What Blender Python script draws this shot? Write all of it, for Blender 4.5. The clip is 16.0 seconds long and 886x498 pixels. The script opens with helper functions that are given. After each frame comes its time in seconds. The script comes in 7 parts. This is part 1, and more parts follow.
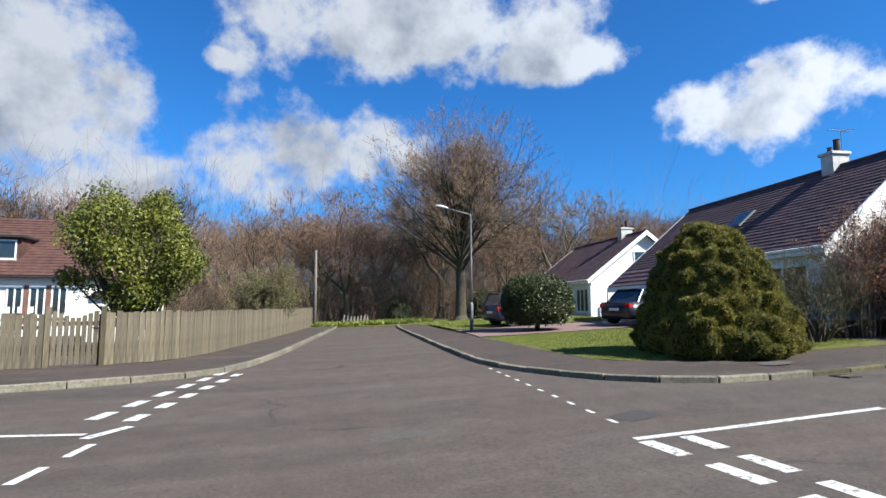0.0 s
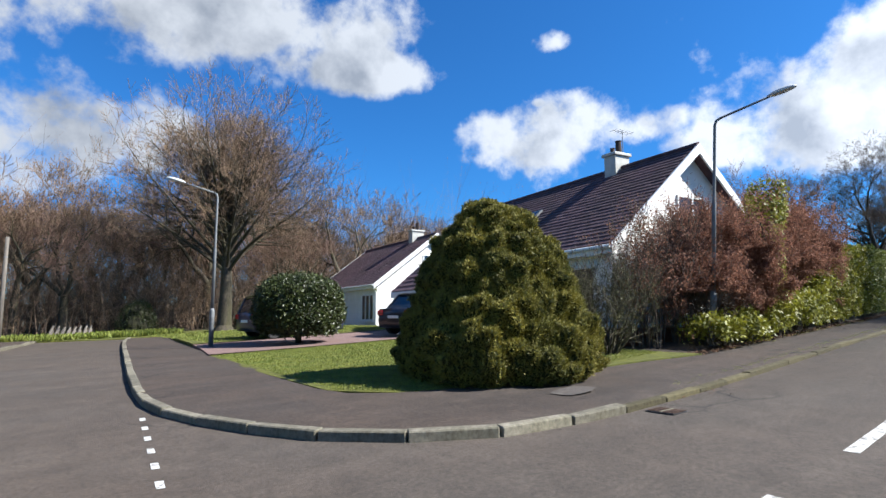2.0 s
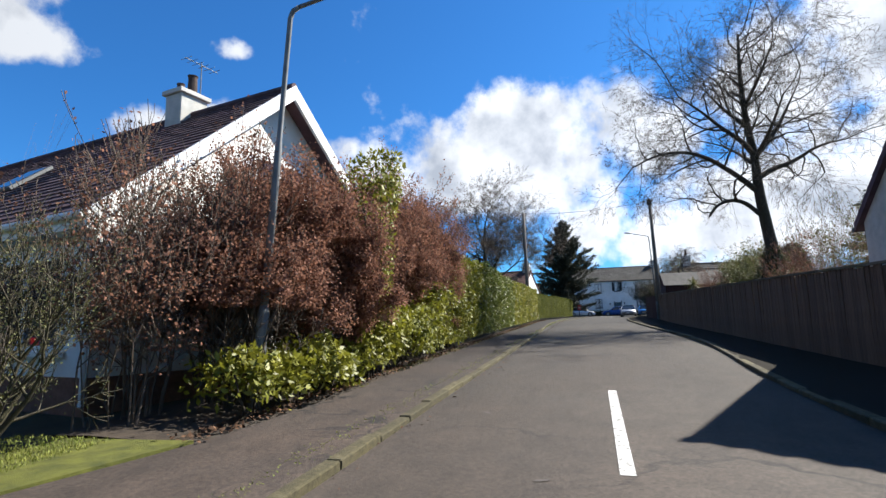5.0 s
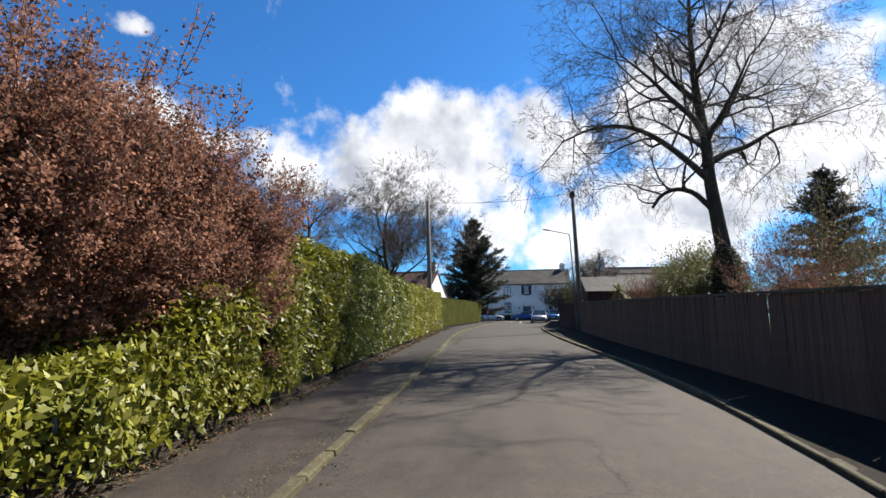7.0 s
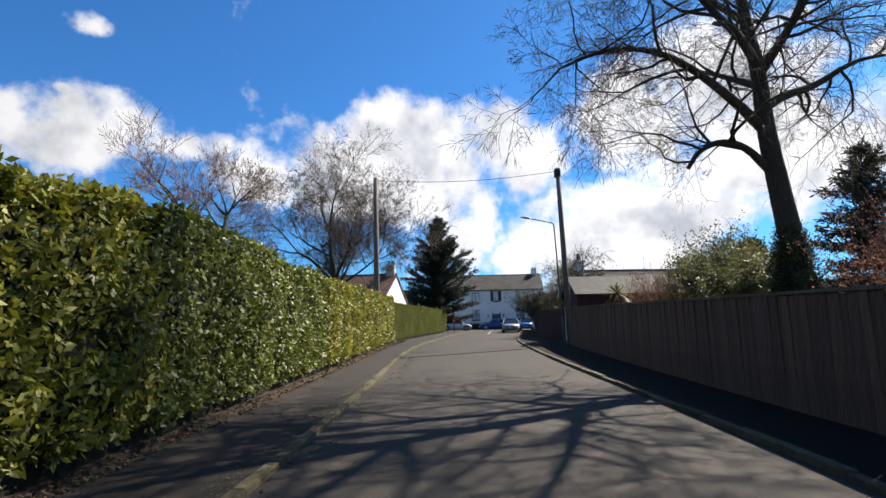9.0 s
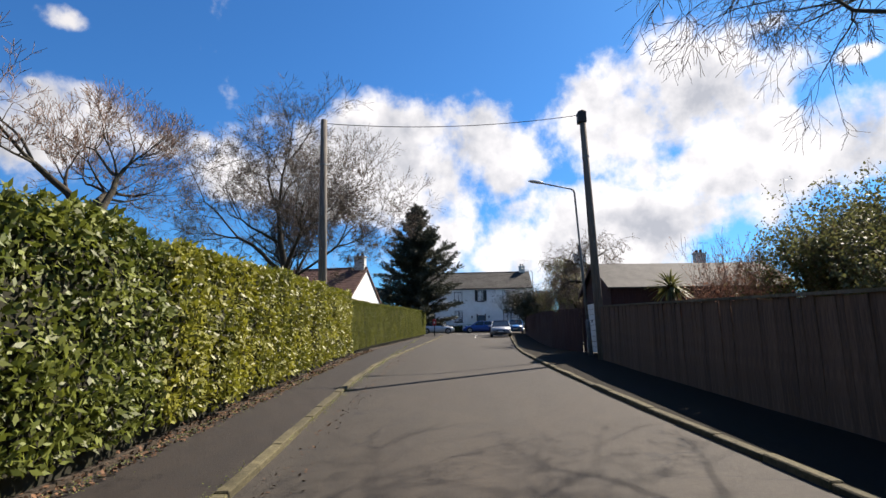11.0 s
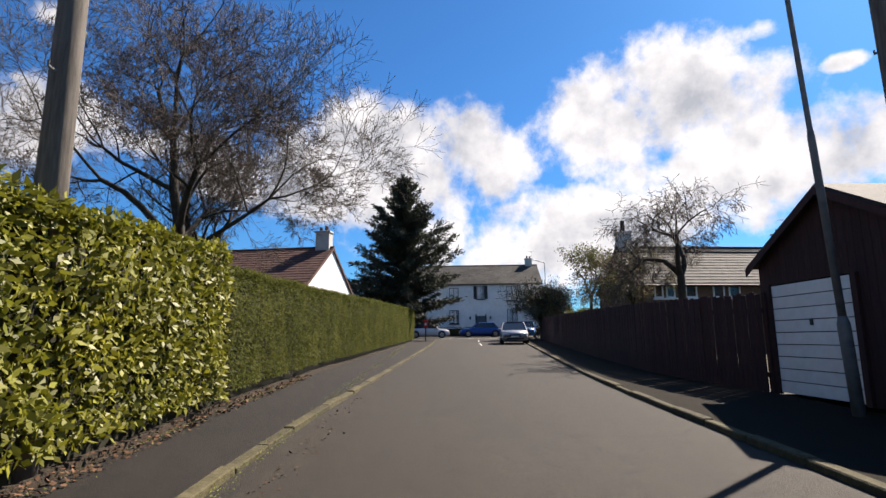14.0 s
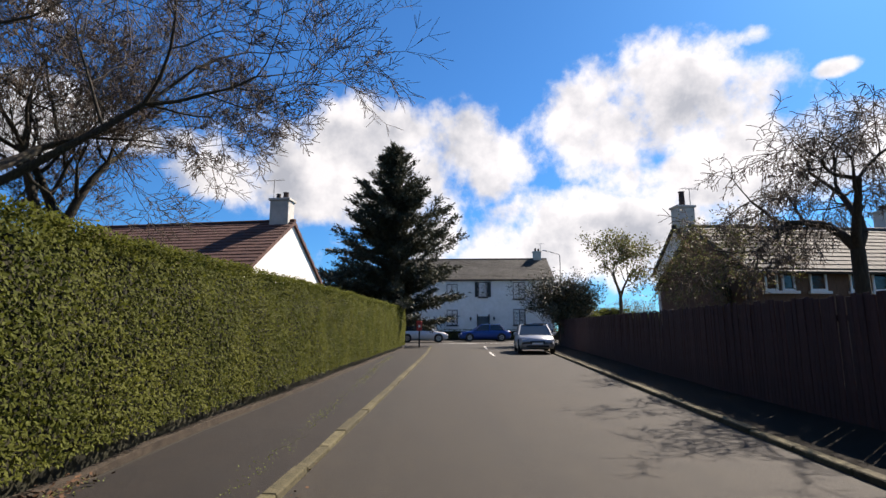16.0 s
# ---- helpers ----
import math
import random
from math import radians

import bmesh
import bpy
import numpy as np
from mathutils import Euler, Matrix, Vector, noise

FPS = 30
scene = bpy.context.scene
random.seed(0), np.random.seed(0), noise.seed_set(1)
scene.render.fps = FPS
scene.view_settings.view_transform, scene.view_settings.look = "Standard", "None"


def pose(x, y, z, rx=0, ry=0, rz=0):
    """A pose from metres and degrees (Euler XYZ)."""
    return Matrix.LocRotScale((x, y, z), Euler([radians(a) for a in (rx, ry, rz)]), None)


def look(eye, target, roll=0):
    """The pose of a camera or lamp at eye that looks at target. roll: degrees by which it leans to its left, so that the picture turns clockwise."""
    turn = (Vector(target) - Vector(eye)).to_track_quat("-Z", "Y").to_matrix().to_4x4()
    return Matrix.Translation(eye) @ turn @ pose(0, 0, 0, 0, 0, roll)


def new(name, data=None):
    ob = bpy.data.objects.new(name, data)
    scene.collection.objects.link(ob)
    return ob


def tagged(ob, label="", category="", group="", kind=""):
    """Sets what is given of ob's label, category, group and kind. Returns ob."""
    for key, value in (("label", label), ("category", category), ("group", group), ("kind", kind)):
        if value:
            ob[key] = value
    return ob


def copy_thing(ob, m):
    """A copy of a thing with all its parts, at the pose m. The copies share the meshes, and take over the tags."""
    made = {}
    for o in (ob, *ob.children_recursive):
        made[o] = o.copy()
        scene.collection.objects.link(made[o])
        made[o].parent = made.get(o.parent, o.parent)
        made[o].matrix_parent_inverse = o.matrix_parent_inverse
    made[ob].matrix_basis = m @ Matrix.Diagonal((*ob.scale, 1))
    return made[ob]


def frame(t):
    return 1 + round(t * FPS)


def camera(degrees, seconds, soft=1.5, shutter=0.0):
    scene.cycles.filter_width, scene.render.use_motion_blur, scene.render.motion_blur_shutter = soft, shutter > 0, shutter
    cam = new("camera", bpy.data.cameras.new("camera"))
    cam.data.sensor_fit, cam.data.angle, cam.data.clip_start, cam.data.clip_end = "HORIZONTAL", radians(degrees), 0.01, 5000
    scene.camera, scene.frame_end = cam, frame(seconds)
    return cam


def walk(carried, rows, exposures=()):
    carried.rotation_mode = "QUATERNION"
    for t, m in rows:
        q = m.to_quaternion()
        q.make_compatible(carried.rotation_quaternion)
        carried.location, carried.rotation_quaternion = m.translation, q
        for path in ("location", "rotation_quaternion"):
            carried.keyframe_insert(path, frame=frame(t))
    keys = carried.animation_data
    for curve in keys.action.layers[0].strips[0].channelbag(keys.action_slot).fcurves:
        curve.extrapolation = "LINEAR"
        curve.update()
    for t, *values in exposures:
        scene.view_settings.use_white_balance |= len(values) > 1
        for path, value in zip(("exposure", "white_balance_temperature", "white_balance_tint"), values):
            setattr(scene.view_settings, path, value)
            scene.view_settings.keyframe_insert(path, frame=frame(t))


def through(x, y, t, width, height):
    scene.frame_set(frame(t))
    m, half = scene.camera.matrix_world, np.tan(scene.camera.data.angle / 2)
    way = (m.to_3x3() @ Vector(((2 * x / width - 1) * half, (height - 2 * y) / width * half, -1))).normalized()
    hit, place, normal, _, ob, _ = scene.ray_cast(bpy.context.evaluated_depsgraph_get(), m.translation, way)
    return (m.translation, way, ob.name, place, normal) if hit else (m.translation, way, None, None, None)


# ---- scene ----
cam = camera(78.6, 16.0)
PATH = [
    (0, (-0.564, -0.345, 1.328), (0.128, 1.519, 1.539), -0.2),
    (0.5, (0.123, 0.519, 1.308), (0.943, 2.33, 1.53), -0.3),
    (1, (0.907, 1.309, 1.294), (1.88, 3.041, 1.522), -0.3),
    (1.5, (1.764, 2.025, 1.264), (2.902, 3.653, 1.5), -0.3),
    (2, (2.636, 2.643, 1.26), (3.937, 4.143, 1.501), -0.2),
    (2.5, (3.445, 2.973, 1.296), (4.894, 4.331, 1.537), -0.4),
    (3, (4.553, 3.36, 1.29), (6.132, 4.56, 1.55), -0.7),
    (3.5, (5.66, 3.678, 1.31), (7.358, 4.698, 1.582), -0.9),
    (4, (6.925, 3.826, 1.344), (8.719, 4.663, 1.624), -1.0),
    (4.5, (8.133, 3.929, 1.377), (10.001, 4.581, 1.664), -1.0),
    (5, (9.346, 4.027, 1.424), (11.259, 4.532, 1.72), -1.1),
    (5.2, (9.857, 4.068, 1.46), (11.782, 4.524, 1.756), -1.0),
    (7.3, (17.253, 4.299, 2.072), (19.224, 4.465, 2.371), -0.7),
    (7.5, (17.933, 4.264, 2.067), (19.903, 4.42, 2.373), -0.8),
    (8, (19.673, 4.253, 2.13), (21.645, 4.376, 2.441), -0.8),
    (8.5, (21.454, 4.241, 2.207), (23.426, 4.333, 2.522), -0.9),
    (9, (23.228, 4.202, 2.271), (25.201, 4.268, 2.59), -0.9),
    (9.2, (23.97, 4.159, 2.261), (25.942, 4.221, 2.589), -1.0),
    (11.3, (32.065, 4.385, 2.65), (34.039, 4.373, 2.971), -0.9),
    (11.5, (32.847, 4.388, 2.679), (34.821, 4.374, 3.001), -0.9),
    (12, (34.796, 4.414, 2.756), (36.77, 4.394, 3.077), -0.9),
    (12.5, (36.743, 4.464, 2.781), (38.716, 4.437, 3.106), -0.9),
    (13, (38.724, 4.51, 2.818), (40.697, 4.479, 3.144), -0.9),
    (13.5, (40.752, 4.551, 2.882), (42.724, 4.514, 3.208), -0.7),
    (14, (42.717, 4.648, 2.891), (44.689, 4.606, 3.219), -0.6),
    (14.5, (44.588, 4.852, 2.988), (46.56, 4.801, 3.317), -0.5),
    (15, (46.876, 4.84, 3.048), (48.848, 4.783, 3.376), -0.5),
    (15.5, (48.809, 4.797, 3.138), (50.781, 4.74, 3.467), -0.3),
    (16, (50.964, 4.788, 3.207), (52.935, 4.723, 3.537), -0.2),
]
walk(cam, [(t, look(eye, target, roll)) for t, eye, target, roll in PATH],
     [(0, 1.38, 5850, 10), (3.5, 1.42, 5900, 10), (5.5, 1.42, 6250, 11), (8.5, 1.4, 6550, 12), (11.5, 1.29, 6750, 15), (16, 1.25, 6800, 16)])

SKY_GAIN = 0.107
SUN_TO = Vector((0.4885, -0.553, 0.675)).normalized()

# ---- world: sky with cumulus clouds ----
world = bpy.data.worlds.new("world")
scene.world = world
world.use_nodes = True
wn, wl = world.node_tree.nodes, world.node_tree.links
for n in list(wn):
    wn.remove(n)


def wnode(kind, **kw):
    n = wn.new(kind)
    for k, v in kw.items():
        n.inputs[k].default_value = v
    return n


def wmath(op, a, b=None, clamp=False):
    n = wn.new("ShaderNodeMath")
    n.operation, n.use_clamp = op, clamp
    for i, v in enumerate((a, b)):
        if v is None:
            continue
        if isinstance(v, (int, float)):
            n.inputs[i].default_value = v
        else:
            wl.new(v, n.inputs[i])
    return n.outputs[0]


sky = wn.new("ShaderNodeTexSky")
sky.sky_type, sky.sun_disc = "NISHITA", False
sky.sun_elevation, sky.sun_rotation = radians(42.4), math.atan2(SUN_TO.x, SUN_TO.y)
sky.air_density, sky.dust_density, sky.ozone_density = 1.0, 0.4, 3.0
coord = wn.new("ShaderNodeTexCoord")
ray_way = coord.outputs["Generated"]
# cloud banks: azimuth (degrees to the left of +y), elevation, half width, half height (degrees), strength
CLOUDS = [
    (18.6, 18.2, 11.0, 9.6, 1.3),
    (13.2, 10.9, 10.4, 4.0, 1.0),
    (11.4, 20.1, 3.5, 2.4, 0.9),
    (-16.9, 29.1, 18.3, 6.5, 1.2),
    (-2.6, 15.5, 7.6, 5.5, 1.1),
    (-14.4, 16.6, 4.8, 4.1, 0.6),
    (-52.6, 18.0, 8.1, 4.4, 1.0),
    (-59.6, 18.4, 7.2, 1.8, 0.7),
    (-51.4, 21.6, 0.9, 0.6, 0.8),
    (-83.9, 18.3, 14.5, 6.6, 1.2),
    (-94.4, 19.5, 7.1, 4.4, 1.1),
    (-77.3, 16.3, 9.6, 4.4, 1.0),
    (-112.8, 24.1, 7.9, 4.8, 1.1),
    (-102.3, 10.1, 21.1, 5.4, 1.0),
    (-54.8, 19.3, 8.1, 3.2, 0.9),
    (-61.5, 18.6, 3.5, 0.9, 0.7),
    (-86.6, 17.6, 10.6, 7.4, 1.2),
    (-95.3, 18.6, 6.0, 6.0, 1.1),
    (-113.9, 21.9, 12.2, 6.8, 1.3),
    (-122.5, 16.2, 13.9, 4.6, 1.2),
    (-107.5, 10.9, 18.1, 3.9, 1.1),
    (-129.8, 22.7, 1.6, 0.8, 0.8),
    (-124.1, 26.8, 1.7, 0.9, 0.5),
    (-122.4, 24.8, 1.3, 0.5, 0.5),
    (-68.2, 16.0, 5.0, 2.5, 0.8),
    (3.1, 23.7, 1.5, 1.0, 0.6),
    (-52.8, 27.4, 1.9, 1.0, 0.6),
    (-29.7, 25.0, 11.6, 2.6, 1.1),
    (75, 30, 22, 9, 0.9), (140, 25, 25, 9, 1.0),
]
wob = wnode("ShaderNodeTexNoise", Scale=7.0, Detail=8.0, Roughness=0.58)
wl.new(ray_way, wob.inputs["Vector"])
fine = wnode("ShaderNodeTexNoise", Scale=22.0, Detail=8.0, Roughness=0.6)
wl.new(ray_way, fine.inputs["Vector"])
total = None
for az, el, hw, hh, power in CLOUDS:
    a, e = radians(az), radians(el)
    centre = Vector((-math.sin(a) * math.cos(e), math.cos(a) * math.cos(e), math.sin(e)))
    side = Vector((-math.cos(a), -math.sin(a), 0.0))
    over = centre.cross(side) * -1
    terms = []
    for axis, half in ((side, hw), (over, hh)):
        dot = wn.new("ShaderNodeVectorMath")
        dot.operation = "DOT_PRODUCT"
        wl.new(ray_way, dot.inputs[0])
        dot.inputs[1].default_value = axis
        off = axis.dot(centre)
        s = wmath("DIVIDE", wmath("SUBTRACT", dot.outputs["Value"], off), math.sin(radians(half)))
        terms.append(wmath("MULTIPLY", s, s))
    dot = wn.new("ShaderNodeVectorMath")
    dot.operation = "DOT_PRODUCT"
    wl.new(ray_way, dot.inputs[0])
    dot.inputs[1].default_value = centre
    front = wmath("GREATER_THAN", dot.outputs["Value"], 0.2)
    blob = wmath("SUBTRACT", 1.0, wmath("ADD", terms[0], terms[1]))
    blob = wmath("MULTIPLY", wmath("MAXIMUM", blob, -1.7), power)
    blob = wmath("SUBTRACT", wmath("MULTIPLY", wmath("ADD", blob, 1.7), front), 1.7)
    total = blob if total is None else wmath("MAXIMUM", total, blob)
rough = wmath("ADD", wmath("MULTIPLY", wmath("SUBTRACT", wob.outputs["Fac"], 0.5), 4.2),
              wmath("MULTIPLY", wmath("SUBTRACT", fine.outputs["Fac"], 0.5), 1.5))
density = wmath("ADD", total, rough)
cover = wn.new("ShaderNodeMapRange")
cover.interpolation_type = "SMOOTHSTEP"
cover.inputs["From Min"].default_value, cover.inputs["From Max"].default_value = -0.15, 0.85
wl.new(density, cover.inputs["Value"])
# thick middles and sides turned from the sun are greyer than the lit rims
shift = wn.new("ShaderNodeVectorMath")
shift.operation = "ADD"
shift.inputs[1].default_value = SUN_TO * 0.05
wl.new(ray_way, shift.inputs[0])
lit = wnode("ShaderNodeTexNoise", Scale=7.0, Detail=6.0, Roughness=0.55)
wl.new(shift.outputs[0], lit.inputs["Vector"])
relief = wmath("MULTIPLY", wmath("SUBTRACT", lit.outputs["Fac"], wob.outputs["Fac"]), 5.0)
thick = wn.new("ShaderNodeMapRange")
thick.inputs["From Min"].default_value, thick.inputs["From Max"].default_value = 0.2, 1.5
thick.inputs["To Min"].default_value, thick.inputs["To Max"].default_value = 1.0, 0.58
shape = wnode("ShaderNodeTexNoise", Scale=9.0, Detail=5.0, Roughness=0.5)
wl.new(ray_way, shape.inputs["Vector"])
wl.new(wmath("ADD", wmath("ADD", wmath("MULTIPLY", density, 0.62), relief), wmath("MULTIPLY", wmath("SUBTRACT", shape.outputs["Fac"], 0.5), 2.2)), thick.inputs["Value"])
white = wn.new("ShaderNodeMix")
white.data_type = "RGBA"
white.inputs["A"].default_value, white.inputs["B"].default_value = (0.36, 0.405, 0.475, 1), (0.93, 0.945, 0.96, 1)
wl.new(wmath("DIVIDE", wmath("SUBTRACT", thick.outputs["Result"], 0.5), 0.5, True), white.inputs["Factor"])
tint = wn.new("ShaderNodeMix")
tint.data_type, tint.blend_type = "RGBA", "MULTIPLY"
tint.inputs["Factor"].default_value = 1.0
tint.inputs["B"].default_value = (SKY_GAIN * 0.36, SKY_GAIN * 0.92, SKY_GAIN * 1.42, 1)
wl.new(sky.outputs["Color"], tint.inputs["A"])
blend = wn.new("ShaderNodeMix")
blend.data_type = "RGBA"
wl.new(cover.outputs["Result"], blend.inputs["Factor"])
wl.new(tint.outputs["Result"], blend.inputs["A"])
# clouds towards the sun are brighter than those away from it
toward = wn.new("ShaderNodeVectorMath")
toward.operation = "DOT_PRODUCT"
toward.inputs[1].default_value = Vector((SUN_TO.x, SUN_TO.y, 0)).normalized()
wl.new(ray_way, toward.inputs[0])
gain = wn.new("ShaderNodeMapRange")
gain.inputs["From Min"].default_value, gain.inputs["From Max"].default_value = -0.6, 0.7
gain.inputs["To Min"].default_value, gain.inputs["To Max"].default_value = 0.7, 1.18
wl.new(toward.outputs["Value"], gain.inputs["Value"])
cloud = wn.new("ShaderNodeVectorMath")
cloud.operation = "SCALE"
wl.new(white.outputs["Result"], cloud.inputs[0])
wl.new(gain.outputs["Result"], cloud.inputs["Scale"])
wl.new(cloud.outputs["Vector"], blend.inputs["B"])
back = wn.new("ShaderNodeBackground")
back.inputs["Strength"].default_value = 0.406
wl.new(blend.outputs["Result"], back.inputs["Color"])
out = wn.new("ShaderNodeOutputWorld")
wl.new(back.outputs["Background"], out.inputs["Surface"])

lamp = bpy.data.lights.new("sun", "SUN")
lamp.energy, lamp.angle, lamp.color = 5.0, radians(0.5), (1.0, 0.93, 0.81)
new("sun", lamp).matrix_world = look((0, 0, 60), Vector((0, 0, 60)) - SUN_TO)


# ---- materials ----
def ramp(nt, src, stops):
    r = nt.nodes.new("ShaderNodeValToRGB")
    els = r.color_ramp.elements
    while len(els) < len(stops):
        els.new(0.5)
    for el, (pos, col) in zip(els, stops):
        el.position, el.color = pos, (*col, 1)
    nt.links.new(src, r.inputs["Fac"])
    return r.outputs["Color"]


def material(name, stops, scale=4.0, detail=6.0, rough=0.8, bump=0.3, bump_scale=None, metal=0.0, spec=0.4,
             big=None, vary=0.0, island=False, coat=0.0, stretch=None, sheen=0.0, through=0.0):
    """Noise-driven colour between stops, a second broad tint, bump of its own size; vary: shift by object or island."""
    m = bpy.data.materials.new(name)
    m.use_nodes = True
    nt = m.node_tree
    p = nt.nodes["Principled BSDF"]
    co = nt.nodes.new("ShaderNodeTexCoord")
    vec = co.outputs["Object"]
    if stretch:
        mp = nt.nodes.new("ShaderNodeMapping")
        mp.inputs["Scale"].default_value = stretch
        nt.links.new(vec, mp.inputs["Vector"])
        vec = mp.outputs["Vector"]
    nz = nt.nodes.new("ShaderNodeTexNoise")
    nz.inputs["Scale"].default_value, nz.inputs["Detail"].default_value, nz.inputs["Roughness"].default_value = scale, detail, 0.6
    nt.links.new(vec, nz.inputs["Vector"])
    col = ramp(nt, nz.outputs["Fac"], stops)
    if big:
        b = nt.nodes.new("ShaderNodeTexNoise")
        b.inputs["Scale"].default_value, b.inputs["Detail"].default_value = big[0], 3.0
        nt.links.new(vec, b.inputs["Vector"])
        fac = ramp(nt, b.outputs["Fac"], [(0.35, (0, 0, 0)), (0.7, (1, 1, 1))])
        mx = nt.nodes.new("ShaderNodeMix")
        mx.data_type, mx.blend_type = "RGBA", "MULTIPLY"
        mx.inputs["B"].default_value = (*big[1], 1)
        nt.links.new(fac, mx.inputs["Factor"])
        nt.links.new(col, mx.inputs["A"])
        col = mx.outputs["Result"]
    if vary:
        rnd = nt.nodes.new("ShaderNodeNewGeometry").outputs["Random Per Island"] if island else nt.nodes.new("ShaderNodeObjectInfo").outputs["Random"]
        mr = nt.nodes.new("ShaderNodeMapRange")
        mr.inputs["To Min"].default_value, mr.inputs["To Max"].default_value = 1 - vary, 1 + vary
        nt.links.new(rnd, mr.inputs["Value"])
        hs = nt.nodes.new("ShaderNodeHueSaturation")
        nt.links.new(mr.outputs["Result"], hs.inputs["Value"])
        nt.links.new(col, hs.inputs["Color"])
        col = hs.outputs["Color"]
    nt.links.new(col, p.inputs["Base Color"])
    p.inputs["Roughness"].default_value, p.inputs["Metallic"].default_value = rough, metal
    p.inputs["Specular IOR Level"].default_value, p.inputs["Coat Weight"].default_value = spec, coat
    if bump:
        bn = nt.nodes.new("ShaderNodeTexNoise")
        bn.inputs["Scale"].default_value, bn.inputs["Detail"].default_value = bump_scale or scale * 6, 5.0
        nt.links.new(vec, bn.inputs["Vector"])
        bu = nt.nodes.new("ShaderNodeBump")
        bu.inputs["Strength"].default_value, bu.inputs["Distance"].default_value = bump, 0.02
        nt.links.new(bn.outputs["Fac"], bu.inputs["Height"])
        nt.links.new(bu.outputs["Normal"], p.inputs["Normal"])
    if through:
        tr = nt.nodes.new("ShaderNodeBsdfTranslucent")
        nt.links.new(col, tr.inputs["Color"])
        ms = nt.nodes.new("ShaderNodeMixShader")
        ms.inputs["Fac"].default_value = through
        nt.links.new(p.outputs["BSDF"], ms.inputs[1])
        nt.links.new(tr.outputs["BSDF"], ms.inputs[2])
        nt.links.new(ms.outputs["Shader"], nt.nodes["Material Output"].inputs["Surface"])
    return m


def glass(name, tint=(0.75, 0.8, 0.8)):
    m = bpy.data.materials.new(name)
    m.use_nodes = True
    nt = m.node_tree
    p = nt.nodes["Principled BSDF"]
    p.inputs["Base Color"].default_value = (0.02, 0.025, 0.03, 1)
    p.inputs["Roughness"].default_value, p.inputs["Specular IOR Level"].default_value = 0.04, 0.9
    co = nt.nodes.new("ShaderNodeTexCoord")
    nz = nt.nodes.new("ShaderNodeTexNoise")
    nz.inputs["Scale"].default_value = 1.5
    nt.links.new(co.outputs["Object"], nz.inputs["Vector"])
    bu = nt.nodes.new("ShaderNodeBump")
    bu.inputs["Strength"].default_value, bu.inputs["Distance"].default_value = 0.05, 0.02
    nt.links.new(nz.outputs["Fac"], bu.inputs["Height"])
    nt.links.new(bu.outputs["Normal"], p.inputs["Normal"])
    return m


M = {}
M["asphalt"] = material("asphalt", [(0.3, (0.05296, 0.04203, 0.03329)), (0.7, (0.08826, 0.07145, 0.05649))], 40, 8, 0.85, 0.5, 160, big=(0.45, (1.014, 0.9514, 0.8997)))
M["footway"] = material("footway_asphalt", [(0.3, (0.03028, 0.02284, 0.01865)), (0.7, (0.07067, 0.05408, 0.04197))], 30, 8, 0.9, 0.5, 120, big=(0.6, (1.108, 1.023, 0.9452)))
# footway asphalt again, its colour darkened to stand for the fence's shade
M["footway_shaded"] = material("shade_darkened_asphalt", [(0.3, (0.01023, 0.00825, 0.0066)), (0.7, (0.02227, 0.01848, 0.01403))], 30, 8, 0.95, 0.6, 120, big=(0.6, (0.99, 1.023, 0.825)), spec=0.1)
M["kerb"] = material("kerb_concrete", [(0.3, (0.098, 0.088, 0.064)), (0.7, (0.235, 0.212, 0.17))], 14, 8, 0.9, 0.5, 60, vary=0.25, big=(0.9, (0.5, 0.5, 0.3)))
M["kerb_old"] = material("mossy_old_kerb", [(0.3, (0.042, 0.036, 0.017)), (0.7, (0.112, 0.095, 0.052))], 14, 8, 0.95, 0.6, 60, vary=0.3, big=(0.9, (0.7188, 0.7142, 0.383)))
M["paint"] = material("road_paint", [(0.35, (0.085, 0.08, 0.07)), (0.48, (0.48, 0.47, 0.44))], 17, 12, 0.75, 0.3, 90)
M["grass"] = material("lawn_soil", [(0.3, (0.04405, 0.05195, 0.007675)), (0.7, (0.1234, 0.1279, 0.01918))], 5, 8, 0.95, 0.8, 90, big=(0.5, (0.9526, 0.918, 0.432)))
M["blade"] = material("grass_blade", [(0.3, (0.08392, 0.1221, 0.01332)), (0.7, (0.2278, 0.2442, 0.0444))], 3, 4, 0.7, 0.0, vary=0.3, island=True, through=0.25)
M["rough_grass"] = material("rough_ground", [(0.3, (0.0259, 0.0222, 0.01332)), (0.7, (0.0629, 0.0555, 0.0296))], 2, 8, 1.0, 0.8, 30, big=(0.2, (0.7, 0.85, 0.5)))
M["soil"] = material("soil", [(0.3, (0.02072, 0.0148, 0.00962)), (0.7, (0.0555, 0.0407, 0.02664))], 8, 8, 1.0, 0.8, 60)
M["harling"] = material("white_harling", [(0.3, (0.72, 0.71, 0.68)), (0.7, (0.83, 0.82, 0.79))], 3, 8, 0.9, 0.5, 70, big=(0.8, (0.9, 0.89, 0.85)))
M["white_paint"] = material("white_gloss_paint", [(0.3, (0.72, 0.72, 0.7)), (0.7, (0.82, 0.82, 0.8))], 6, 6, 0.45, 0.1, 30, big=(1.2, (0.9, 0.9, 0.86)))
M["roof_brown"] = material("brown_concrete_tile", [(0.3, (0.04718, 0.02809, 0.03205)), (0.7, (0.1041, 0.06383, 0.06848))], 3, 8, 0.85, 0.4, 60, vary=0.28, big=(0.7, (1.406, 1.294, 1.417)))
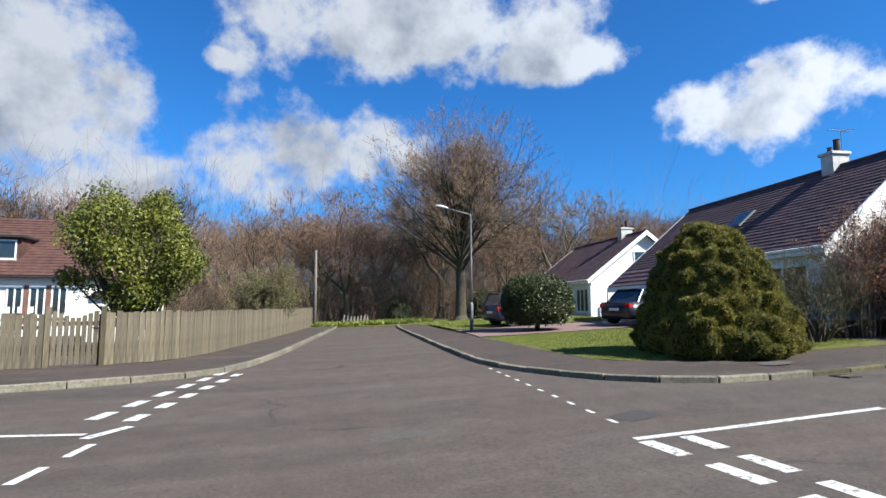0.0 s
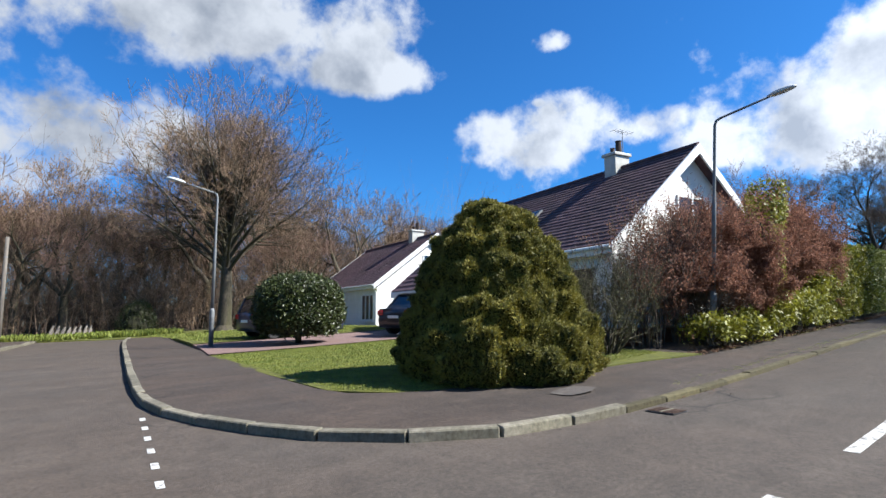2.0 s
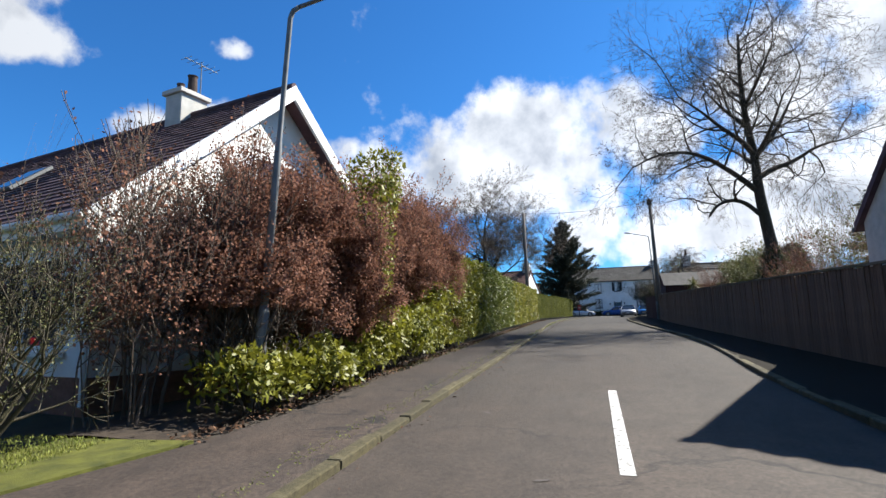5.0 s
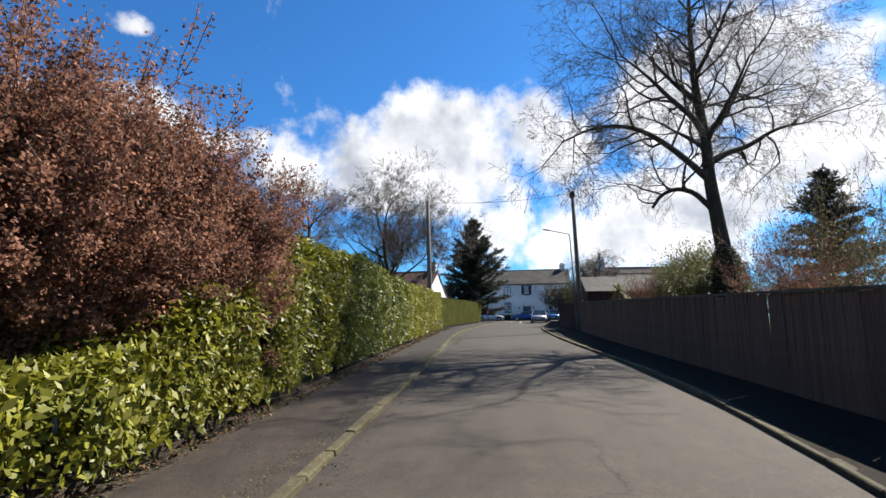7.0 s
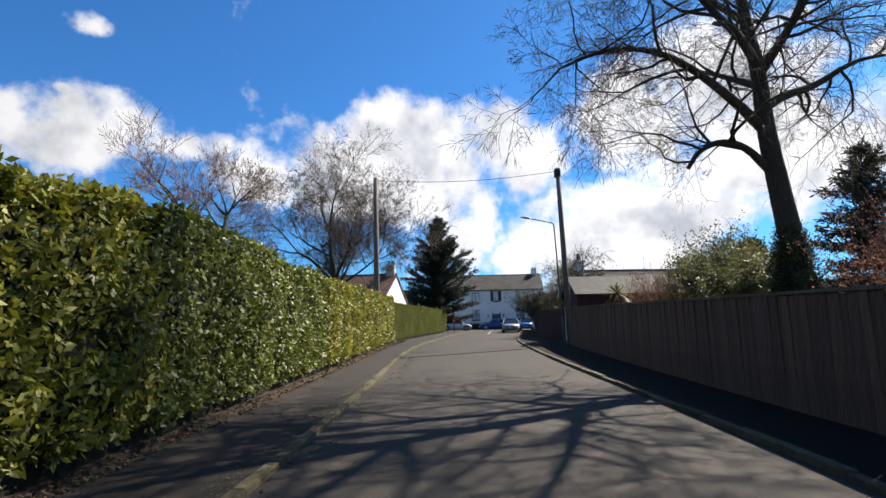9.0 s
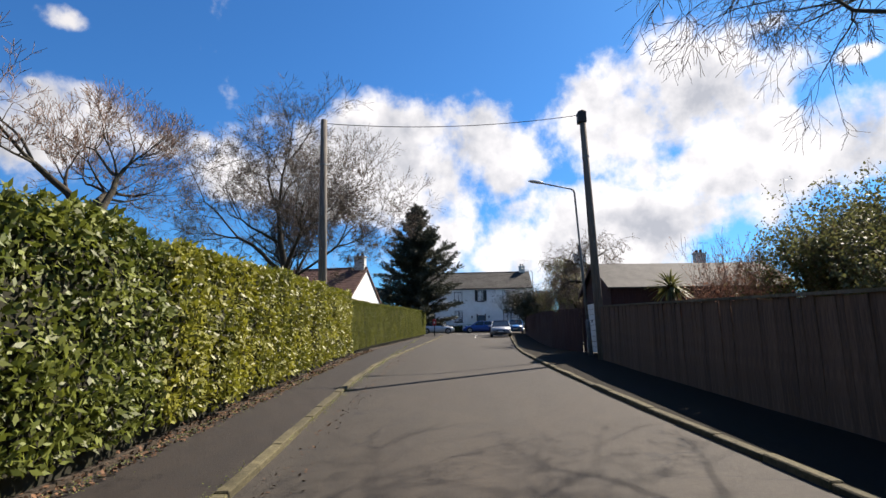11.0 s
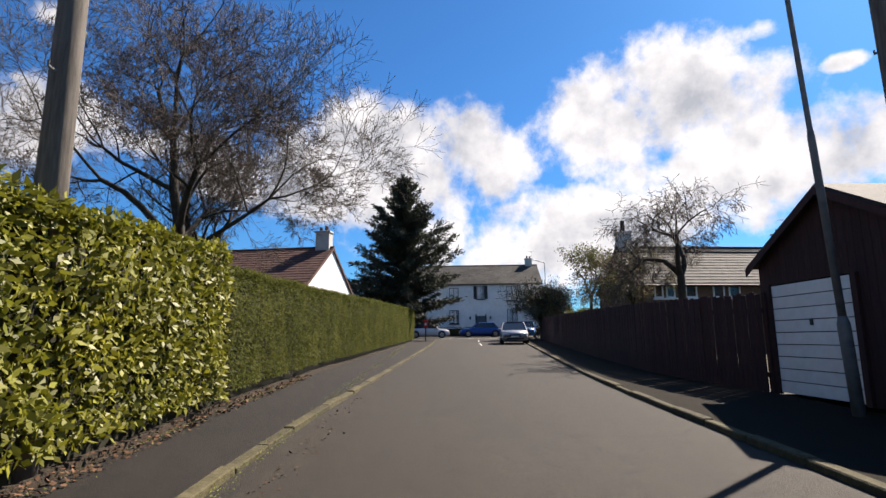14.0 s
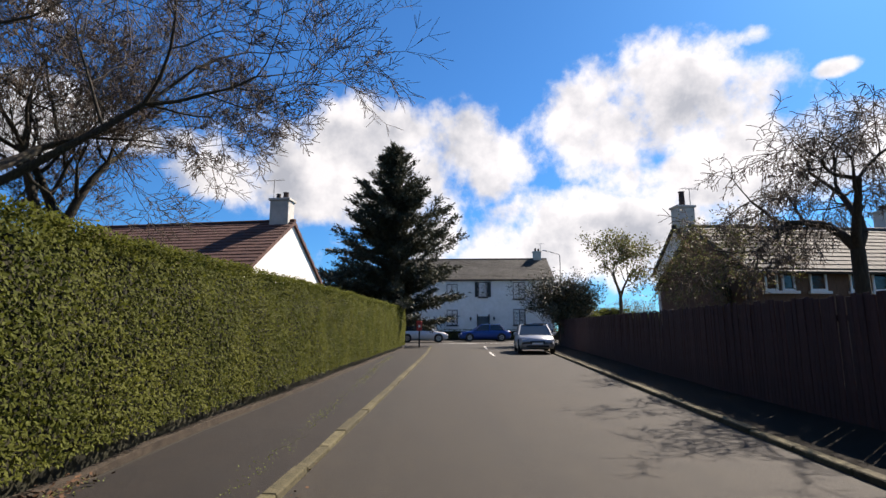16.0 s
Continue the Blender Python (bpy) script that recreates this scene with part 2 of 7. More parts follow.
M["roof_red"] = material("red_clay_tile", [(0.3, (0.0592, 0.02516, 0.0185)), (0.7, (0.1184, 0.0555, 0.0407))], 3, 8, 0.85, 0.4, 60, vary=0.25, big=(0.8, (0.75, 0.72, 0.7)))
M["slate"] = material("grey_slate", [(0.3, (0.03369, 0.0317, 0.02831)), (0.7, (0.07256, 0.06793, 0.05857))], 3, 8, 0.85, 0.3, 50, vary=0.25, big=(0.6, (0.5253, 0.5168, 0.4617)))
M["brick"] = material("brown_brick", [(0.3, (0.1036, 0.0518, 0.0333)), (0.7, (0.185, 0.0962, 0.0629))], 9, 6, 0.9, 0.4, 60, vary=0.2)
M["board_grey"] = material("weathered_board", [(0.3, (0.08309, 0.06527, 0.04196)), (0.7, (0.1725, 0.1461, 0.1007))], 6, 8, 0.9, 0.4, 40, vary=0.22, stretch=(6, 6, 0.6), big=(0.25, (0.5593, 0.5594, 0.4196)))
M["board_brown"] = material("stained_board", [(0.3, (0.07119, 0.04143, 0.02599)), (0.7, (0.1627, 0.09789, 0.06237))], 6, 8, 0.85, 0.4, 40, vary=0.2, stretch=(6, 6, 0.6), big=(0.25, (0.9, 0.88, 0.8)))
M["board_red"] = material("red_brown_board", [(0.3, (0.03077, 0.01287, 0.01199)), (0.7, (0.06044, 0.02573, 0.02198))], 5, 8, 0.85, 0.3, 40, vary=0.15, stretch=(6, 6, 0.8))
M["pole"] = material("weathered_pole", [(0.3, (0.074, 0.0629, 0.0518)), (0.7, (0.1776, 0.1554, 0.1295))], 5, 8, 0.9, 0.4, 40, stretch=(5, 5, 0.4))
M["steel"] = material("galvanised_steel", [(0.3, (0.108, 0.114, 0.114)), (0.7, (0.18, 0.186, 0.186))], 6, 6, 0.6, 0.1, 40, metal=0.15)
M["lamp_head"] = material("lamp_head_grey", [(0.3, (0.42, 0.43, 0.43)), (0.7, (0.52, 0.53, 0.53))], 6, 4, 0.5, 0.05)
M["black"] = material("black_plastic", [(0.3, (0.012, 0.012, 0.013)), (0.7, (0.03, 0.03, 0.03))], 8, 4, 0.55, 0.05)
M["glass"] = glass("window_glass")
M["blind"] = material("pale_blind", [(0.3, (0.45, 0.46, 0.44)), (0.7, (0.58, 0.58, 0.55))], 2, 3, 0.8, 0.1, stretch=(1, 1, 14))
M["bark"] = material("bark_grey", [(0.3, (0.037, 0.0296, 0.0222)), (0.7, (0.1036, 0.0851, 0.0629))], 6, 8, 0.95, 0.6, 40, stretch=(4, 4, 0.8), big=(0.5, (0.75, 0.85, 0.5)))
M["bark_dark"] = material("bark_dark", [(0.3, (0.0222, 0.01776, 0.01406)), (0.7, (0.0629, 0.05032, 0.03848))], 6, 8, 0.95, 0.6, 40, stretch=(4, 4, 0.8), big=(0.5, (0.8, 0.9, 0.6)))
M["twig"] = material("twig_brown", [(0.3, (0.112, 0.07337, 0.04324)), (0.7, (0.2326, 0.1583, 0.09827))], 3, 4, 0.9, 0.0, vary=0.3, island=True)
M["twig_dark"] = material("twig_dark", [(0.3, (0.04884, 0.03582, 0.02605)), (0.7, (0.114, 0.08547, 0.06105))], 3, 4, 0.9, 0.0, vary=0.3, island=True)
M["twig_red"] = material("twig_reddish", [(0.3, (0.111, 0.06938, 0.04902)), (0.7, (0.2405, 0.1526, 0.1079))], 3, 4, 0.9, 0.0, vary=0.3, island=True)
M["laurel"] = material("laurel_leaf", [(0.3, (0.0962, 0.1067, 0.008537)), (0.7, (0.2595, 0.249, 0.02846))], 1.6, 4, 0.5, 0.1, vary=0.4, island=True, spec=0.32, through=0.32)
M["evergreen"] = material("glossy_evergreen_leaf", [(0.3, (0.055, 0.066, 0.008)), (0.7, (0.16, 0.166, 0.022))], 1.6, 4, 0.5, 0.1, vary=0.4, island=True, spec=0.3, through=0.2)
M["holly"] = material("dark_evergreen_leaf", [(0.3, (0.018, 0.027, 0.006)), (0.7, (0.051, 0.063, 0.0132))], 1.6, 4, 0.45, 0.1, vary=0.4, island=True, spec=0.35, through=0.12)
# greener small leaves, also darkened for the great tree's shade on this stretch
M["laurel_deep_shaded"] = material("deep_shaded_laurel_leaf", [(0.3, (0.062, 0.083, 0.013)), (0.7, (0.17, 0.19, 0.03))], 1.6, 4, 0.5, 0.1, vary=0.4, island=True, spec=0.32, through=0.32)
M["privet"] = material("clipped_hedge_leaf", [(0.3, (0.062, 0.074, 0.011)), (0.7, (0.125, 0.132, 0.024))], 1.1, 5, 0.75, 0.05, vary=0.14, island=True, spec=0.15, through=0.4)
M["yew"] = material("yew_needle", [(0.3, (0.082, 0.082, 0.0105)), (0.7, (0.222, 0.19, 0.025))], 1.3, 5, 0.6, 0.0, vary=0.4, island=True, through=0.15)
M["yew_inside"] = material("yew_inner_shade", [(0.3, (0.012, 0.015, 0.004)), (0.7, (0.034, 0.036, 0.009))], 30, 6, 0.9, 0.8, 60, spec=0.1)
M["rust"] = material("rusty_iron", [(0.3, (0.035, 0.02, 0.013)), (0.7, (0.085, 0.05, 0.033))], 25, 6, 0.85, 0.4, 90, metal=0.3)
M["litter"] = material("fallen_leaf", [(0.3, (0.045, 0.026, 0.016)), (0.7, (0.15, 0.085, 0.05))], 1.5, 5, 0.85, 0.0, vary=0.5, island=True, spec=0.12)
M["copper"] = material("copper_beech_leaf", [(0.3, (0.115, 0.053, 0.035)), (0.7, (0.34, 0.175, 0.115))], 1.5, 5, 0.8, 0.0, vary=0.45, island=True, through=0.4, spec=0.15)
M["conifer"] = material("spruce_needle", [(0.3, (0.0222, 0.02664, 0.01332)), (0.7, (0.0555, 0.0592, 0.0333))], 1.2, 5, 0.65, 0.0, vary=0.4, island=True, through=0.1)
M["spring"] = material("young_leaf", [(0.3, (0.0666, 0.074, 0.0222)), (0.7, (0.1628, 0.1628, 0.0592))], 2, 4, 0.6, 0.0, vary=0.35, island=True, through=0.35)
# near-black filling: the shade between leaves is put into this colour
M["core"] = material("hedge_core_shade", [(0.3, (0.00912, 0.0096, 0.0042)), (0.7, (0.02508, 0.024, 0.01008))], 4, 5, 1.0, 0.0)
M["chimney_pot"] = material("clay_pot", [(0.3, (0.0259, 0.0185, 0.01628)), (0.7, (0.0666, 0.0444, 0.037))], 6, 5, 0.9, 0.2)
M["render_grey"] = material("grey_render", [(0.3, (0.42, 0.41, 0.38)), (0.7, (0.58, 0.57, 0.53))], 4, 8, 0.9, 0.4, 60, big=(0.8, (0.8, 0.8, 0.76)))
M["tyre"] = material("tyre_rubber", [(0.3, (0.012, 0.012, 0.012)), (0.7, (0.028, 0.028, 0.027))], 9, 5, 0.8, 0.1)
M["alloy"] = material("alloy_wheel", [(0.3, (0.42, 0.43, 0.44)), (0.7, (0.55, 0.56, 0.57))], 9, 5, 0.35, 0.0, metal=0.7)
M["red_paint"] = material("post_box_red", [(0.3, (0.35, 0.02, 0.015)), (0.7, (0.45, 0.035, 0.025))], 5, 5, 0.4, 0.05)
M["paving"] = material("red_paving", [(0.3, (0.1036, 0.0629, 0.0555)), (0.7, (0.1776, 0.1184, 0.1036))], 8, 8, 0.9, 0.4, 60, vary=0.15)
M["cable"] = material("black_cable", [(0.3, (0.01, 0.01, 0.01)), (0.7, (0.02, 0.02, 0.02))], 5, 2, 0.6, 0.0)
M["tail"] = material("red_lens", [(0.3, (0.3, 0.01, 0.012)), (0.7, (0.4, 0.02, 0.02))], 5, 2, 0.2, 0.0)
M["lens"] = material("clear_lens", [(0.3, (0.5, 0.5, 0.5)), (0.7, (0.65, 0.65, 0.65))], 5, 2, 0.12, 0.0)
for key, col in (("car_silver", (0.32, 0.33, 0.35)), ("car_dark", (0.012, 0.013, 0.018)), ("car_navy", (0.018, 0.024, 0.05)), ("car_blue", (0.012, 0.06, 0.26)), ("car_white", (0.6, 0.61, 0.62)), ("car_sky", (0.02, 0.14, 0.4))):
    M[key] = material(key + "_paint", [(0.3, col), (0.7, tuple(c * 1.12 for c in col))], 3, 3, 0.35, 0.0, coat=0.45, metal=0.3 if key == "car_silver" else 0.0)


def crack(m, scale, width, colour):
    """Dark wandering cracks and pale grit laid over a material's colour."""
    nt = m.node_tree
    p = nt.nodes["Principled BSDF"]
    col = p.inputs["Base Color"].links[0].from_socket
    co = nt.nodes.new("ShaderNodeTexCoord")
    warp = nt.nodes.new("ShaderNodeTexNoise")
    warp.inputs["Scale"].default_value, warp.inputs["Detail"].default_value = scale * 2.5, 6.0
    nt.links.new(co.outputs["Object"], warp.inputs["Vector"])
    add = nt.nodes.new("ShaderNodeMixRGB")
    add.blend_type, add.inputs["Fac"].default_value = "LINEAR_LIGHT", 0.9
    nt.links.new(co.outputs["Object"], add.inputs["Color1"])
    nt.links.new(warp.outputs["Color"], add.inputs["Color2"])
    vo = nt.nodes.new("ShaderNodeTexVoronoi")
    vo.feature, vo.inputs["Scale"].default_value = "DISTANCE_TO_EDGE", scale
    nt.links.new(add.outputs["Color"], vo.inputs["Vector"])
    line = ramp(nt, vo.outputs["Distance"], [(0.0, (1, 1, 1)), (width, (0, 0, 0))])
    gate = nt.nodes.new("ShaderNodeTexNoise")
    gate.inputs["Scale"].default_value = scale * 0.8
    nt.links.new(co.outputs["Object"], gate.inputs["Vector"])
    on = ramp(nt, gate.outputs["Fac"], [(0.5, (0, 0, 0)), (0.62, (1, 1, 1))])
    mul = nt.nodes.new("ShaderNodeMath")
    mul.operation = "MULTIPLY"
    nt.links.new(line, mul.inputs[0])
    nt.links.new(on, mul.inputs[1])
    mx = nt.nodes.new("ShaderNodeMix")
    mx.data_type = "RGBA"
    mx.inputs["B"].default_value = (*colour, 1)
    nt.links.new(mul.outputs[0], mx.inputs["Factor"])
    nt.links.new(col, mx.inputs["A"])
    grit = nt.nodes.new("ShaderNodeTexNoise")
    grit.inputs["Scale"].default_value, grit.inputs["Detail"].default_value = 70.0, 2.0
    nt.links.new(co.outputs["Object"], grit.inputs["Vector"])
    gr = ramp(nt, grit.outputs["Fac"], [(0.66, (0, 0, 0)), (0.74, (1, 1, 1))])
    m2 = nt.nodes.new("ShaderNodeMix")
    m2.data_type = "RGBA"
    m2.inputs["B"].default_value = (0.10, 0.09, 0.075, 1)
    nt.links.new(gr, m2.inputs["Factor"])
    nt.links.new(mx.outputs["Result"], m2.inputs["A"])
    nt.links.new(m2.outputs["Result"], p.inputs["Base Color"])


def tone_along_x(m, x0, x1, tones):
    """Multiplies the colour by tones along x: paler at the crossing, darker uphill."""
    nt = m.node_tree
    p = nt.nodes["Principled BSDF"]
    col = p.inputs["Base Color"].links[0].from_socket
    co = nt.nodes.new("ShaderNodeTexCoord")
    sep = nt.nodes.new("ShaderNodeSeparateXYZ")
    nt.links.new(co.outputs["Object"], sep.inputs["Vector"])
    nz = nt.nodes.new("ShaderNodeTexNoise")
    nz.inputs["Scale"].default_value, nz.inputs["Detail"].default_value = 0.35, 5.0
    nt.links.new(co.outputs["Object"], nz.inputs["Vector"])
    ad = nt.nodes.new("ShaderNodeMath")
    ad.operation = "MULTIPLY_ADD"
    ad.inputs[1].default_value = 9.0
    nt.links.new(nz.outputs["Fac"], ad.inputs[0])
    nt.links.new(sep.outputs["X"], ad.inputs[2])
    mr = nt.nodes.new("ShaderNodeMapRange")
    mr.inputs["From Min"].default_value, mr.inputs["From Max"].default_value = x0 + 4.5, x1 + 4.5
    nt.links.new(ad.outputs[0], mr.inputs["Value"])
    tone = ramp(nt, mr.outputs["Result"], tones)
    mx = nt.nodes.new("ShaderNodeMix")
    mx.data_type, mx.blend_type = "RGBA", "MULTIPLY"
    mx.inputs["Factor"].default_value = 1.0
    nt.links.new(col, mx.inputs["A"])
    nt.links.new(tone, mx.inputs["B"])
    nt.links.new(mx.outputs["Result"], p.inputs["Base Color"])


def streak(m, stretch, low, high):
    """Broad uneven bands that run along the street, as wheels and patching leave them, and coarse mottling."""
    nt = m.node_tree
    p = nt.nodes["Principled BSDF"]
    co = nt.nodes.new("ShaderNodeTexCoord")
    mp = nt.nodes.new("ShaderNodeMapping")
    mp.inputs["Scale"].default_value = stretch
    nt.links.new(co.outputs["Object"], mp.inputs["Vector"])
    for vec, size, lo, hi in ((mp.outputs["Vector"], 1.0, low, high), (co.outputs["Object"], 2.6, low + 0.08, high - 0.02), (co.outputs["Object"], 24.0, 0.72, 1.25)):
        col = p.inputs["Base Color"].links[0].from_socket
        nz = nt.nodes.new("ShaderNodeTexNoise")
        nz.inputs["Scale"].default_value, nz.inputs["Detail"].default_value, nz.inputs["Roughness"].default_value = size, 7.0, 0.65
        nt.links.new(vec, nz.inputs["Vector"])
        tone = ramp(nt, nz.outputs["Fac"], [(0.33, (lo / 1.25,) * 3), (0.67, (hi / 1.25,) * 3)])
        mx = nt.nodes.new("ShaderNodeMix")
        mx.data_type, mx.blend_type = "RGBA", "MULTIPLY"
        mx.inputs["Factor"].default_value = 1.0
        nt.links.new(col, mx.inputs["A"])
        nt.links.new(tone, mx.inputs["B"])
        up = nt.nodes.new("ShaderNodeVectorMath")
        up.operation = "SCALE"
        up.inputs["Scale"].default_value = 1.25
        nt.links.new(mx.outputs["Result"], up.inputs[0])
        nt.links.new(up.outputs["Vector"], p.inputs["Base Color"])


crack(M["asphalt"], 0.3, 0.012, (0.014, 0.012, 0.011))
crack(M["footway"], 0.5, 0.02, (0.009, 0.008, 0.007))
crack(M["footway_shaded"], 0.5, 0.02, (0.005, 0.004, 0.004))
streak(M["asphalt"], (0.09, 0.9, 1), 0.74, 1.16)
streak(M["footway"], (0.2, 1.1, 1), 0.7, 1.2)
tone_along_x(M["asphalt"], 7, 50, [(0.0, (1.0, 1.0, 1.0)), (0.26, (0.58, 0.565, 0.51)), (0.6, (0.45, 0.445, 0.385)), (1.0, (0.29, 0.284, 0.222))])
tone_along_x(M["footway"], 10, 50, [(0.0, (1.0, 1.0, 1.0)), (0.4, (0.46, 0.42, 0.35)), (0.7, (0.24, 0.21, 0.165)), (1.0, (0.15, 0.122, 0.085))])


# ---- mesh helpers ----
GX = [-400, -60, 2, 9, 19.7, 33, 50, 70, 82, 104, 150, 400]
GZ = [0, 0, 0, 0.2, 0.66, 1.18, 1.85, 2.35, 2.62, 3.25, 3.6, 3.8]


def g(x):
    """Height of the ground: the main road climbs along +x."""
    return float(np.mean([np.interp(x + d, GX, GZ) for d in (-2, -1, 0, 1, 2)]))


def mesh_ob(name, verts, faces, mat, parent=None, smooth=False, label=""):
    me = bpy.data.meshes.new(name)
    me.from_pydata([tuple(v) for v in verts] if not isinstance(verts, np.ndarray) else verts.tolist(), [], faces if not isinstance(faces, np.ndarray) else faces.tolist())
    me.materials.append(mat)
    if smooth:
        me.polygons.foreach_set("use_smooth", [True] * len(me.polygons))
    ob = new(name, me)
    if parent is not None:
        ob.parent = parent
    if label:
        ob["label"] = label
    return ob


def part(name, bm, mat, parent=None, label="", smooth=False, at=None):
    me = bpy.data.meshes.new(name)
    bmesh.ops.recalc_face_normals(bm, faces=bm.faces)
    bm.to_mesh(me)
    bm.free()
    me.materials.append(mat)
    if smooth:
        me.polygons.foreach_set("use_smooth", [True] * len(me.polygons))
    ob = new(name, me)
    if at is not None:
        ob.matrix_basis = at
    if parent is not None:
        ob.parent = parent
    if label:
        ob["label"] = label
    return ob


def empty(name, m, label, category, group="", kind=""):
    e = new(name)
    e.matrix_basis = m
    return tagged(e, label, category, group, kind)


def box(x0, x1, y0, y1, z0, z1, bevel=0.0, bm=None):
    bm = bm or bmesh.new()
    r = bmesh.ops.create_cube(bm, size=1.0)
    for v in r["verts"]:
        v.co = Vector(((x0 + x1) / 2 + v.co.x * (x1 - x0), (y0 + y1) / 2 + v.co.y * (y1 - y0), (z0 + z1) / 2 + v.co.z * (z1 - z0)))
    if bevel:
        es = {e for v in r["verts"] for e in v.link_edges}
        bmesh.ops.bevel(bm, geom=list(es), offset=bevel, segments=1, affect="EDGES")
    return bm


def prism(points, depth_axis, d0, d1, bm=None):
    """Extrude a polygon given in the two other axes along depth_axis from d0 to d1."""
    bm = bm or bmesh.new()
    def place(p, d):
        return Vector({"x": (d, p[0], p[1]), "y": (p[0], d, p[1]), "z": (p[0], p[1], d)}[depth_axis])
    a = [bm.verts.new(place(p, d0)) for p in points]
    b = [bm.verts.new(place(p, d1)) for p in points]
    bm.faces.new(a), bm.faces.new(b[::-1])
    n = len(points)
    for i in range(n):
        bm.faces.new((a[i], b[i], b[(i + 1) % n], a[(i + 1) % n]))
    return bm


def tube(points, radii, sides=8, bm=None, cap=True):
    bm = bm or bmesh.new()
    rings = []
    pts = [Vector(p) for p in points]
    for i, p in enumerate(pts):
        d = (pts[min(i + 1, len(pts) - 1)] - pts[max(i - 1, 0)]).normalized()
        u = d.orthogonal().normalized() if not rings else (last - d * last.dot(d)).normalized()
        last = u
        w = d.cross(u)
        r = radii[i] if isinstance(radii, (list, tuple)) else radii
        rings.append([bm.verts.new(p + (u * math.cos(k * math.tau / sides) + w * math.sin(k * math.tau / sides)) * r) for k in range(sides)])
    for a, b in zip(rings, rings[1:]):
        for k in range(sides):
            bm.faces.new((a[k], a[(k + 1) % sides], b[(k + 1) % sides], b[k]))
    if cap:
        bm.faces.new(rings[0][::-1]), bm.faces.new(rings[-1])
    return bm


def resample(line, step):
    pts = [Vector((*p, 0)) for p in line]
    out, carry = [pts[0]], 0.0
    total = sum((b - a).length for a, b in zip(pts, pts[1:]))
    n = max(1, round(total / step))
    targets = [total * i / n for i in range(n + 1)]
    out, acc, k = [], 0.0, 0
    for t in targets:
        while k < len(pts) - 2 and acc + (pts[k + 1] - pts[k]).length < t:
            acc += (pts[k + 1] - pts[k]).length
            k += 1
        seg = pts[k + 1] - pts[k]
        out.append(pts[k] + seg * min(1.0, (t - acc) / seg.length))
    return [(p.x, p.y) for p in out]


def smooth_line(line, rounds=2):
    for _ in range(rounds):
        out = [line[0]]
        for a, b in zip(line, line[1:]):
            out += [(a[0] * 0.75 + b[0] * 0.25, a[1] * 0.75 + b[1] * 0.25), (a[0] * 0.25 + b[0] * 0.75, a[1] * 0.25 + b[1] * 0.75)]
        line = out + [line[-1]]
    return line


def strip(name, outer, inner, lift, mat, n=80, across=4, skirt=0.25, waver=0.0):
    """A raised slab between two lines on plan that follows the ground; its outer edge falls to the ground."""
    A, B = resample(outer, 0.01 + sum(math.dist(a, b) for a, b in zip(outer, outer[1:])) / n), resample(inner, 0.01 + sum(math.dist(a, b) for a, b in zip(inner, inner[1:])) / n)
    k = min(len(A), len(B))
    A = [A[round(i * (len(A) - 1) / (k - 1))] for i in range(k)]
    B = [B[round(i * (len(B) - 1) / (k - 1))] for i in range(k)]
    verts, faces = [], []
    w = across + 2
    for a, b in zip(A, B):
        verts.append((*a, g(a[0]) - skirt))
        for j in range(across):
            f = j / (across - 1)
            x, y = a[0] + (b[0] - a[0]) * f, a[1] + (b[1] - a[1]) * f
            verts.append((x, y, g(x) + (lift(x, y) if callable(lift) else lift) + waver * noise.noise((x * 0.7, y * 0.7, 3))))
        verts.append((*b, g(b[0]) - skirt))
    for i in range(k - 1):
        for j in range(w - 1):
            faces.append((i * w + j, i * w + j + 1, (i + 1) * w + j + 1, (i + 1) * w + j))
    return mesh_ob(name, verts, faces, mat)


# ---- ground, roads, footways ----
xs = sorted({*(-400, -300, -200, -150, -100, -70, -50), *range(-40, 140, 2), *(150, 180, 220, 300, 400, 600)})
ys = sorted({*(-500, -300, -200, -120, -80, -60), *range(-50, 70, 5), *(80, 120, 200, 300, 500)})
verts = [(x, y, g(x) - 0.05 + (0.0 if abs(y) < 60 else 0.02 * (abs(y) - 60))) for x in xs for y in ys]
ny = len(ys)
faces = [(i * ny + j, (i + 1) * ny + j, (i + 1) * ny + j + 1, i * ny + j + 1) for i in range(len(xs) - 1) for j in range(ny - 1)]
tagged(mesh_ob("ground", verts, faces, M["rough_grass"]), "brown earth and rough grass reaching away to the wood", "ground", kind="structure")

# kerb lines on plan
KERB_NE = smooth_line([(8.2, 31.0), (7.4, 28.0), (5.6, 17.8), (4.68, 12.4), (4.42, 10.2), (4.72, 8.6), (5.2, 7.3), (6.2, 6.3), (7.3, 6.06), (8.9, 5.96), (12, 5.96), (16, 6.0), (24, 6.05), (34, 6.15), (42, 6.46), (48, 6.45), (54, 6.06), (58, 5.83), (64, 5.46), (77, 4.75), (88, 4.4)])
BACK_NE = smooth_line([(9.8, 30.6), (9.0, 27.6), (7.45, 17.2), (6.75, 12.0), (6.5, 10.2), (6.5, 9.2), (7.2, 8.5), (8.4, 8.3), (10, 8.28), (12, 7.95), (13.3, 7.6), (14.9, 7.36), (20, 7.42), (25, 7.5), (34, 7.65), (52, 7.7), (58, 7.55), (67.4, 6.9), (77, 6.4), (88, 6.0)])
KERB_SE = smooth_line([(-8, -40), (-1.0, -8), (1.5, -1.5), (3.0, 0.2), (6.0, 1.2), (12, 1.5), (18.5, 1.5), (23.5, 1.0), (28, 0.8), (34.5, 1.05), (41, 1.3), (50, 1.35), (56, 0.94), (62, 0.3), (73, -0.9), (88, -2.7)])
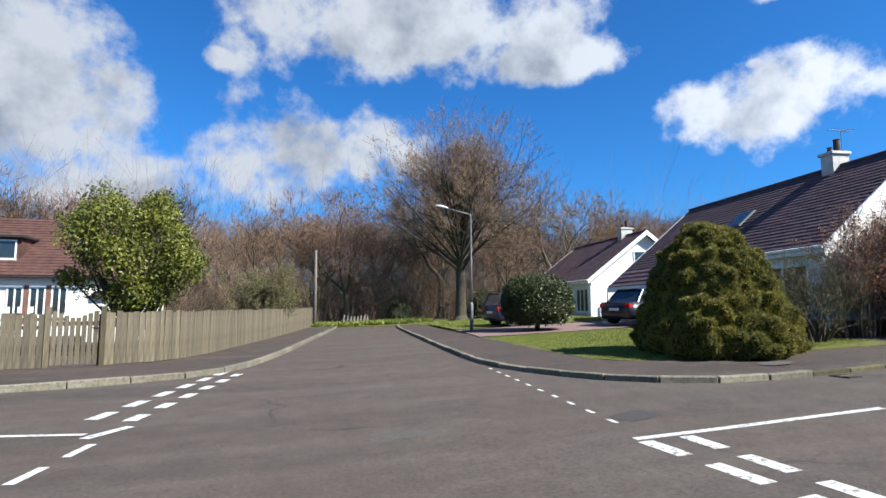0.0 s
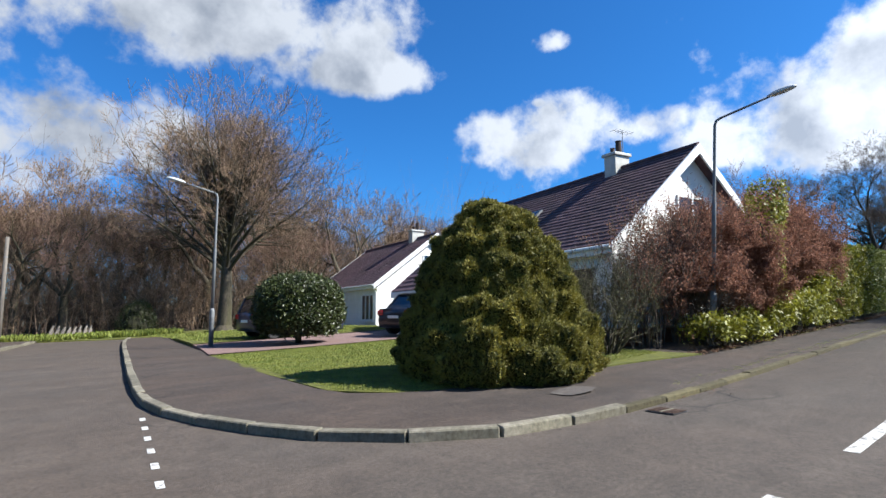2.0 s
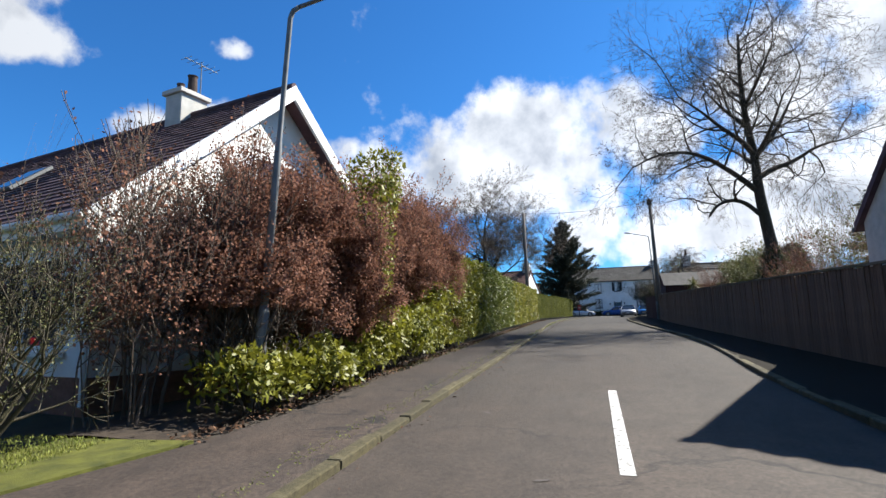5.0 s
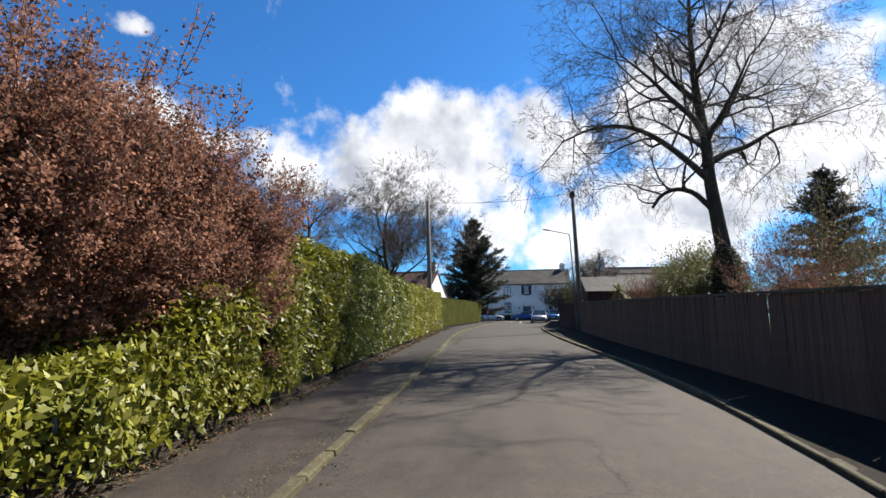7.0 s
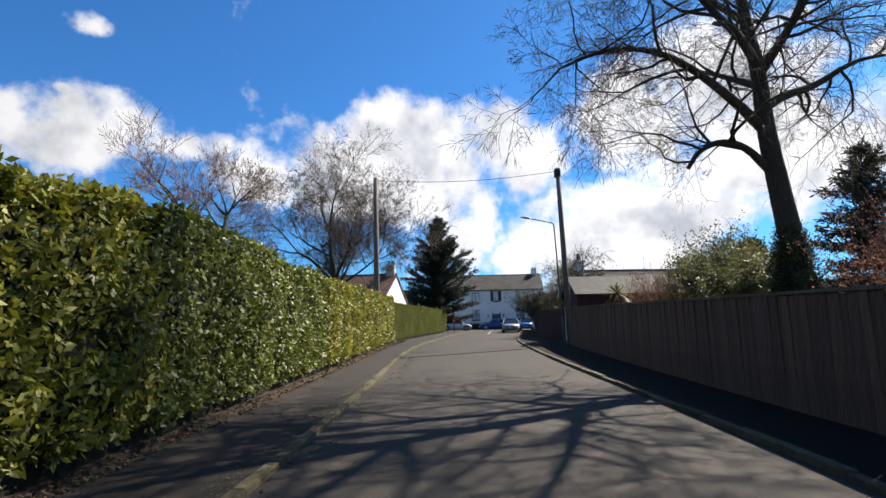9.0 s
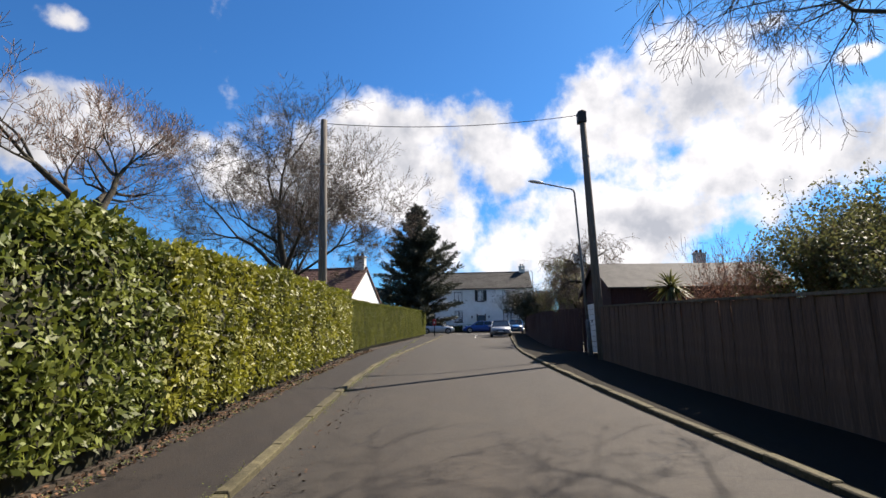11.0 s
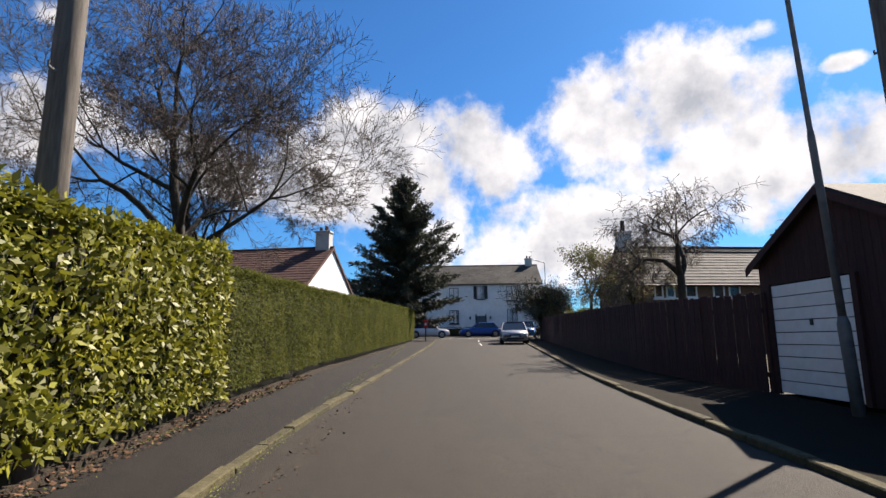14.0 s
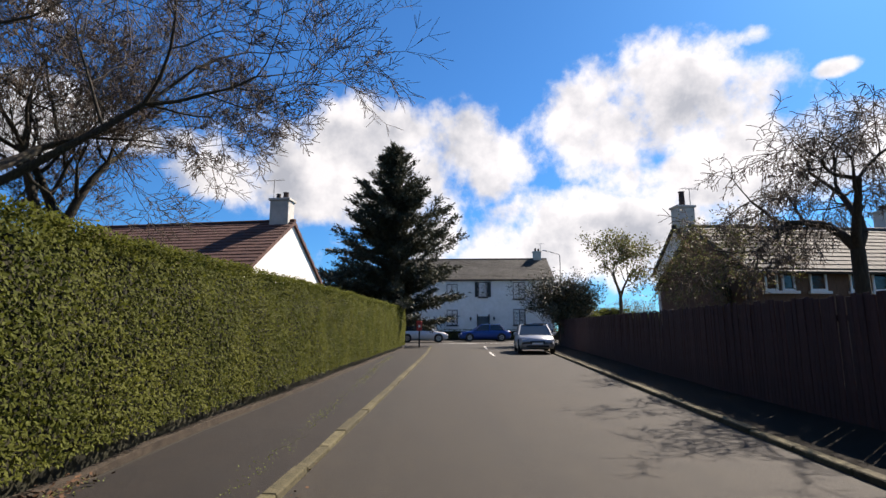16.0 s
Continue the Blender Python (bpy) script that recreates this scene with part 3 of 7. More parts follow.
BACK_SE = smooth_line([(-6, -40), (1.0, -8), (3.2, -2.3), (5.0, -1.0), (7.0, -0.7), (12, -0.75), (20, -0.85), (30, -0.9), (48, -0.95), (56, -1.1), (62, -1.4), (73, -2.85), (88, -4.6)])
KERB_NW = smooth_line([(-40, 10.0), (-12, 10.1), (-4.3, 10.15), (-2.8, 10.5), (-1.6, 11.0), (-0.75, 11.8), (-0.2, 13.2), (0.75, 16.4), (1.9, 21.2), (3.9, 28.7), (4.9, 33.0)])
BACK_NW = smooth_line([(-40, 13.2), (-12, 13.3), (-5.5, 13.1), (-4.0, 13.2), (-3.0, 13.4), (-2.1, 13.9), (-1.5, 15.3), (-0.8, 17.9), (0.6, 22.8), (2.5, 30.0), (3.4, 33.5)])
KERB_SW = smooth_line([(-40, 3.2), (-12, 3.4), (-6.5, 3.1), (-5.0, 1.5), (-6.0, -8), (-13, -40)])
BACK_SW = smooth_line([(-40, 1.4), (-12, 1.6), (-8.0, 1.2), (-7.0, 0.5), (-8.0, -8), (-15, -40)])

# one sheet of asphalt for the crossing and its four arms
verts, faces = [], []
rx = [-40 + 2 * i for i in range(96)]
ry = [-40 + 2.0 * j for j in range(38)]
for x in rx:
    for y in ry:
        verts.append((x, y, g(x)))
nr = len(ry)
for i in range(len(rx) - 1):
    for j in range(nr - 1):
        cx, cy = rx[i] + 1, ry[j] + 1
        side_street = -16 < cx < 12 and cy < 33.6 and not (cx > 5 and cy < -2)
        if side_street or (-2 < cy < 8 and (cx < 90)) or (cx >= 90 and -12 < cy < 12) or (cx < -4 and -12 < cy < 12):
            faces.append((i * nr + j, (i + 1) * nr + j, (i + 1) * nr + j + 1, i * nr + j + 1))
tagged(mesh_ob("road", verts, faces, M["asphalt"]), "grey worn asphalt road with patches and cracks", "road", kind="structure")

def low_step(x, y):
    """The kerb sinks from a full step at the corner to a worn low edge along the hedge."""
    return float(np.interp(x, [8.0, 8.6, 40, 60], [0.078, 0.052, 0.055, 0.045]))


for outer, inner, nm in ((KERB_NE, BACK_NE, "a"), (KERB_SE, BACK_SE, "b"), (KERB_NW, BACK_NW, "c"), (KERB_SW, BACK_SW, "d")):
    # the fence side takes the asphalt with shade put into its colour
    tagged(strip("pavement", outer, inner, low_step if nm == "a" else (0.06 if nm == "b" else 0.1), M["footway_shaded"] if nm == "b" else M["footway"], n=150, waver=0.012), "dark patched asphalt pavement behind a stone kerb", "pavement", kind="structure")


def kerb_run(line, step, label, keep, low=0.115):
    """Kerb stones laid end to end, each a block of its own."""
    host = empty("kerb", Matrix.Identity(4), label, "kerb", kind="structure")
    kit = []
    for k in range(8):
        bm = box(-0.5, 0.5, -0.065, 0.065, -0.2, low, 0.012)
        for v in bm.verts:
            v.co += Vector((noise.noise(v.co * 5 + Vector((k * 9, 0, 0))) * 0.012, noise.noise(v.co * 7 + Vector((0, k * 9, 0))) * 0.012, noise.noise(v.co * 4 + Vector((0, 0, k * 9))) * 0.01))
        me = bpy.data.meshes.new("kerb_stone")
        bm.to_mesh(me)
        bm.free()
        me.materials.append(M["kerb"] if k < 4 else M["kerb_old"])
        kit.append(me)
    pts = resample(line, step)
    for i, (a, b) in enumerate(zip(pts, pts[1:])):
        mid = ((a[0] + b[0]) / 2, (a[1] + b[1]) / 2)
        if not keep(*mid):
            continue
        ob = new("kerb_stone", kit[i % 4 + (4 if mid[0] > 8.3 else 0)])
        ob.parent = host
        L = math.dist(a, b)
        tilt = math.atan2(g(b[0]) - g(a[0]), L)
        ob.matrix_basis = Matrix.Translation((*mid, g(mid[0]) - (0.1 - low_step(*mid) if mid[1] > 4 and mid[0] > 4 else 0.0) + random.uniform(-0.014, 0.008))) @ Euler((random.uniform(-0.03, 0.03), -tilt, math.atan2(b[1] - a[1], b[0] - a[0]) + random.uniform(-0.012, 0.012))).to_matrix().to_4x4() @ Matrix.Diagonal(((L - 0.012), 1, 1, 1))
    return host


kerb_run(KERB_NE, 0.86, "worn mossy kerb round the lawn corner and along the hedge", lambda x, y: y < 32)
kerb_run(KERB_SE, 0.92, "worn concrete kerb below the tall timber fence", lambda x, y: x > 4, 0.072)
kerb_run(KERB_NW, 0.92, "worn concrete kerb before the weathered fence", lambda x, y: x > -14)


# ---- road markings ----
def marking(x0, y0, x1, y1, width, label="worn white painted road dash"):
    """A thin painted bar along the road surface."""
    a, b = Vector((x0, y0, 0)), Vector((x1, y1, 0))
    d = (b - a).normalized()
    s = Vector((-d.y, d.x, 0)) * width / 2
    n = max(1, int((b - a).length / 0.4))
    vs, fs = [], []
    for i in range(n + 1):
        p = a + (b - a) * i / n
        for q in (p + s, p - s):
            vs.append((q.x, q.y, g(q.x) + 0.005))
    for i in range(n):
        fs.append((2 * i, 2 * i + 1, 2 * i + 3, 2 * i + 2))
    return tagged(mesh_ob("road_marking", vs, fs, M["paint"]), label, "road marking", "painted road lines", kind="structure")


def dashes(x0, y0, x1, y1, width, mark, gap, label="worn white painted road dash"):
    a, b = Vector((x0, y0)), Vector((x1, y1))
    L, t = (b - a).length, 0.0
    d = (b - a).normalized()
    while t < L:
        p, q = a + d * t, a + d * min(L, t + mark)
        marking(p.x, p.y, q.x, q.y, width, label)
        t += mark + gap


marking(3.07, 4.1, 6.5, 3.95, 0.1)
marking(7.95, 3.88, 12.1, 3.84, 0.11)
marking(13.5, 3.82, 17.3, 3.77, 0.11)
for k in range(4):
    marking(3.1 - 0.01 * k, 3.99 - 0.8 * k, 3.09 - 0.01 * k, 3.47 - 0.8 * k, 0.17, "give-way dash, worn white paint")
    marking(3.58 - 0.06 * k, 3.98 - 0.72 * k, 3.55 - 0.06 * k, 3.5 - 0.72 * k, 0.17, "give-way dash, worn white paint")
dashes(4.25, 9.9, 3.35, 4.7, 0.06, 0.2, 0.36, "faded white dotted edge line")
marking(-2.95, 6.7, -2.05, 6.45, 0.09)
marking(-2.02, 6.24, -1.68, 6.72, 0.13)
dashes(-2.19, 7.3, -0.8, 11.9, 0.17, 0.48, 0.36, "give-way dash, worn white paint")
dashes(-1.75, 7.05, -0.45, 11.8, 0.17, 0.4, 0.42, "give-way dash, worn white paint")
dashes(-1.88, 5.95, -2.45, 3.6, 0.09, 0.46, 0.3, "faded white dotted edge line")
marking(75.5, 1.7, 79.5, 1.45, 0.1)
marking(83, 1.2, 87, 0.9, 0.1)
marking(92, 3.8, 92, -2.0, 0.25, "white stop line at the road's end")


# ---- boards, fences, hedges ----
def board_fence(name, line, height, board, gap, mat, label, keep_parts=300, thick=0.02, jag=0.02, rail_side=-1, cap=False, near=None, drop=0.0, lap=0.0):
    host = empty(name, Matrix.Identity(4), label, "fence")
    pts = resample(line, board + gap)
    kit = []
    for k in range(3):
        bm = box(-board / 2 - lap, board / 2 + lap, -thick / 2, thick / 2, 0, height, 0.003)
        for v in bm.verts:
            if v.co.z > height * 0.5:
                v.co.z += (k - 1) * jag
        me = bpy.data.meshes.new("board")
        bm.to_mesh(me)
        bm.free()
        me.materials.append(mat)
        kit.append(me)
    mids = [((a[0] + b[0]) / 2, (a[1] + b[1]) / 2, math.atan2(b[1] - a[1], b[0] - a[0])) for a, b in zip(pts, pts[1:])]
    order = sorted(range(len(mids)), key=near) if near else list(range(len(mids)))
    singles = set(order[:keep_parts])
    vs, fs = [], []
    for i, (x, y, turn) in enumerate(mids):
        m = Matrix.Translation((x, y, g(x) + 0.1 - drop)) @ Euler((random.uniform(-0.012, 0.012), random.uniform(-0.012, 0.012), turn + random.uniform(-0.02, 0.02))).to_matrix().to_4x4()
        if i in singles:
            ob = new("board", random.choice(kit))
            ob.parent, ob.matrix_basis = host, m
        else:
            base = len(vs)
            me = random.choice(kit)
            vs += [m @ v.co for v in me.vertices]
            fs += [tuple(base + j for j in p.vertices) for p in me.polygons]
    if vs:
        tagged(mesh_ob("board_rest", vs, fs, mat, host), kind="stuff")
    for a, b in zip(line, line[1:]):
        n = max(1, int(math.dist(a, b) / 2.4))
        turn = math.atan2(b[1] - a[1], b[0] - a[0])
        off = Vector((-math.sin(turn), math.cos(turn), 0)) * rail_side
        for i in range(n):
            p, q = [Vector((a[0] + (b[0] - a[0]) * f, a[1] + (b[1] - a[1]) * f, 0)) for f in (i / n, (i + 1) / n)]
            for h in (0.3 - drop, height - 0.3 - drop):
                bm = bmesh.new()
                ends = []
                for e in (p, q):
                    z = g(e.x) + 0.1 + h
                    ends.append([bm.verts.new((e.x + off.x * o, e.y + off.y * o, z + dz)) for o, dz in ((0.02, -0.04), (0.06, -0.04), (0.06, 0.04), (0.02, 0.04))])
                for k in range(4):
                    bm.faces.new((ends[0][k], ends[0][(k + 1) % 4], ends[1][(k + 1) % 4], ends[1][k]))
                bm.faces.new(ends[0]), bm.faces.new(ends[1])
                part("rail", bm, mat, host)
            bm = box(-0.05, 0.05, -0.05, 0.05, -0.2, height - 0.05, 0.005)
            part("post", bm, mat, host, at=Matrix.Translation((p.x + off.x * 0.11, p.y + off.y * 0.11, g(p.x) + 0.1)))
            if cap:
                bm = bmesh.new()
                ends = []
                for e in (p, q):
                    z = g(e.x) + 0.1 + height - drop
                    ends.append([bm.verts.new((e.x + off.x * o, e.y + off.y * o, z + dz)) for o, dz in ((-0.045, 0.0), (0.075, 0.0), (0.075, 0.03), (-0.045, 0.045))])
                for k in range(4):
                    bm.faces.new((ends[0][k], ends[0][(k + 1) % 4], ends[1][(k + 1) % 4], ends[1][k]))
                bm.faces.new(ends[0]), bm.faces.new(ends[1])
                part("capping", bm, M["board_grey"], host)
    return host


FENCE_S = [(4.5, -2.4), (8, -0.6), (14, -0.5), (24, -0.42), (30, -0.46), (36, -0.4), (44, -0.45), (47.9, -0.58)]
board_fence("board_fence", FENCE_S, 1.67, 0.125, 0.004, M["board_brown"], "tall close-boarded brown timber fence with capping", 300, cap=True, lap=0.009, drop=0.09, near=lambda i: abs(i - 190))
FENCE_FAR = [(51.95, -1.0), (53.6, -0.72), (56, -0.62), (62, -1.1), (73, -2.4), (88, -4.3)]
board_fence("paling_fence", FENCE_FAR, 1.68, 0.1, 0.012, M["board_red"], "dark red-brown paling fence with light showing through gaps", 300, drop=0.06)
FENCE_W1 = [(-14, 12.9), (-4.35, 13.1)]
board_fence("weathered_fence", FENCE_W1, 1.12, 0.115, 0.012, M["board_grey"], "weathered grey timber fence topped by short pickets", 300, rail_side=1)
FENCE_W2 = [(-3.35, 13.3), (-2.4, 13.75), (-1.8, 14.5), (-1.3, 15.8), (-0.6, 18.2), (0.75, 23.0), (2.55, 29.8), (3.55, 33.6)]
board_fence("weathered_fence", FENCE_W2, 1.14, 0.115, 0.004, M["board_grey"], "weathered grey close-boarded fence, stained with damp", 300, rail_side=1)


def leaf_cloud(name, centres, normals, size, mat, parent, shape="leaf", spread=0.6, seed=1, n_per=1):
    """Small leaves set about points; each a folded blade of its own."""
    rng = np.random.default_rng(seed)
    n = len(centres)
    out = normals / (np.linalg.norm(normals, axis=1)[:, None] + 1e-9)
    face = out + rng.normal(size=(n, 3)) * spread
    face /= np.linalg.norm(face, axis=1)[:, None]
    d = rng.normal(size=(n, 3)) + out * 0.35 + np.array([[0, 0, 0.25]])
    if shape == "needle" or shape == "thin":
        d = out + rng.normal(size=(n, 3)) * spread
    d -= face * np.sum(d * face, axis=1)[:, None] * (0.8 if shape in ("leaf", "round") else 0.0)
    d /= np.linalg.norm(d, axis=1)[:, None] + 1e-9
    side = np.cross(d, face)
    side /= np.linalg.norm(side, axis=1)[:, None] + 1e-9
    face = np.cross(side, d)
    L = size * rng.uniform(0.6, 1.3, size=(n, 1))
    wide = {"leaf": 0.24, "thin": 0.12, "round": 0.38, "needle": 0.07}[shape]
    p0 = centres
    p1 = centres + d * L * 0.45 + side * L * wide - face * L * 0.06
    p2 = centres + d * L * 0.45 - side * L * wide - face * L * 0.06
    p3 = centres + d * L + face * L * -0.12
    verts = np.stack([p0, p1, p3, p2], axis=1).reshape(-1, 3)
    i = np.arange(n)[:, None] * 4
    faces = np.concatenate([i + np.array([[0, 1, 2]]), i + np.array([[0, 2, 3]])], axis=1).reshape(-1, 3)
    me = bpy.data.meshes.new(name)
    me.vertices.add(len(verts))
    me.vertices.foreach_set("co", verts.ravel())
    me.loops.add(faces.size)
    me.loops.foreach_set("vertex_index", faces.ravel())
    me.polygons.add(len(faces))
    me.polygons.foreach_set("loop_start", np.arange(len(faces)) * 3)
    me.polygons.foreach_set("loop_total", np.full(len(faces), 3))
    me.update()
    me.validate()
    me.materials.append(mat)
    ob = new(name, me)
    ob.parent = parent
    return ob


def lump(x, y, z, s, k=0.0):
    return noise.noise((x * s, y * s, z * s + k)) + 0.5 * noise.noise((x * s * 2.3, y * s * 2.3, z * s * 2.3 + k + 7))


def hedge(label, line, width, height, mat, leaf, per_m2, seed, rough=0.08, foot=0.12, group="", shape="leaf", core=True, top_var=0.05, spread=0.7):
    """A hedge along a line: a core coloured dark for the shade between leaves, and a skin of leaves on its two faces,
    its top and ends.
    """
    rng = np.random.default_rng(seed)
    host = empty("hedge", Matrix.Identity(4), label, "hedge", group)
    pts = resample(line, 0.5)
    lens = np.array([0] + [math.dist(a, b) for a, b in zip(pts, pts[1:])]).cumsum()
    P = np.array(pts)
    L = lens[-1]
    h = height if callable(height) else (lambda s: height)
    def at(s):
        x, y = np.interp(s, lens, P[:, 0]), np.interp(s, lens, P[:, 1])
        e = 0.3
        dx, dy = np.interp(s + e, lens, P[:, 0]) - np.interp(s - e, lens, P[:, 0]), np.interp(s + e, lens, P[:, 1]) - np.interp(s - e, lens, P[:, 1])
        k = np.hypot(dx, dy) + 1e-9
        return x, y, dx / k, dy / k
    C, N = [], []
    hm = max(h(s) for s in np.linspace(0, L, 20))
    n = int(per_m2 * L * (hm + width + hm * 0.35))
    ss, kind = rng.uniform(0, L, n), rng.uniform(0, 1, n) * (hm + width + hm * 0.35)
    for s, kd in zip(ss, kind):
        x, y, dx, dy = at(s)
        hh = h(s)
        if kd < hm * 1.35:
            sgn = -1 if kd < hm else 1
            zf = rng.uniform(foot, 1.0)
            if zf * hm > hh * 1.02:
                continue
            zz = zf * hm
            out = width / 2 * (1 - 0.12 * max(0, zz / hh - 0.75) * 4) 
            nx, ny, nz = -dy * sgn, dx * sgn, 0.25
        else:
            sgn, zz = 0, hh + rng.normal() * top_var * 0.5
            out = rng.uniform(-1, 1) * width / 2
            nx, ny, nz = 0, 0, 1
        px, py = x - dy * (out * sgn if sgn else out), y + dx * (out * sgn if sgn else out)
        bulge = rough * lump(px, py, zz, 0.9, seed) - abs(rng.normal()) * rough * 0.5
        px, py, zz = px + nx * bulge, py + ny * bulge, zz + (bulge if not sgn else 0)
        C.append((px, py, g(px) + 0.1 + zz))
        N.append((nx * 0.8, ny * 0.8, nz))
    leaf_cloud("leaves", np.array(C), np.array(N), leaf, mat, host, shape, spread, seed)
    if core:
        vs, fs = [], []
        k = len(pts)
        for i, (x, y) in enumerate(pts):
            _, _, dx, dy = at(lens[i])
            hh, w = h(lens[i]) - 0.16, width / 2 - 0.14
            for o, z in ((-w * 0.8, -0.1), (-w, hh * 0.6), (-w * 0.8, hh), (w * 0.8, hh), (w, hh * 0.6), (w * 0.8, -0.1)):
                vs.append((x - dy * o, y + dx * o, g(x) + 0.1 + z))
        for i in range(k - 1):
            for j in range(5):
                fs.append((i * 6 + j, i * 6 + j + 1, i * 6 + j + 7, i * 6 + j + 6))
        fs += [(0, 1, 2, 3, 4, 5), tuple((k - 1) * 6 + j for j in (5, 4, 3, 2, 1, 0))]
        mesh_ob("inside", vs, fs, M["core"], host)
    else:
        segs = []
        for s in np.arange(0.15, L - 0.1, 0.22):
            x, y, dx, dy = at(s)
            p, top = np.array([x, y + rng.normal() * 0.1, g(x)]), h(s) * 0.85
            for i in range(4):
                q = p + np.array([rng.normal() * 0.08, rng.normal() * 0.08, top / 4])
                segs.append((*p, 0.016, *q, 0.013))
                p = q
        tagged(segs_to_mesh("brushwood", segs, 5, M["bark_dark"], host), kind="stuff")
    return host


HY = 8.35
hedge("glossy yellow-green laurel hedge beside the pavement", [(24.4, HY), (29.4, HY)], 1.3, lambda s: 2.62 + 0.03 * s + 0.08 * math.sin(s * 1.4), M["laurel"], 0.112, 700, 11, rough=0.2, foot=0.06)
hedge("deep green glossy laurel hedge with dense small leaves, tree shade in their colour", [(29.4, HY), (37.6, HY)], 1.3, lambda s: 2.75 - 0.05 * s + 0.04 * math.sin(s * 2), M["laurel_deep_shaded"], 0.105, 720, 12, rough=0.18, foot=0.06)
hedge("bright glossy laurel hedge clipped flat on top", [(37.6, HY), (51.1, HY)], 1.3, lambda s: 2.36 - 0.009 * s + 0.025 * math.sin(s * 3), M["laurel"], 0.105, 720, 13, rough=0.16, foot=0.06)
hedge("long smooth clipped green hedge", [(51.2, HY + 0.02), (54, HY), (58, HY - 0.1), (67.4, HY - 0.75), (84, HY - 1.75)], 1.3, lambda s: 2.06 + 0.008 * s, M["privet"], 0.048, 2300, 14, rough=0.07, foot=0.07, spread=0.5)


# ---- houses ----
def window(host, w, h, m, frame_mat, panes=2, label="", sill=True, blind=False, bars=0):
    """A window in the plane y = 0 of m, facing -y: frame, sill and panes."""
    win = new("window")
    win.parent, win.matrix_basis = host, m
    if label:
        win["label"] = label
    t = 0.06
    bm = bmesh.new()
    for a in (box(0, t, -0.03, 0.06, 0, h), box(w - t, w, -0.03, 0.06, 0, h), box(t, w - t, -0.03, 0.06, 0, t), box(t, w - t, -0.03, 0.06, h - t, h)):
        me = bpy.data.meshes.new("tmp")
        a.to_mesh(me)
        bm.from_mesh(me)
        a.free()
    for k in range(1, panes):
        x = w * k / panes
        box(x - t / 2, x + t / 2, -0.028, 0.055, t, h - t, bm=bm)
    part("frame", bm, frame_mat, win)
    for k in range(panes):
        x0, x1 = max(t, w * k / panes + t / 2), min(w - t, w * (k + 1) / panes - t / 2)
        part("pane", box(x0 + 0.003, x1 - 0.003, 0.012, 0.02, t + 0.003, h - t - 0.003), M["blind"] if blind and k == 0 else M["glass"], win)
    if sill:
        part("sill", box(-0.08, w + 0.08, -0.1, 0.0, -0.09, -0.005, 0.006), frame_mat, win)
    return win


def tile_plane(host, name, origin, along, up_slope, length, rise, mat, tile_w=0.3, gauge=0.3, parts=0, rim=None):
    """Lapped tiles laid in courses on a slope: some as pieces, the rest joined."""
    along, up = Vector(along).normalized(), Vector(up_slope).normalized()
    nrm = along.cross(up).normalized()
    if nrm.z < 0:
        nrm = -nrm
    rows, cols = max(1, round(rise / gauge)), max(1, round(length / tile_w))
    tw, gg = length / cols, rise / rows
    bm = bmesh.new()
    vs = [bm.verts.new(c) for c in ((0.004, 0, 0.028), (tw - 0.004, 0, 0.028), (tw - 0.004, gg * 1.12, 0.004), (0.004, gg * 1.12, 0.004), (0.004, 0, 0.002), (tw - 0.004, 0, 0.002))]
    bm.faces.new((vs[0], vs[1], vs[2], vs[3])), bm.faces.new((vs[4], vs[5], vs[1], vs[0]))
    bm.faces.new((vs[0], vs[3], vs[4])), bm.faces.new((vs[1], vs[5], vs[2]))
    me = bpy.data.meshes.new("tile")
    bm.to_mesh(me)
    bm.free()
    me.materials.append(mat)
    rot = Matrix((along, up, nrm)).transposed().to_4x4()
    base = [v.co.copy() for v in me.vertices]
    polys = [tuple(p.vertices) for p in me.polygons]
    verts, faces, made = [], [], 0
    for r in range(rows):
        for c in range(cols):
            shift = 0.5 * tw if r % 2 else 0.0
            p = Vector(origin) + along * min(length - tw, c * tw + shift) + up * (r * gg) + nrm * random.uniform(0.004, 0.01)
            if rim and not rim((c + 0.5) * tw, (r + 0.5) * gg):
                continue
            if made < parts:
                ob = new("tile", me)
                ob.parent, ob.matrix_basis = host, Matrix.Translation(p) @ rot
                made += 1
            else:
                b = len(verts)
                m = Matrix.Translation(p) @ rot
                verts += [m @ v for v in base]
                faces += [tuple(b + k for k in q) for q in polys]
    if verts:
        tagged(mesh_ob(name, verts, faces, mat, host), kind="stuff")


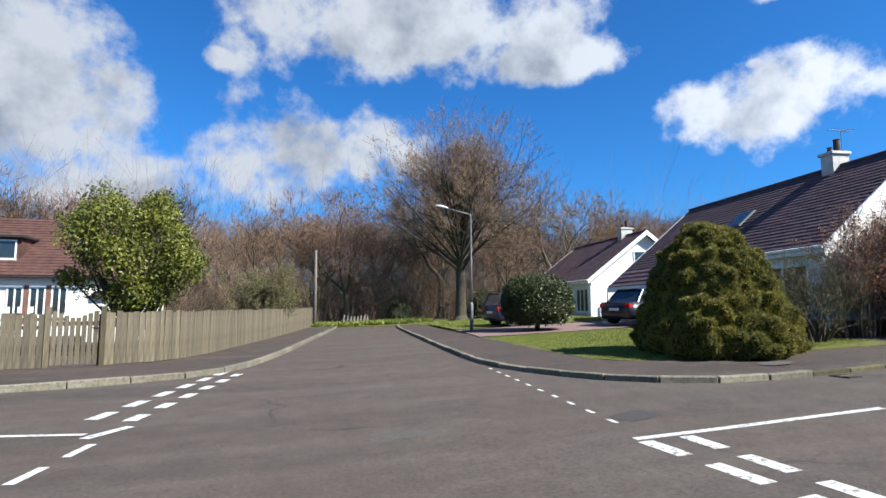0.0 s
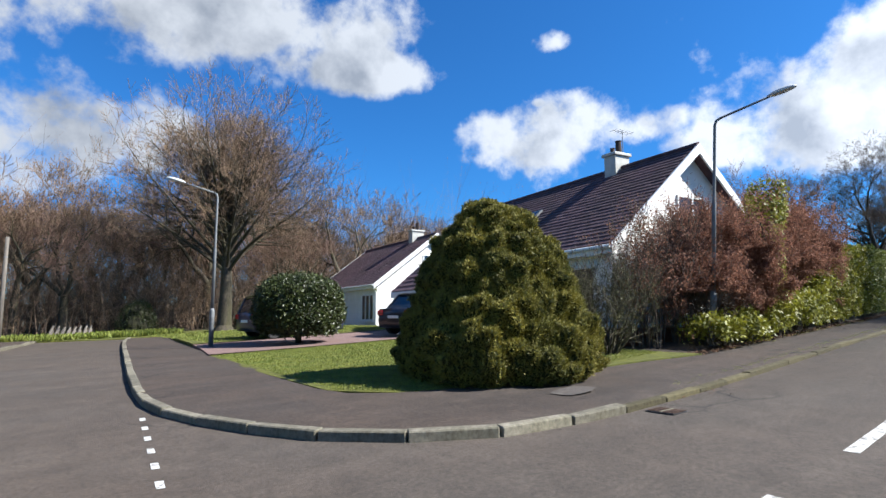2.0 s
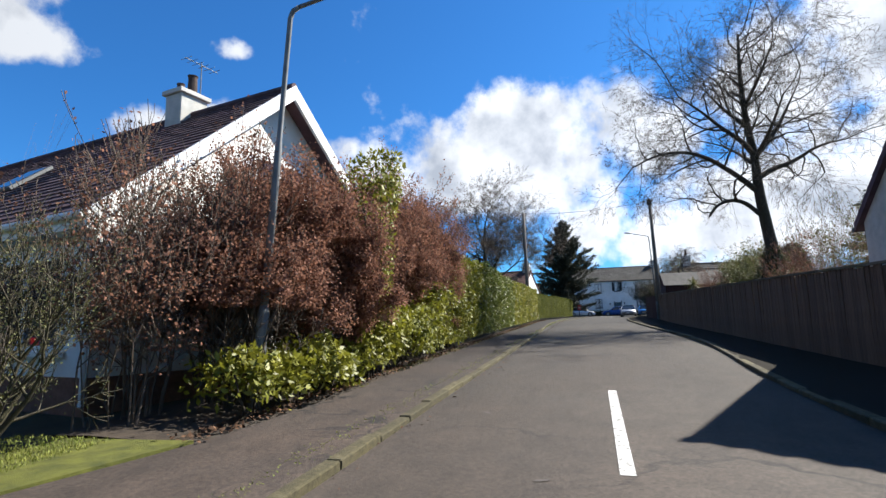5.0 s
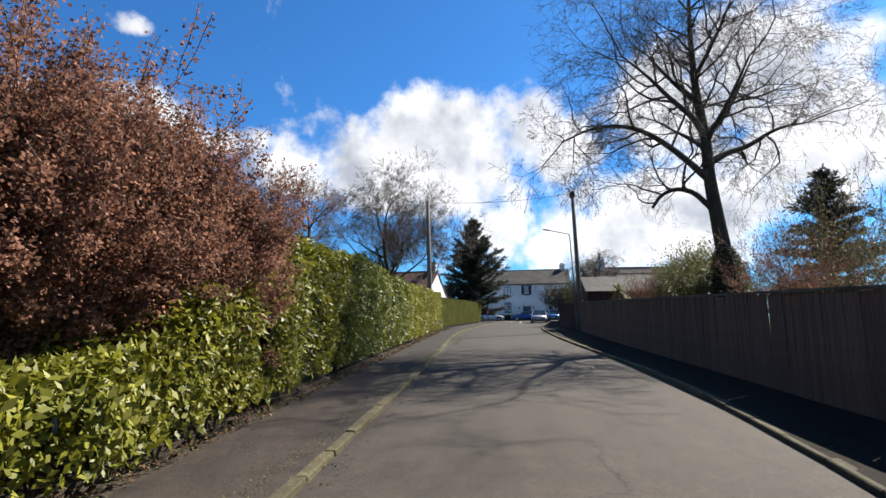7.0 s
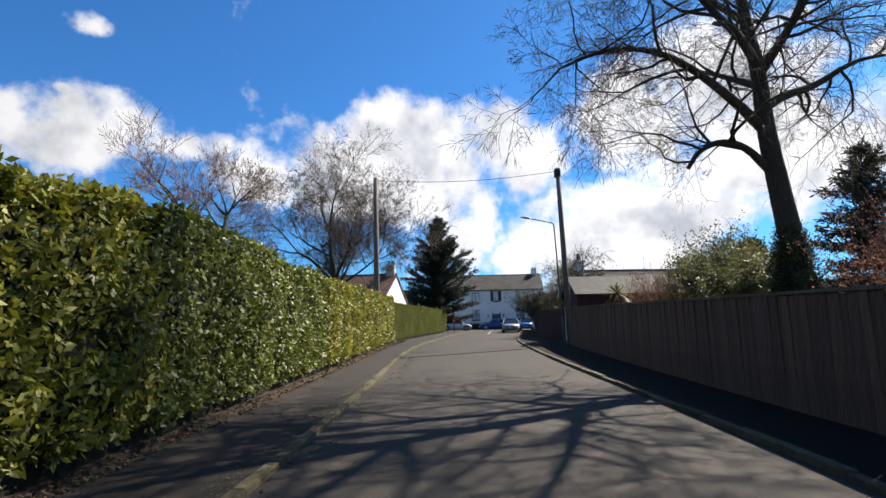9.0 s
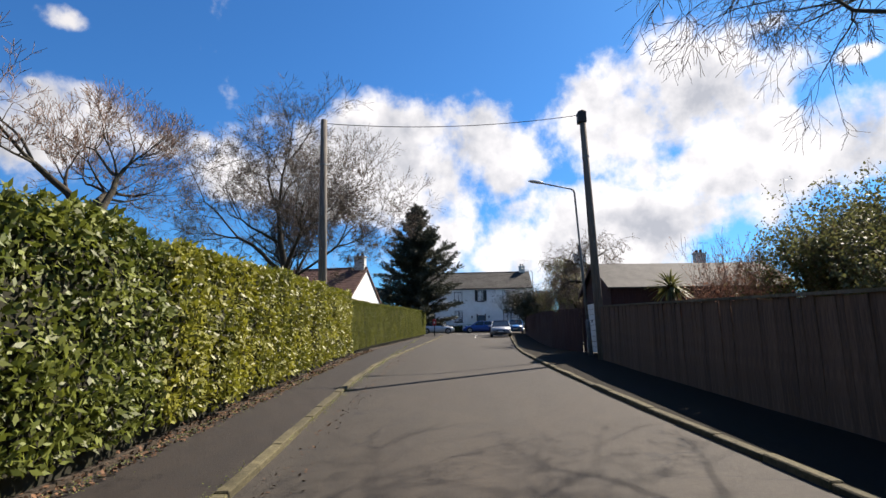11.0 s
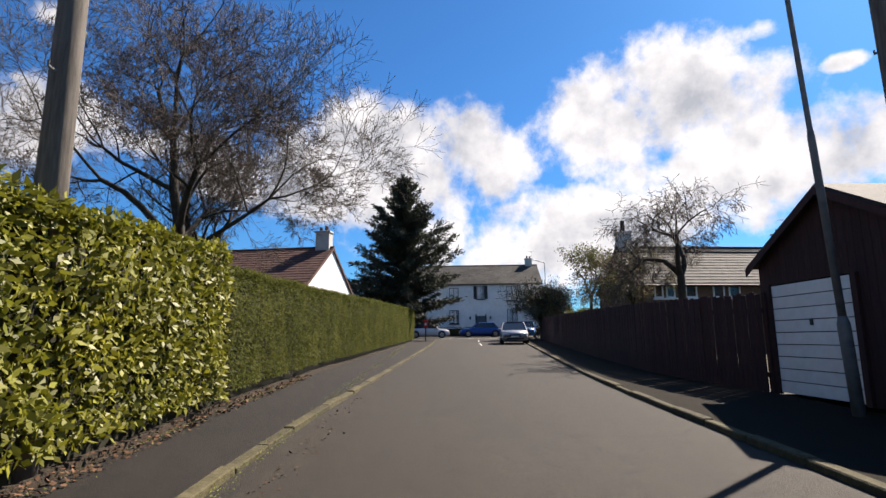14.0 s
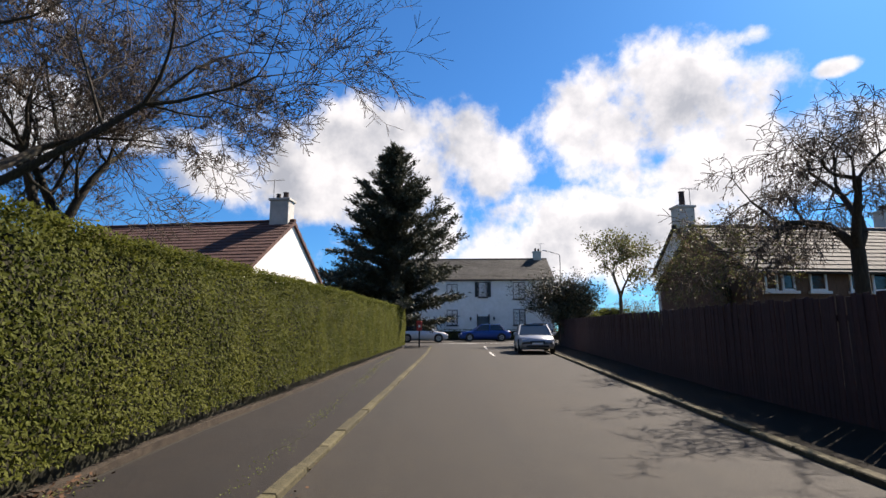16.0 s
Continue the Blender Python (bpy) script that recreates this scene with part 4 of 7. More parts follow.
def chimney(host, x, y, z, w, d, h, pots, mat, aerial=True):
    ch = new("chimney")
    ch.parent, ch.matrix_basis = host, Matrix.Translation((x, y, z))
    part("chimney_block", box(-w / 2, w / 2, -d / 2, d / 2, -0.6, h, 0.01), mat, ch)
    part("cope", box(-w / 2 - 0.06, w / 2 + 0.06, -d / 2 - 0.06, d / 2 + 0.06, h, h + 0.1, 0.01), mat, ch)
    for px, ph, pr in pots:
        part("pot", tube([(px, 0, h + 0.1), (px, 0, h + 0.14), (px, 0, h + ph), (px, 0, h + ph + 0.04)], [pr * 1.1, pr, pr * 0.85, pr * 1.05], 12), M["chimney_pot"], ch)
    if aerial:
        bm = tube([(w / 2, 0, 0), (w / 2, 0, h + 1.0)], 0.014, 6)
        tube([(w / 2 - 0.45, 0, h + 0.95), (w / 2 + 0.45, 0, h + 0.95)], 0.01, 5, bm)
        for k in range(6):
            tube([(w / 2 - 0.4 + k * 0.15, -0.18, h + 0.95), (w / 2 - 0.4 + k * 0.15, 0.18, h + 0.95)], 0.006, 4, bm)
        part("aerial", bm, M["steel"], ch)


def chalet(m, label, z0, catslide, tiles, gable_windows, long_windows, length=10.5, half=3.9, eave=2.75, ridge=5.75, skylight=None, chim=None, brick_base=True):
    """White chalet house: gable in its plane y = 0, ridge along y, long side at x = 0."""
    host = empty("house", m, label, "house")
    W = 2 * half
    slope = (ridge - eave) / half
    over = 0.45
    wall_in = 0.3
    x0, x1 = wall_in, W - wall_in
    ez = eave + slope * wall_in
    L0 = catslide if catslide else length
    # walls: two gables and two long sides
    shape = [(x0, 0.45), (x1, 0.45), (x1, ez - 0.1), (half, ridge - 0.18), (x0, ez - 0.1)]
    part("wall", prism(shape, "y", 0.35, 0.65), M["harling"], host, "white rough-cast gable wall")
    part("wall", prism(shape, "y", length - 0.65, length - 0.35), M["harling"], host)
    part("wall", box(x0, x0 + 0.3, 0.65, L0, 0.45, ez - 0.1), M["harling"], host)
    if catslide:
        part("wall", box(x0 + 1.3, x0 + 1.6, L0, length - 0.65, 0.45, ez - 0.1), M["brick"], host, "brown brick porch wall")
        part("wall", box(x0, x0 + 1.6, L0 - 0.3, L0, 0.45, ez - 0.1), M["harling"], host)
    part("wall", box(x1 - 0.3, x1, 0.65, length - 0.65, 0.45, ez - 0.1), M["harling"], host)
    part("base_course", box(x0 - 0.02, x1 + 0.02, 0.33, length - 0.33, -0.6, 0.45), M["brick"] if brick_base else M["soil"], host, "brown brick base course")
    # roof: two slabs with tiles, barge boards, fascia, gutter
    n = Vector((-slope, 0, 1)).normalized()
    up = Vector((1, 0, slope)).normalized()
    run = math.hypot(half, ridge - eave)
    for sx in (1, -1):
        bx = 0 if sx == 1 else W
        prof = [(bx, eave - 0.03), (half, ridge - 0.03), (half, ridge - 0.16), (bx, eave - 0.16)]
        part("roof_deck", prism(prof, "y", 0.03, length - 0.03), M["roof_brown"], host, "dark roof deck")
    if catslide:
        drop = 0.95
        prof = [(-drop, eave - 0.03 - slope * drop), (0.0, eave - 0.03), (0.0, eave - 0.16), (-drop, eave - 0.16 - slope * drop)]
        part("roof_deck", prism(prof, "y", L0 - 0.2, length - 0.03), M["roof_brown"], host)
        tile_plane(host, "tile_rest", (-drop, L0 - 0.2, eave - slope * drop - 0.02), (0, 1, 0), (1, 0, slope), length - L0 + 0.2, drop * math.hypot(1, slope), M["roof_brown"])
        part("fascia", box(-drop - 0.03, -drop + 0.01, L0 - 0.2, length - 0.02, eave - slope * drop - 0.26, eave - slope * drop - 0.03), M["white_paint"], host, "white fascia board")
    tile_plane(host, "tile_rest", (0, 0.0, eave - 0.02), (0, 1, 0), (1, 0, slope), length, run, M["roof_brown"], 0.27, 0.2, parts=tiles)
    tile_plane(host, "tile_rest", (W, length, eave - 0.02), (0, -1, 0), (-1, 0, slope), length, run, M["roof_brown"])
    part("ridge_tiles", tube([(half, 0, ridge), (half, length, ridge)], 0.085, 8), M["roof_brown"], host)
    for y in (0.0, length - 0.035):
        for sx in (1, -1):
            bx = -0.06 if sx == 1 else W + 0.06
            ez2 = eave - slope * 0.06
            prof = [(bx, ez2 + 0.03), (half, ridge + 0.03), (half, ridge - 0.26), (bx, ez2 - 0.24)]
            part("barge_board", prism(prof, "y", y - 0.03, y + 0.03), M["white_paint"], host, "white barge board")
    part("fascia", box(-0.035, 0.0, 0.04, L0 - 0.2, eave - 0.26, eave - 0.03), M["white_paint"], host, "white fascia board")
    part("soffit", box(0.0, x0, 0.06, L0 - 0.05, eave - 0.27, eave - 0.24), M["white_paint"], host, "white soffit board")
    part("gutter", tube([(-0.09, 0.0, eave - 0.09), (-0.09, L0 - 0.2, eave - 0.1)], 0.055, 8), M["white_paint"], host, "white gutter")
    part("downpipe", tube([(-0.06, 0.3, eave - 0.1), (x0 - 0.08, 0.3, eave - 0.5), (x0 - 0.08, 0.3, 0.1)], 0.035, 8), M["white_paint"], host, "white downpipe")
    for x, z, w, h, pn, bl in gable_windows:
        window(host, w, h, Matrix.Translation((x, 0.33, z)), M["white_paint"], pn, blind=bl)
    for y, z, w, h, pn, bl in long_windows:
        window(host, w, h, Matrix.Translation((x0 - 0.02, y + w, z)) @ Matrix.Rotation(radians(-90), 4, "Z"), M["white_paint"], pn, blind=bl)
    if catslide:
        door = new("porch_door")
        door.parent, door.matrix_basis = host, Matrix.Translation((x0 + 1.28, L0 + 1.9, 0.45)) @ Matrix.Rotation(radians(-90), 4, "Z")
        part("door_leaf", box(0, 0.9, -0.02, 0.03, 0, 2.05, 0.004), M["black"], door, "dark front door")
        part("door_frame", box(-0.1, 0.0, -0.05, 0.05, 0, 2.15), M["white_paint"], door)
        part("door_frame", box(0.9, 1.0, -0.05, 0.05, 0, 2.15), M["white_paint"], door)
        window(host, 0.9, 1.3, Matrix.Translation((x0 + 1.28, L0 + 0.95, 1.15)) @ Matrix.Rotation(radians(-90), 4, "Z"), M["white_paint"], 1)
    if skylight:
        y, s, w, h = skylight
        p = Vector((0, y, eave)) + up * s
        rot = Matrix((Vector((0, -1, 0)), up, n)).transposed().to_4x4()
        sk = new("roof_window")
        sk.parent, sk.matrix_basis = host, Matrix.Translation(p + n * 0.02) @ rot
        part("frame", box(-w / 2 - 0.06, w / 2 + 0.06, -0.06, h + 0.06, 0, 0.07, 0.01), M["steel"], sk, "grey roof window frame")
        part("pane", box(-w / 2, w / 2, 0, h, 0.072, 0.08), M["glass"], sk)
    if chim:
        chimney(host, half, chim[0], ridge, chim[1], 0.5, 0.42, ((-0.17, 0.25, 0.085), (0.12, 0.55, 0.11)), M["render_grey"])
    return host


def turn_at(x, y, z, deg):
    return Matrix.Translation((x, y, z)) @ Matrix.Rotation(radians(deg), 4, "Z")


H1 = chalet(turn_at(14.68, 10.02, 0.45, -12), "white rough-cast chalet house with brown tiled roof and white barge boards", 0.45, 5.1, 290,
            [(1.6, 0.95, 1.4, 1.1, 2, False), (2.95, 3.2, 1.3, 1.0, 2, False)], [(0.95, 0.8, 3.0, 1.3, 3, True)], skylight=(5.75, 2.0, 0.75, 0.85), chim=(3.1, 0.66), half=3.6, length=11.7, eave=2.6, ridge=5.68)
H2 = chalet(turn_at(18.9, 27.0, 0.2, -10), "white chalet house with dark tiled roof beside the wood", 0.2, None, 0,
            [(1.35, 1.25, 1.5, 0.95, 1, True), (3.15, 3.75, 1.5, 0.75, 2, False)], [(0.75, 0.75, 1.7, 1.45, 3, False)], chim=(2.6, 0.8))


# plain far houses
def gable_house(m, label, L, W, eave, ridge, roof, wall, ends=True, chims=(), wins=(), gauge=0.3):
    """House with its long side in the plane y = 0 and its ridge along x."""
    host = empty("house", m, label, "house")
    s = (ridge - eave) / (W / 2)
    shape = [(0, -0.8), (W, -0.8), (W, eave), (W / 2, ridge - 0.05), (0, eave)]
    for x in (0, L - 0.3):
        part("wall", prism([(p[0], p[1]) for p in shape], "x", x, x + 0.3), wall, host)
    part("wall", box(0.3, L - 0.3, 0, 0.3, -0.8, eave), wall, host)
    part("wall", box(0.3, L - 0.3, W - 0.3, W, -0.8, eave), wall, host)
    run = math.hypot(W / 2 + 0.2, s * (W / 2 + 0.2))
    for sy in (0, 1):
        y0, y1 = (-0.2, W / 2) if sy == 0 else (W + 0.2, W / 2)
        prof = [(y0, eave - 0.2 * s), (y1, ridge), (y1, ridge - 0.14), (y0, eave - 0.2 * s - 0.14)]
        part("roof_deck", prism(prof, "x", -0.1, L + 0.1), roof, host)
        if sy == 0:
            tile_plane(host, "roof_tiles", (-0.1, y0, eave - 0.2 * s + 0.01), (1, 0, 0), (0, 1, s), L + 0.2, run, roof, 0.3, gauge)
        else:
            tile_plane(host, "roof_tiles", (L + 0.1, y0, eave - 0.2 * s + 0.01), (-1, 0, 0), (0, -1, s), L + 0.2, run, roof, 0.3, gauge)
        part("gutter", tube([(-0.1, y0 - (0.06 if sy == 0 else -0.06), eave - 0.2 * s - 0.08), (L + 0.1, y0 - (0.06 if sy == 0 else -0.06), eave - 0.2 * s - 0.08)], 0.055, 6), M["black"], host, "dark gutter")
    part("ridge_tiles", tube([(-0.1, W / 2, ridge + 0.02), (L + 0.1, W / 2, ridge + 0.02)], 0.09, 8), roof, host)
    for x, pots in chims:
        chimney(host, x, W / 2, ridge, 0.8, 0.6, 0.85, pots, M["render_grey"])
    for x, z, w, h, pn, dark in wins:
        window(host, w, h, Matrix.Translation((x, -0.012, z)), M["black"] if dark else M["white_paint"], pn)
    return host


END = gable_house(turn_at(104, 8.6, 3.25, -90 - 3), "long white two-storey house with grey slate roof and black window margins", 16.3, 8, 5.85, 8.3, M["slate"], M["harling"],
                  wins=[(9.0, 4.0, 0.85, 1.5, 1, True), (12.35, 3.8, 1.15, 1.65, 2, True), (12.35, 1.3, 1.15, 1.55, 2, True), (5.9, 1.3, 1.05, 1.5, 2, True), (5.9, 3.8, 1.05, 1.5, 2, True)], gauge=0.28)
for sx in (-0.36, 0.87):
    part("shutter", box(sx, sx + 0.34, -0.06, -0.014, 0.02, 1.5, 0.006), M["black"], END, "black window shutter", at=Matrix.Translation((9.0, 0, 4.0)))
front = new("front_door")
front.parent, front.matrix_basis = END, Matrix.Translation((8.95, -0.02, 0.1))
part("door_leaf", box(0, 0.95, -0.03, 0.0, 0, 2.05, 0.006), M["car_navy"], front, "dark blue front door")
part("door_frame", box(-0.14, 0.0, -0.05, 0.0, 0, 2.25), M["black"], front)
part("door_frame", box(0.95, 1.09, -0.05, 0.0, 0, 2.25), M["black"], front)
part("fanlight", box(0.0, 0.95, -0.045, -0.01, 2.06, 2.25), M["white_paint"], front)
for lx in (-0.75, 1.5):
    wl_ = new("wall_lantern")
    wl_.parent, wl_.matrix_basis = END, Matrix.Translation((8.95 + lx, -0.02, 1.75))
    part("lantern_glass", tube([(0, -0.14, 0), (0, -0.14, 0.26)], [0.06, 0.1], 6), M["glass"], wl_)
    part("lantern_cap", tube([(0, -0.14, 0.26), (0, -0.14, 0.36)], [0.13, 0.02], 6), M["black"], wl_)
    part("bracket", box(-0.02, 0.02, -0.14, 0.0, -0.06, -0.02), M["black"], wl_)
chimney(END, 15.4, 4.0, 8.3, 0.8, 0.6, 0.7, ((-0.15, 0.4, 0.11), (0.18, 0.35, 0.11)), M["render_grey"])
gable_house(turn_at(78.0, 9.4, 2.45, 90 - 10), "white house with a red-brown tiled roof behind the clipped hedge", 9.5, 10.0, 2.3, 5.6, M["roof_red"], M["harling"], chims=((0.5, ((-0.15, 0.35, 0.12), (0.18, 0.3, 0.1))),))
gable_house(turn_at(72.7, -6.6, 2.45, -90 + 4), "white house with grey slate roof and tall chimneys", 11.5, 3.8, 4.1, 5.75, M["slate"], M["harling"], chims=((0.45, ((0.0, 0.75, 0.14),)), (10.6, ((-0.2, 0.3, 0.12), (0.15, 0.35, 0.12)))), wins=[(3.0, 1.2, 0.7, 1.0, 1, False)])
gable_house(turn_at(15.5, -1.45, 0.55, -90), "grey rendered house with dark tiled gable behind the tall fence", 6.5, 6.4, 3.0, 5.5, M["roof_brown"], M["render_grey"])


# ---- street furniture ----
def street_lamp(x, y, arm, height, label, turn, lean=0.0):
    z = g(x) + 0.1
    host = empty("street_lamp", turn_at(x, y, z, turn) @ Matrix.Rotation(lean, 4, "Y"), label, "street lamp", "street lamps")
    part("base", tube([(0, 0, -0.1), (0, 0, 1.1), (0, 0, 1.2)], [0.075, 0.075, 0.05], 12), M["steel"], host, smooth=True)
    part("door_panel", box(-0.03, 0.03, -0.082, -0.07, 0.35, 0.8, 0.004), M["steel"], host)
    part("column", tube([(0, 0, 1.2), (0, 0, height * 0.62), (0, 0, height * 0.64), (0, 0, height - 0.15), (0.03, 0, height - 0.05), (0.12, 0, height)], [0.05, 0.048, 0.036, 0.034, 0.033, 0.03], 10), M["steel"], host, smooth=True)
    part("arm", tube([(0.12, 0, height), (arm * 0.75, 0, height + arm * 0.17)], [0.028, 0.025], 8), M["steel"], host, smooth=True)
    bm = bmesh.new()
    bmesh.ops.create_uvsphere(bm, u_segments=14, v_segments=8, radius=1.0)
    for v in bm.verts:
        v.co = Vector((v.co.x * 0.3, v.co.y * 0.1, v.co.z * (0.075 if v.co.z > 0 else 0.04)))
    part("lantern", bm, M["lamp_head"], host, "pale grey lantern", True, at=Matrix.Translation((arm * 0.75 + 0.25, 0, height + arm * 0.17 + 0.06)) @ Matrix.Rotation(-0.2, 4, "Y"))
    return host


street_lamp(8.4, 20.43, 1.3, 4.92, "grey steel street lamp at the lawn's edge", 166)
street_lamp(15.31, 8.0, 1.5, 5.17, "leaning grey steel street lamp in the beech hedge", -90, 0.07)
street_lamp(49.6, -0.66, 1.45, 5.82, "leaning grey steel street lamp beside the garage", 92, 0.045)
street_lamp(96.0, -6.6, 1.3, 7.2, "grey steel street lamp before the long white house", 92)


def pole(x, y, top, r, label, lean=(0, 0), cap=True):
    z = g(x) + 0.05
    host = empty("telegraph_pole", Matrix.Translation((x, y, z)), label, "telegraph pole", "telegraph poles")
    h = top - z
    part("shaft", tube([(0, 0, -0.3), (lean[0] * 0.5, lean[1] * 0.5, h * 0.5), (lean[0], lean[1], h)], [r * 1.15, r, r * 0.8], 12), M["pole"], host, smooth=True)
    part("band", tube([(lean[0] * 0.8, lean[1] * 0.8, h * 0.8), (lean[0] * 0.8, lean[1] * 0.8, h * 0.8 + 0.05)], r * 0.95, 12), M["steel"], host)
    for k, zz in enumerate((h * 0.45, h * 0.52, h * 0.59, h * 0.66)):
        part("step_iron", tube([(lean[0] * zz / h, lean[1] * zz / h, zz), (lean[0] * zz / h + (0.22 if k % 2 else -0.22), lean[1] * zz / h, zz), (lean[0] * zz / h + (0.22 if k % 2 else -0.22), lean[1] * zz / h, zz + 0.05)], 0.012, 6), M["steel"], host)
    if cap:
        part("terminal_box", box(lean[0] - 0.14, lean[0] + 0.14, lean[1] - 0.12, lean[1] + 0.16, h - 0.45, h - 0.05, 0.02), M["black"], host)
    return host


pole(47.35, 7.98, 9.65, 0.125, "weathered wooden telegraph pole standing in the hedge", (0.3, 0.15), cap=False)
pole(48.3, -0.68, 10.12, 0.125, "leaning wooden telegraph pole with a black box on top", (0.0, 0.2))
pole(3.62, 33.2, 4.75, 0.09, "short wooden pole at the wood's edge", cap=False)


def cable(a, b, sag, label, r=0.012):
    a, b = Vector(a), Vector(b)
    pts = [a + (b - a) * t - Vector((0, 0, sag * 4 * t * (1 - t))) for t in np.linspace(0, 1, 25)]
    tagged(part("overhead_cable", tube(pts, r, 5), M["cable"]), label, "cable")


cable((47.7, 8.08, 9.55), (48.3, -0.48, 9.98), 0.25, "black overhead telephone cable between the poles")
cable((47.7, 8.0, 9.45), (53.6, 21.0, 8.4), 0.35, "black overhead cable running to a house behind the hedge", 0.01)

# garage
z = g(50) + 0.1
garage = empty("garage", Matrix.Translation((48.58, -1.15, z)), "red-brown timber garage with white plank door and felt roof", "garage")
W, E, R, D = 3.57, 2.2, 3.12, 6.0
n_b = 24
for i in range(n_b):
    xa, xb = W * i / n_b, W * (i + 1) / n_b - 0.006
    top = lambda x: E + (R - E) * (1 - abs(x - W / 2) / (W / 2))
    lo = 1.8 if 1.3 < xa and xb < 3.3 else 0.0
    part("board", prism([(xa, lo), (xb, lo), (xb, top(xb) - 0.05), (xa, top(xa) - 0.05)], "y", -0.03, 0.0), M["board_red"], garage)
for x in (0.0, W - 0.05):
    for j in range(30):
        part("board", box(x, x + 0.05, -D + j * D / 30, -D + (j + 1) * D / 30 - 0.006, 0, E - 0.05), M["board_red"], garage)
part("back_wall", prism([(0, 0), (W, 0), (W, E), (W / 2, R - 0.05), (0, E)], "y", -D - 0.05, -D), M["board_red"], garage)
for sx in (0, 1):
    bx = -0.15 if sx == 0 else W + 0.15
    e2 = E - 0.15 * (R - E) / (W / 2)
    part("roof_sheet", prism([(bx, e2), (W / 2, R), (W / 2, R + 0.05), (bx, e2 + 0.05)], "y", -D - 0.2, 0.12), M["slate"], garage, "grey felt roof sheet")
    part("barge_board", prism([(bx, e2 - 0.12), (W / 2, R - 0.12), (W / 2, R + 0.005), (bx, e2 + 0.005)], "y", 0.125, 0.15), M["board_red"], garage)
door = new("garage_door")
door.parent, door.matrix_basis = garage, Matrix.Translation((0, 0.0, 0))
for x0, x1 in ((1.46, 3.24),):
    for j in range(9):
        part("plank", box(x0, x1, -0.02, 0.015, 0.03 + j * 0.195, 0.03 + (j + 1) * 0.195 - 0.012, 0.004), M["white_paint"], door)
part("door_post", box(1.34, 1.45, -0.02, 0.05, 0, 1.8, 0.005), M["board_red"], door)
part("door_post", box(3.25, 3.36, -0.02, 0.05, 0, 1.8, 0.005), M["board_red"], door)
part("door_latch", box(2.3, 2.36, 0.015, 0.04, 1.1, 1.2, 0.005), M["black"], door)

# timber-fronted wing of the slate-roofed house
gable_house(turn_at(66.6, -4.75, 2.3, -90 + 4), "dark timber-fronted wing with grey roof and small white windows", 12.0, 5.2, 3.05, 4.75, M["slate"], M["board_brown"],
            wins=[(x, 2.3, w, 0.6, 1, False) for x, w in ((0.5, 0.42), (1.05, 0.42), (1.95, 0.55), (3.25, 0.55), (4.0, 0.55), (5.6, 0.6), (7.4, 0.6))])


# ---- trees ----
def segs_to_mesh(name, segs, sides, mat, parent, smooth=True):
    """Tapered tubes from an array of x0 y0 z0 r0 x1 y1 z1 r1."""
    S = np.array(segs)
    a, ra, b, rb = S[:, 0:3], S[:, 3], S[:, 4:7], S[:, 7]
    d = b - a
    d /= np.linalg.norm(d, axis=1)[:, None] + 1e-9
    ref = np.where(np.abs(d[:, 2:3]) < 0.9, np.array([[0, 0, 1.0]]), np.array([[1.0, 0, 0]]))
    u = np.cross(d, ref)
    u /= np.linalg.norm(u, axis=1)[:, None]
    w = np.cross(d, u)
    ang = np.arange(sides) * math.tau / sides
    ring = np.cos(ang)[None, :, None] * u[:, None, :] + np.sin(ang)[None, :, None] * w[:, None, :]
    va = a[:, None, :] + ring * ra[:, None, None]
    vb = b[:, None, :] + ring * rb[:, None, None]
    verts = np.concatenate([va, vb], axis=1).reshape(-1, 3)
    k = np.arange(sides)
    quad = np.stack([k, (k + 1) % sides, (k + 1) % sides + sides, k + sides], axis=1)
    faces = (np.arange(len(S))[:, None, None] * 2 * sides + quad[None]).reshape(-1, 4)
    me = bpy.data.meshes.new(name)
    me.vertices.add(len(verts))
    me.vertices.foreach_set("co", verts.ravel())
    me.loops.add(faces.size)
    me.loops.foreach_set("vertex_index", faces.ravel())
    me.polygons.add(len(faces))
    me.polygons.foreach_set("loop_start", np.arange(len(faces)) * 4)
    me.polygons.foreach_set("loop_total", np.full(len(faces), 4))
    if smooth:
        me.polygons.foreach_set("use_smooth", np.ones(len(faces), dtype=bool))
    me.update()
    me.validate()
    me.materials.append(mat)
    ob = new(name, me)
    ob.parent = parent
    return ob


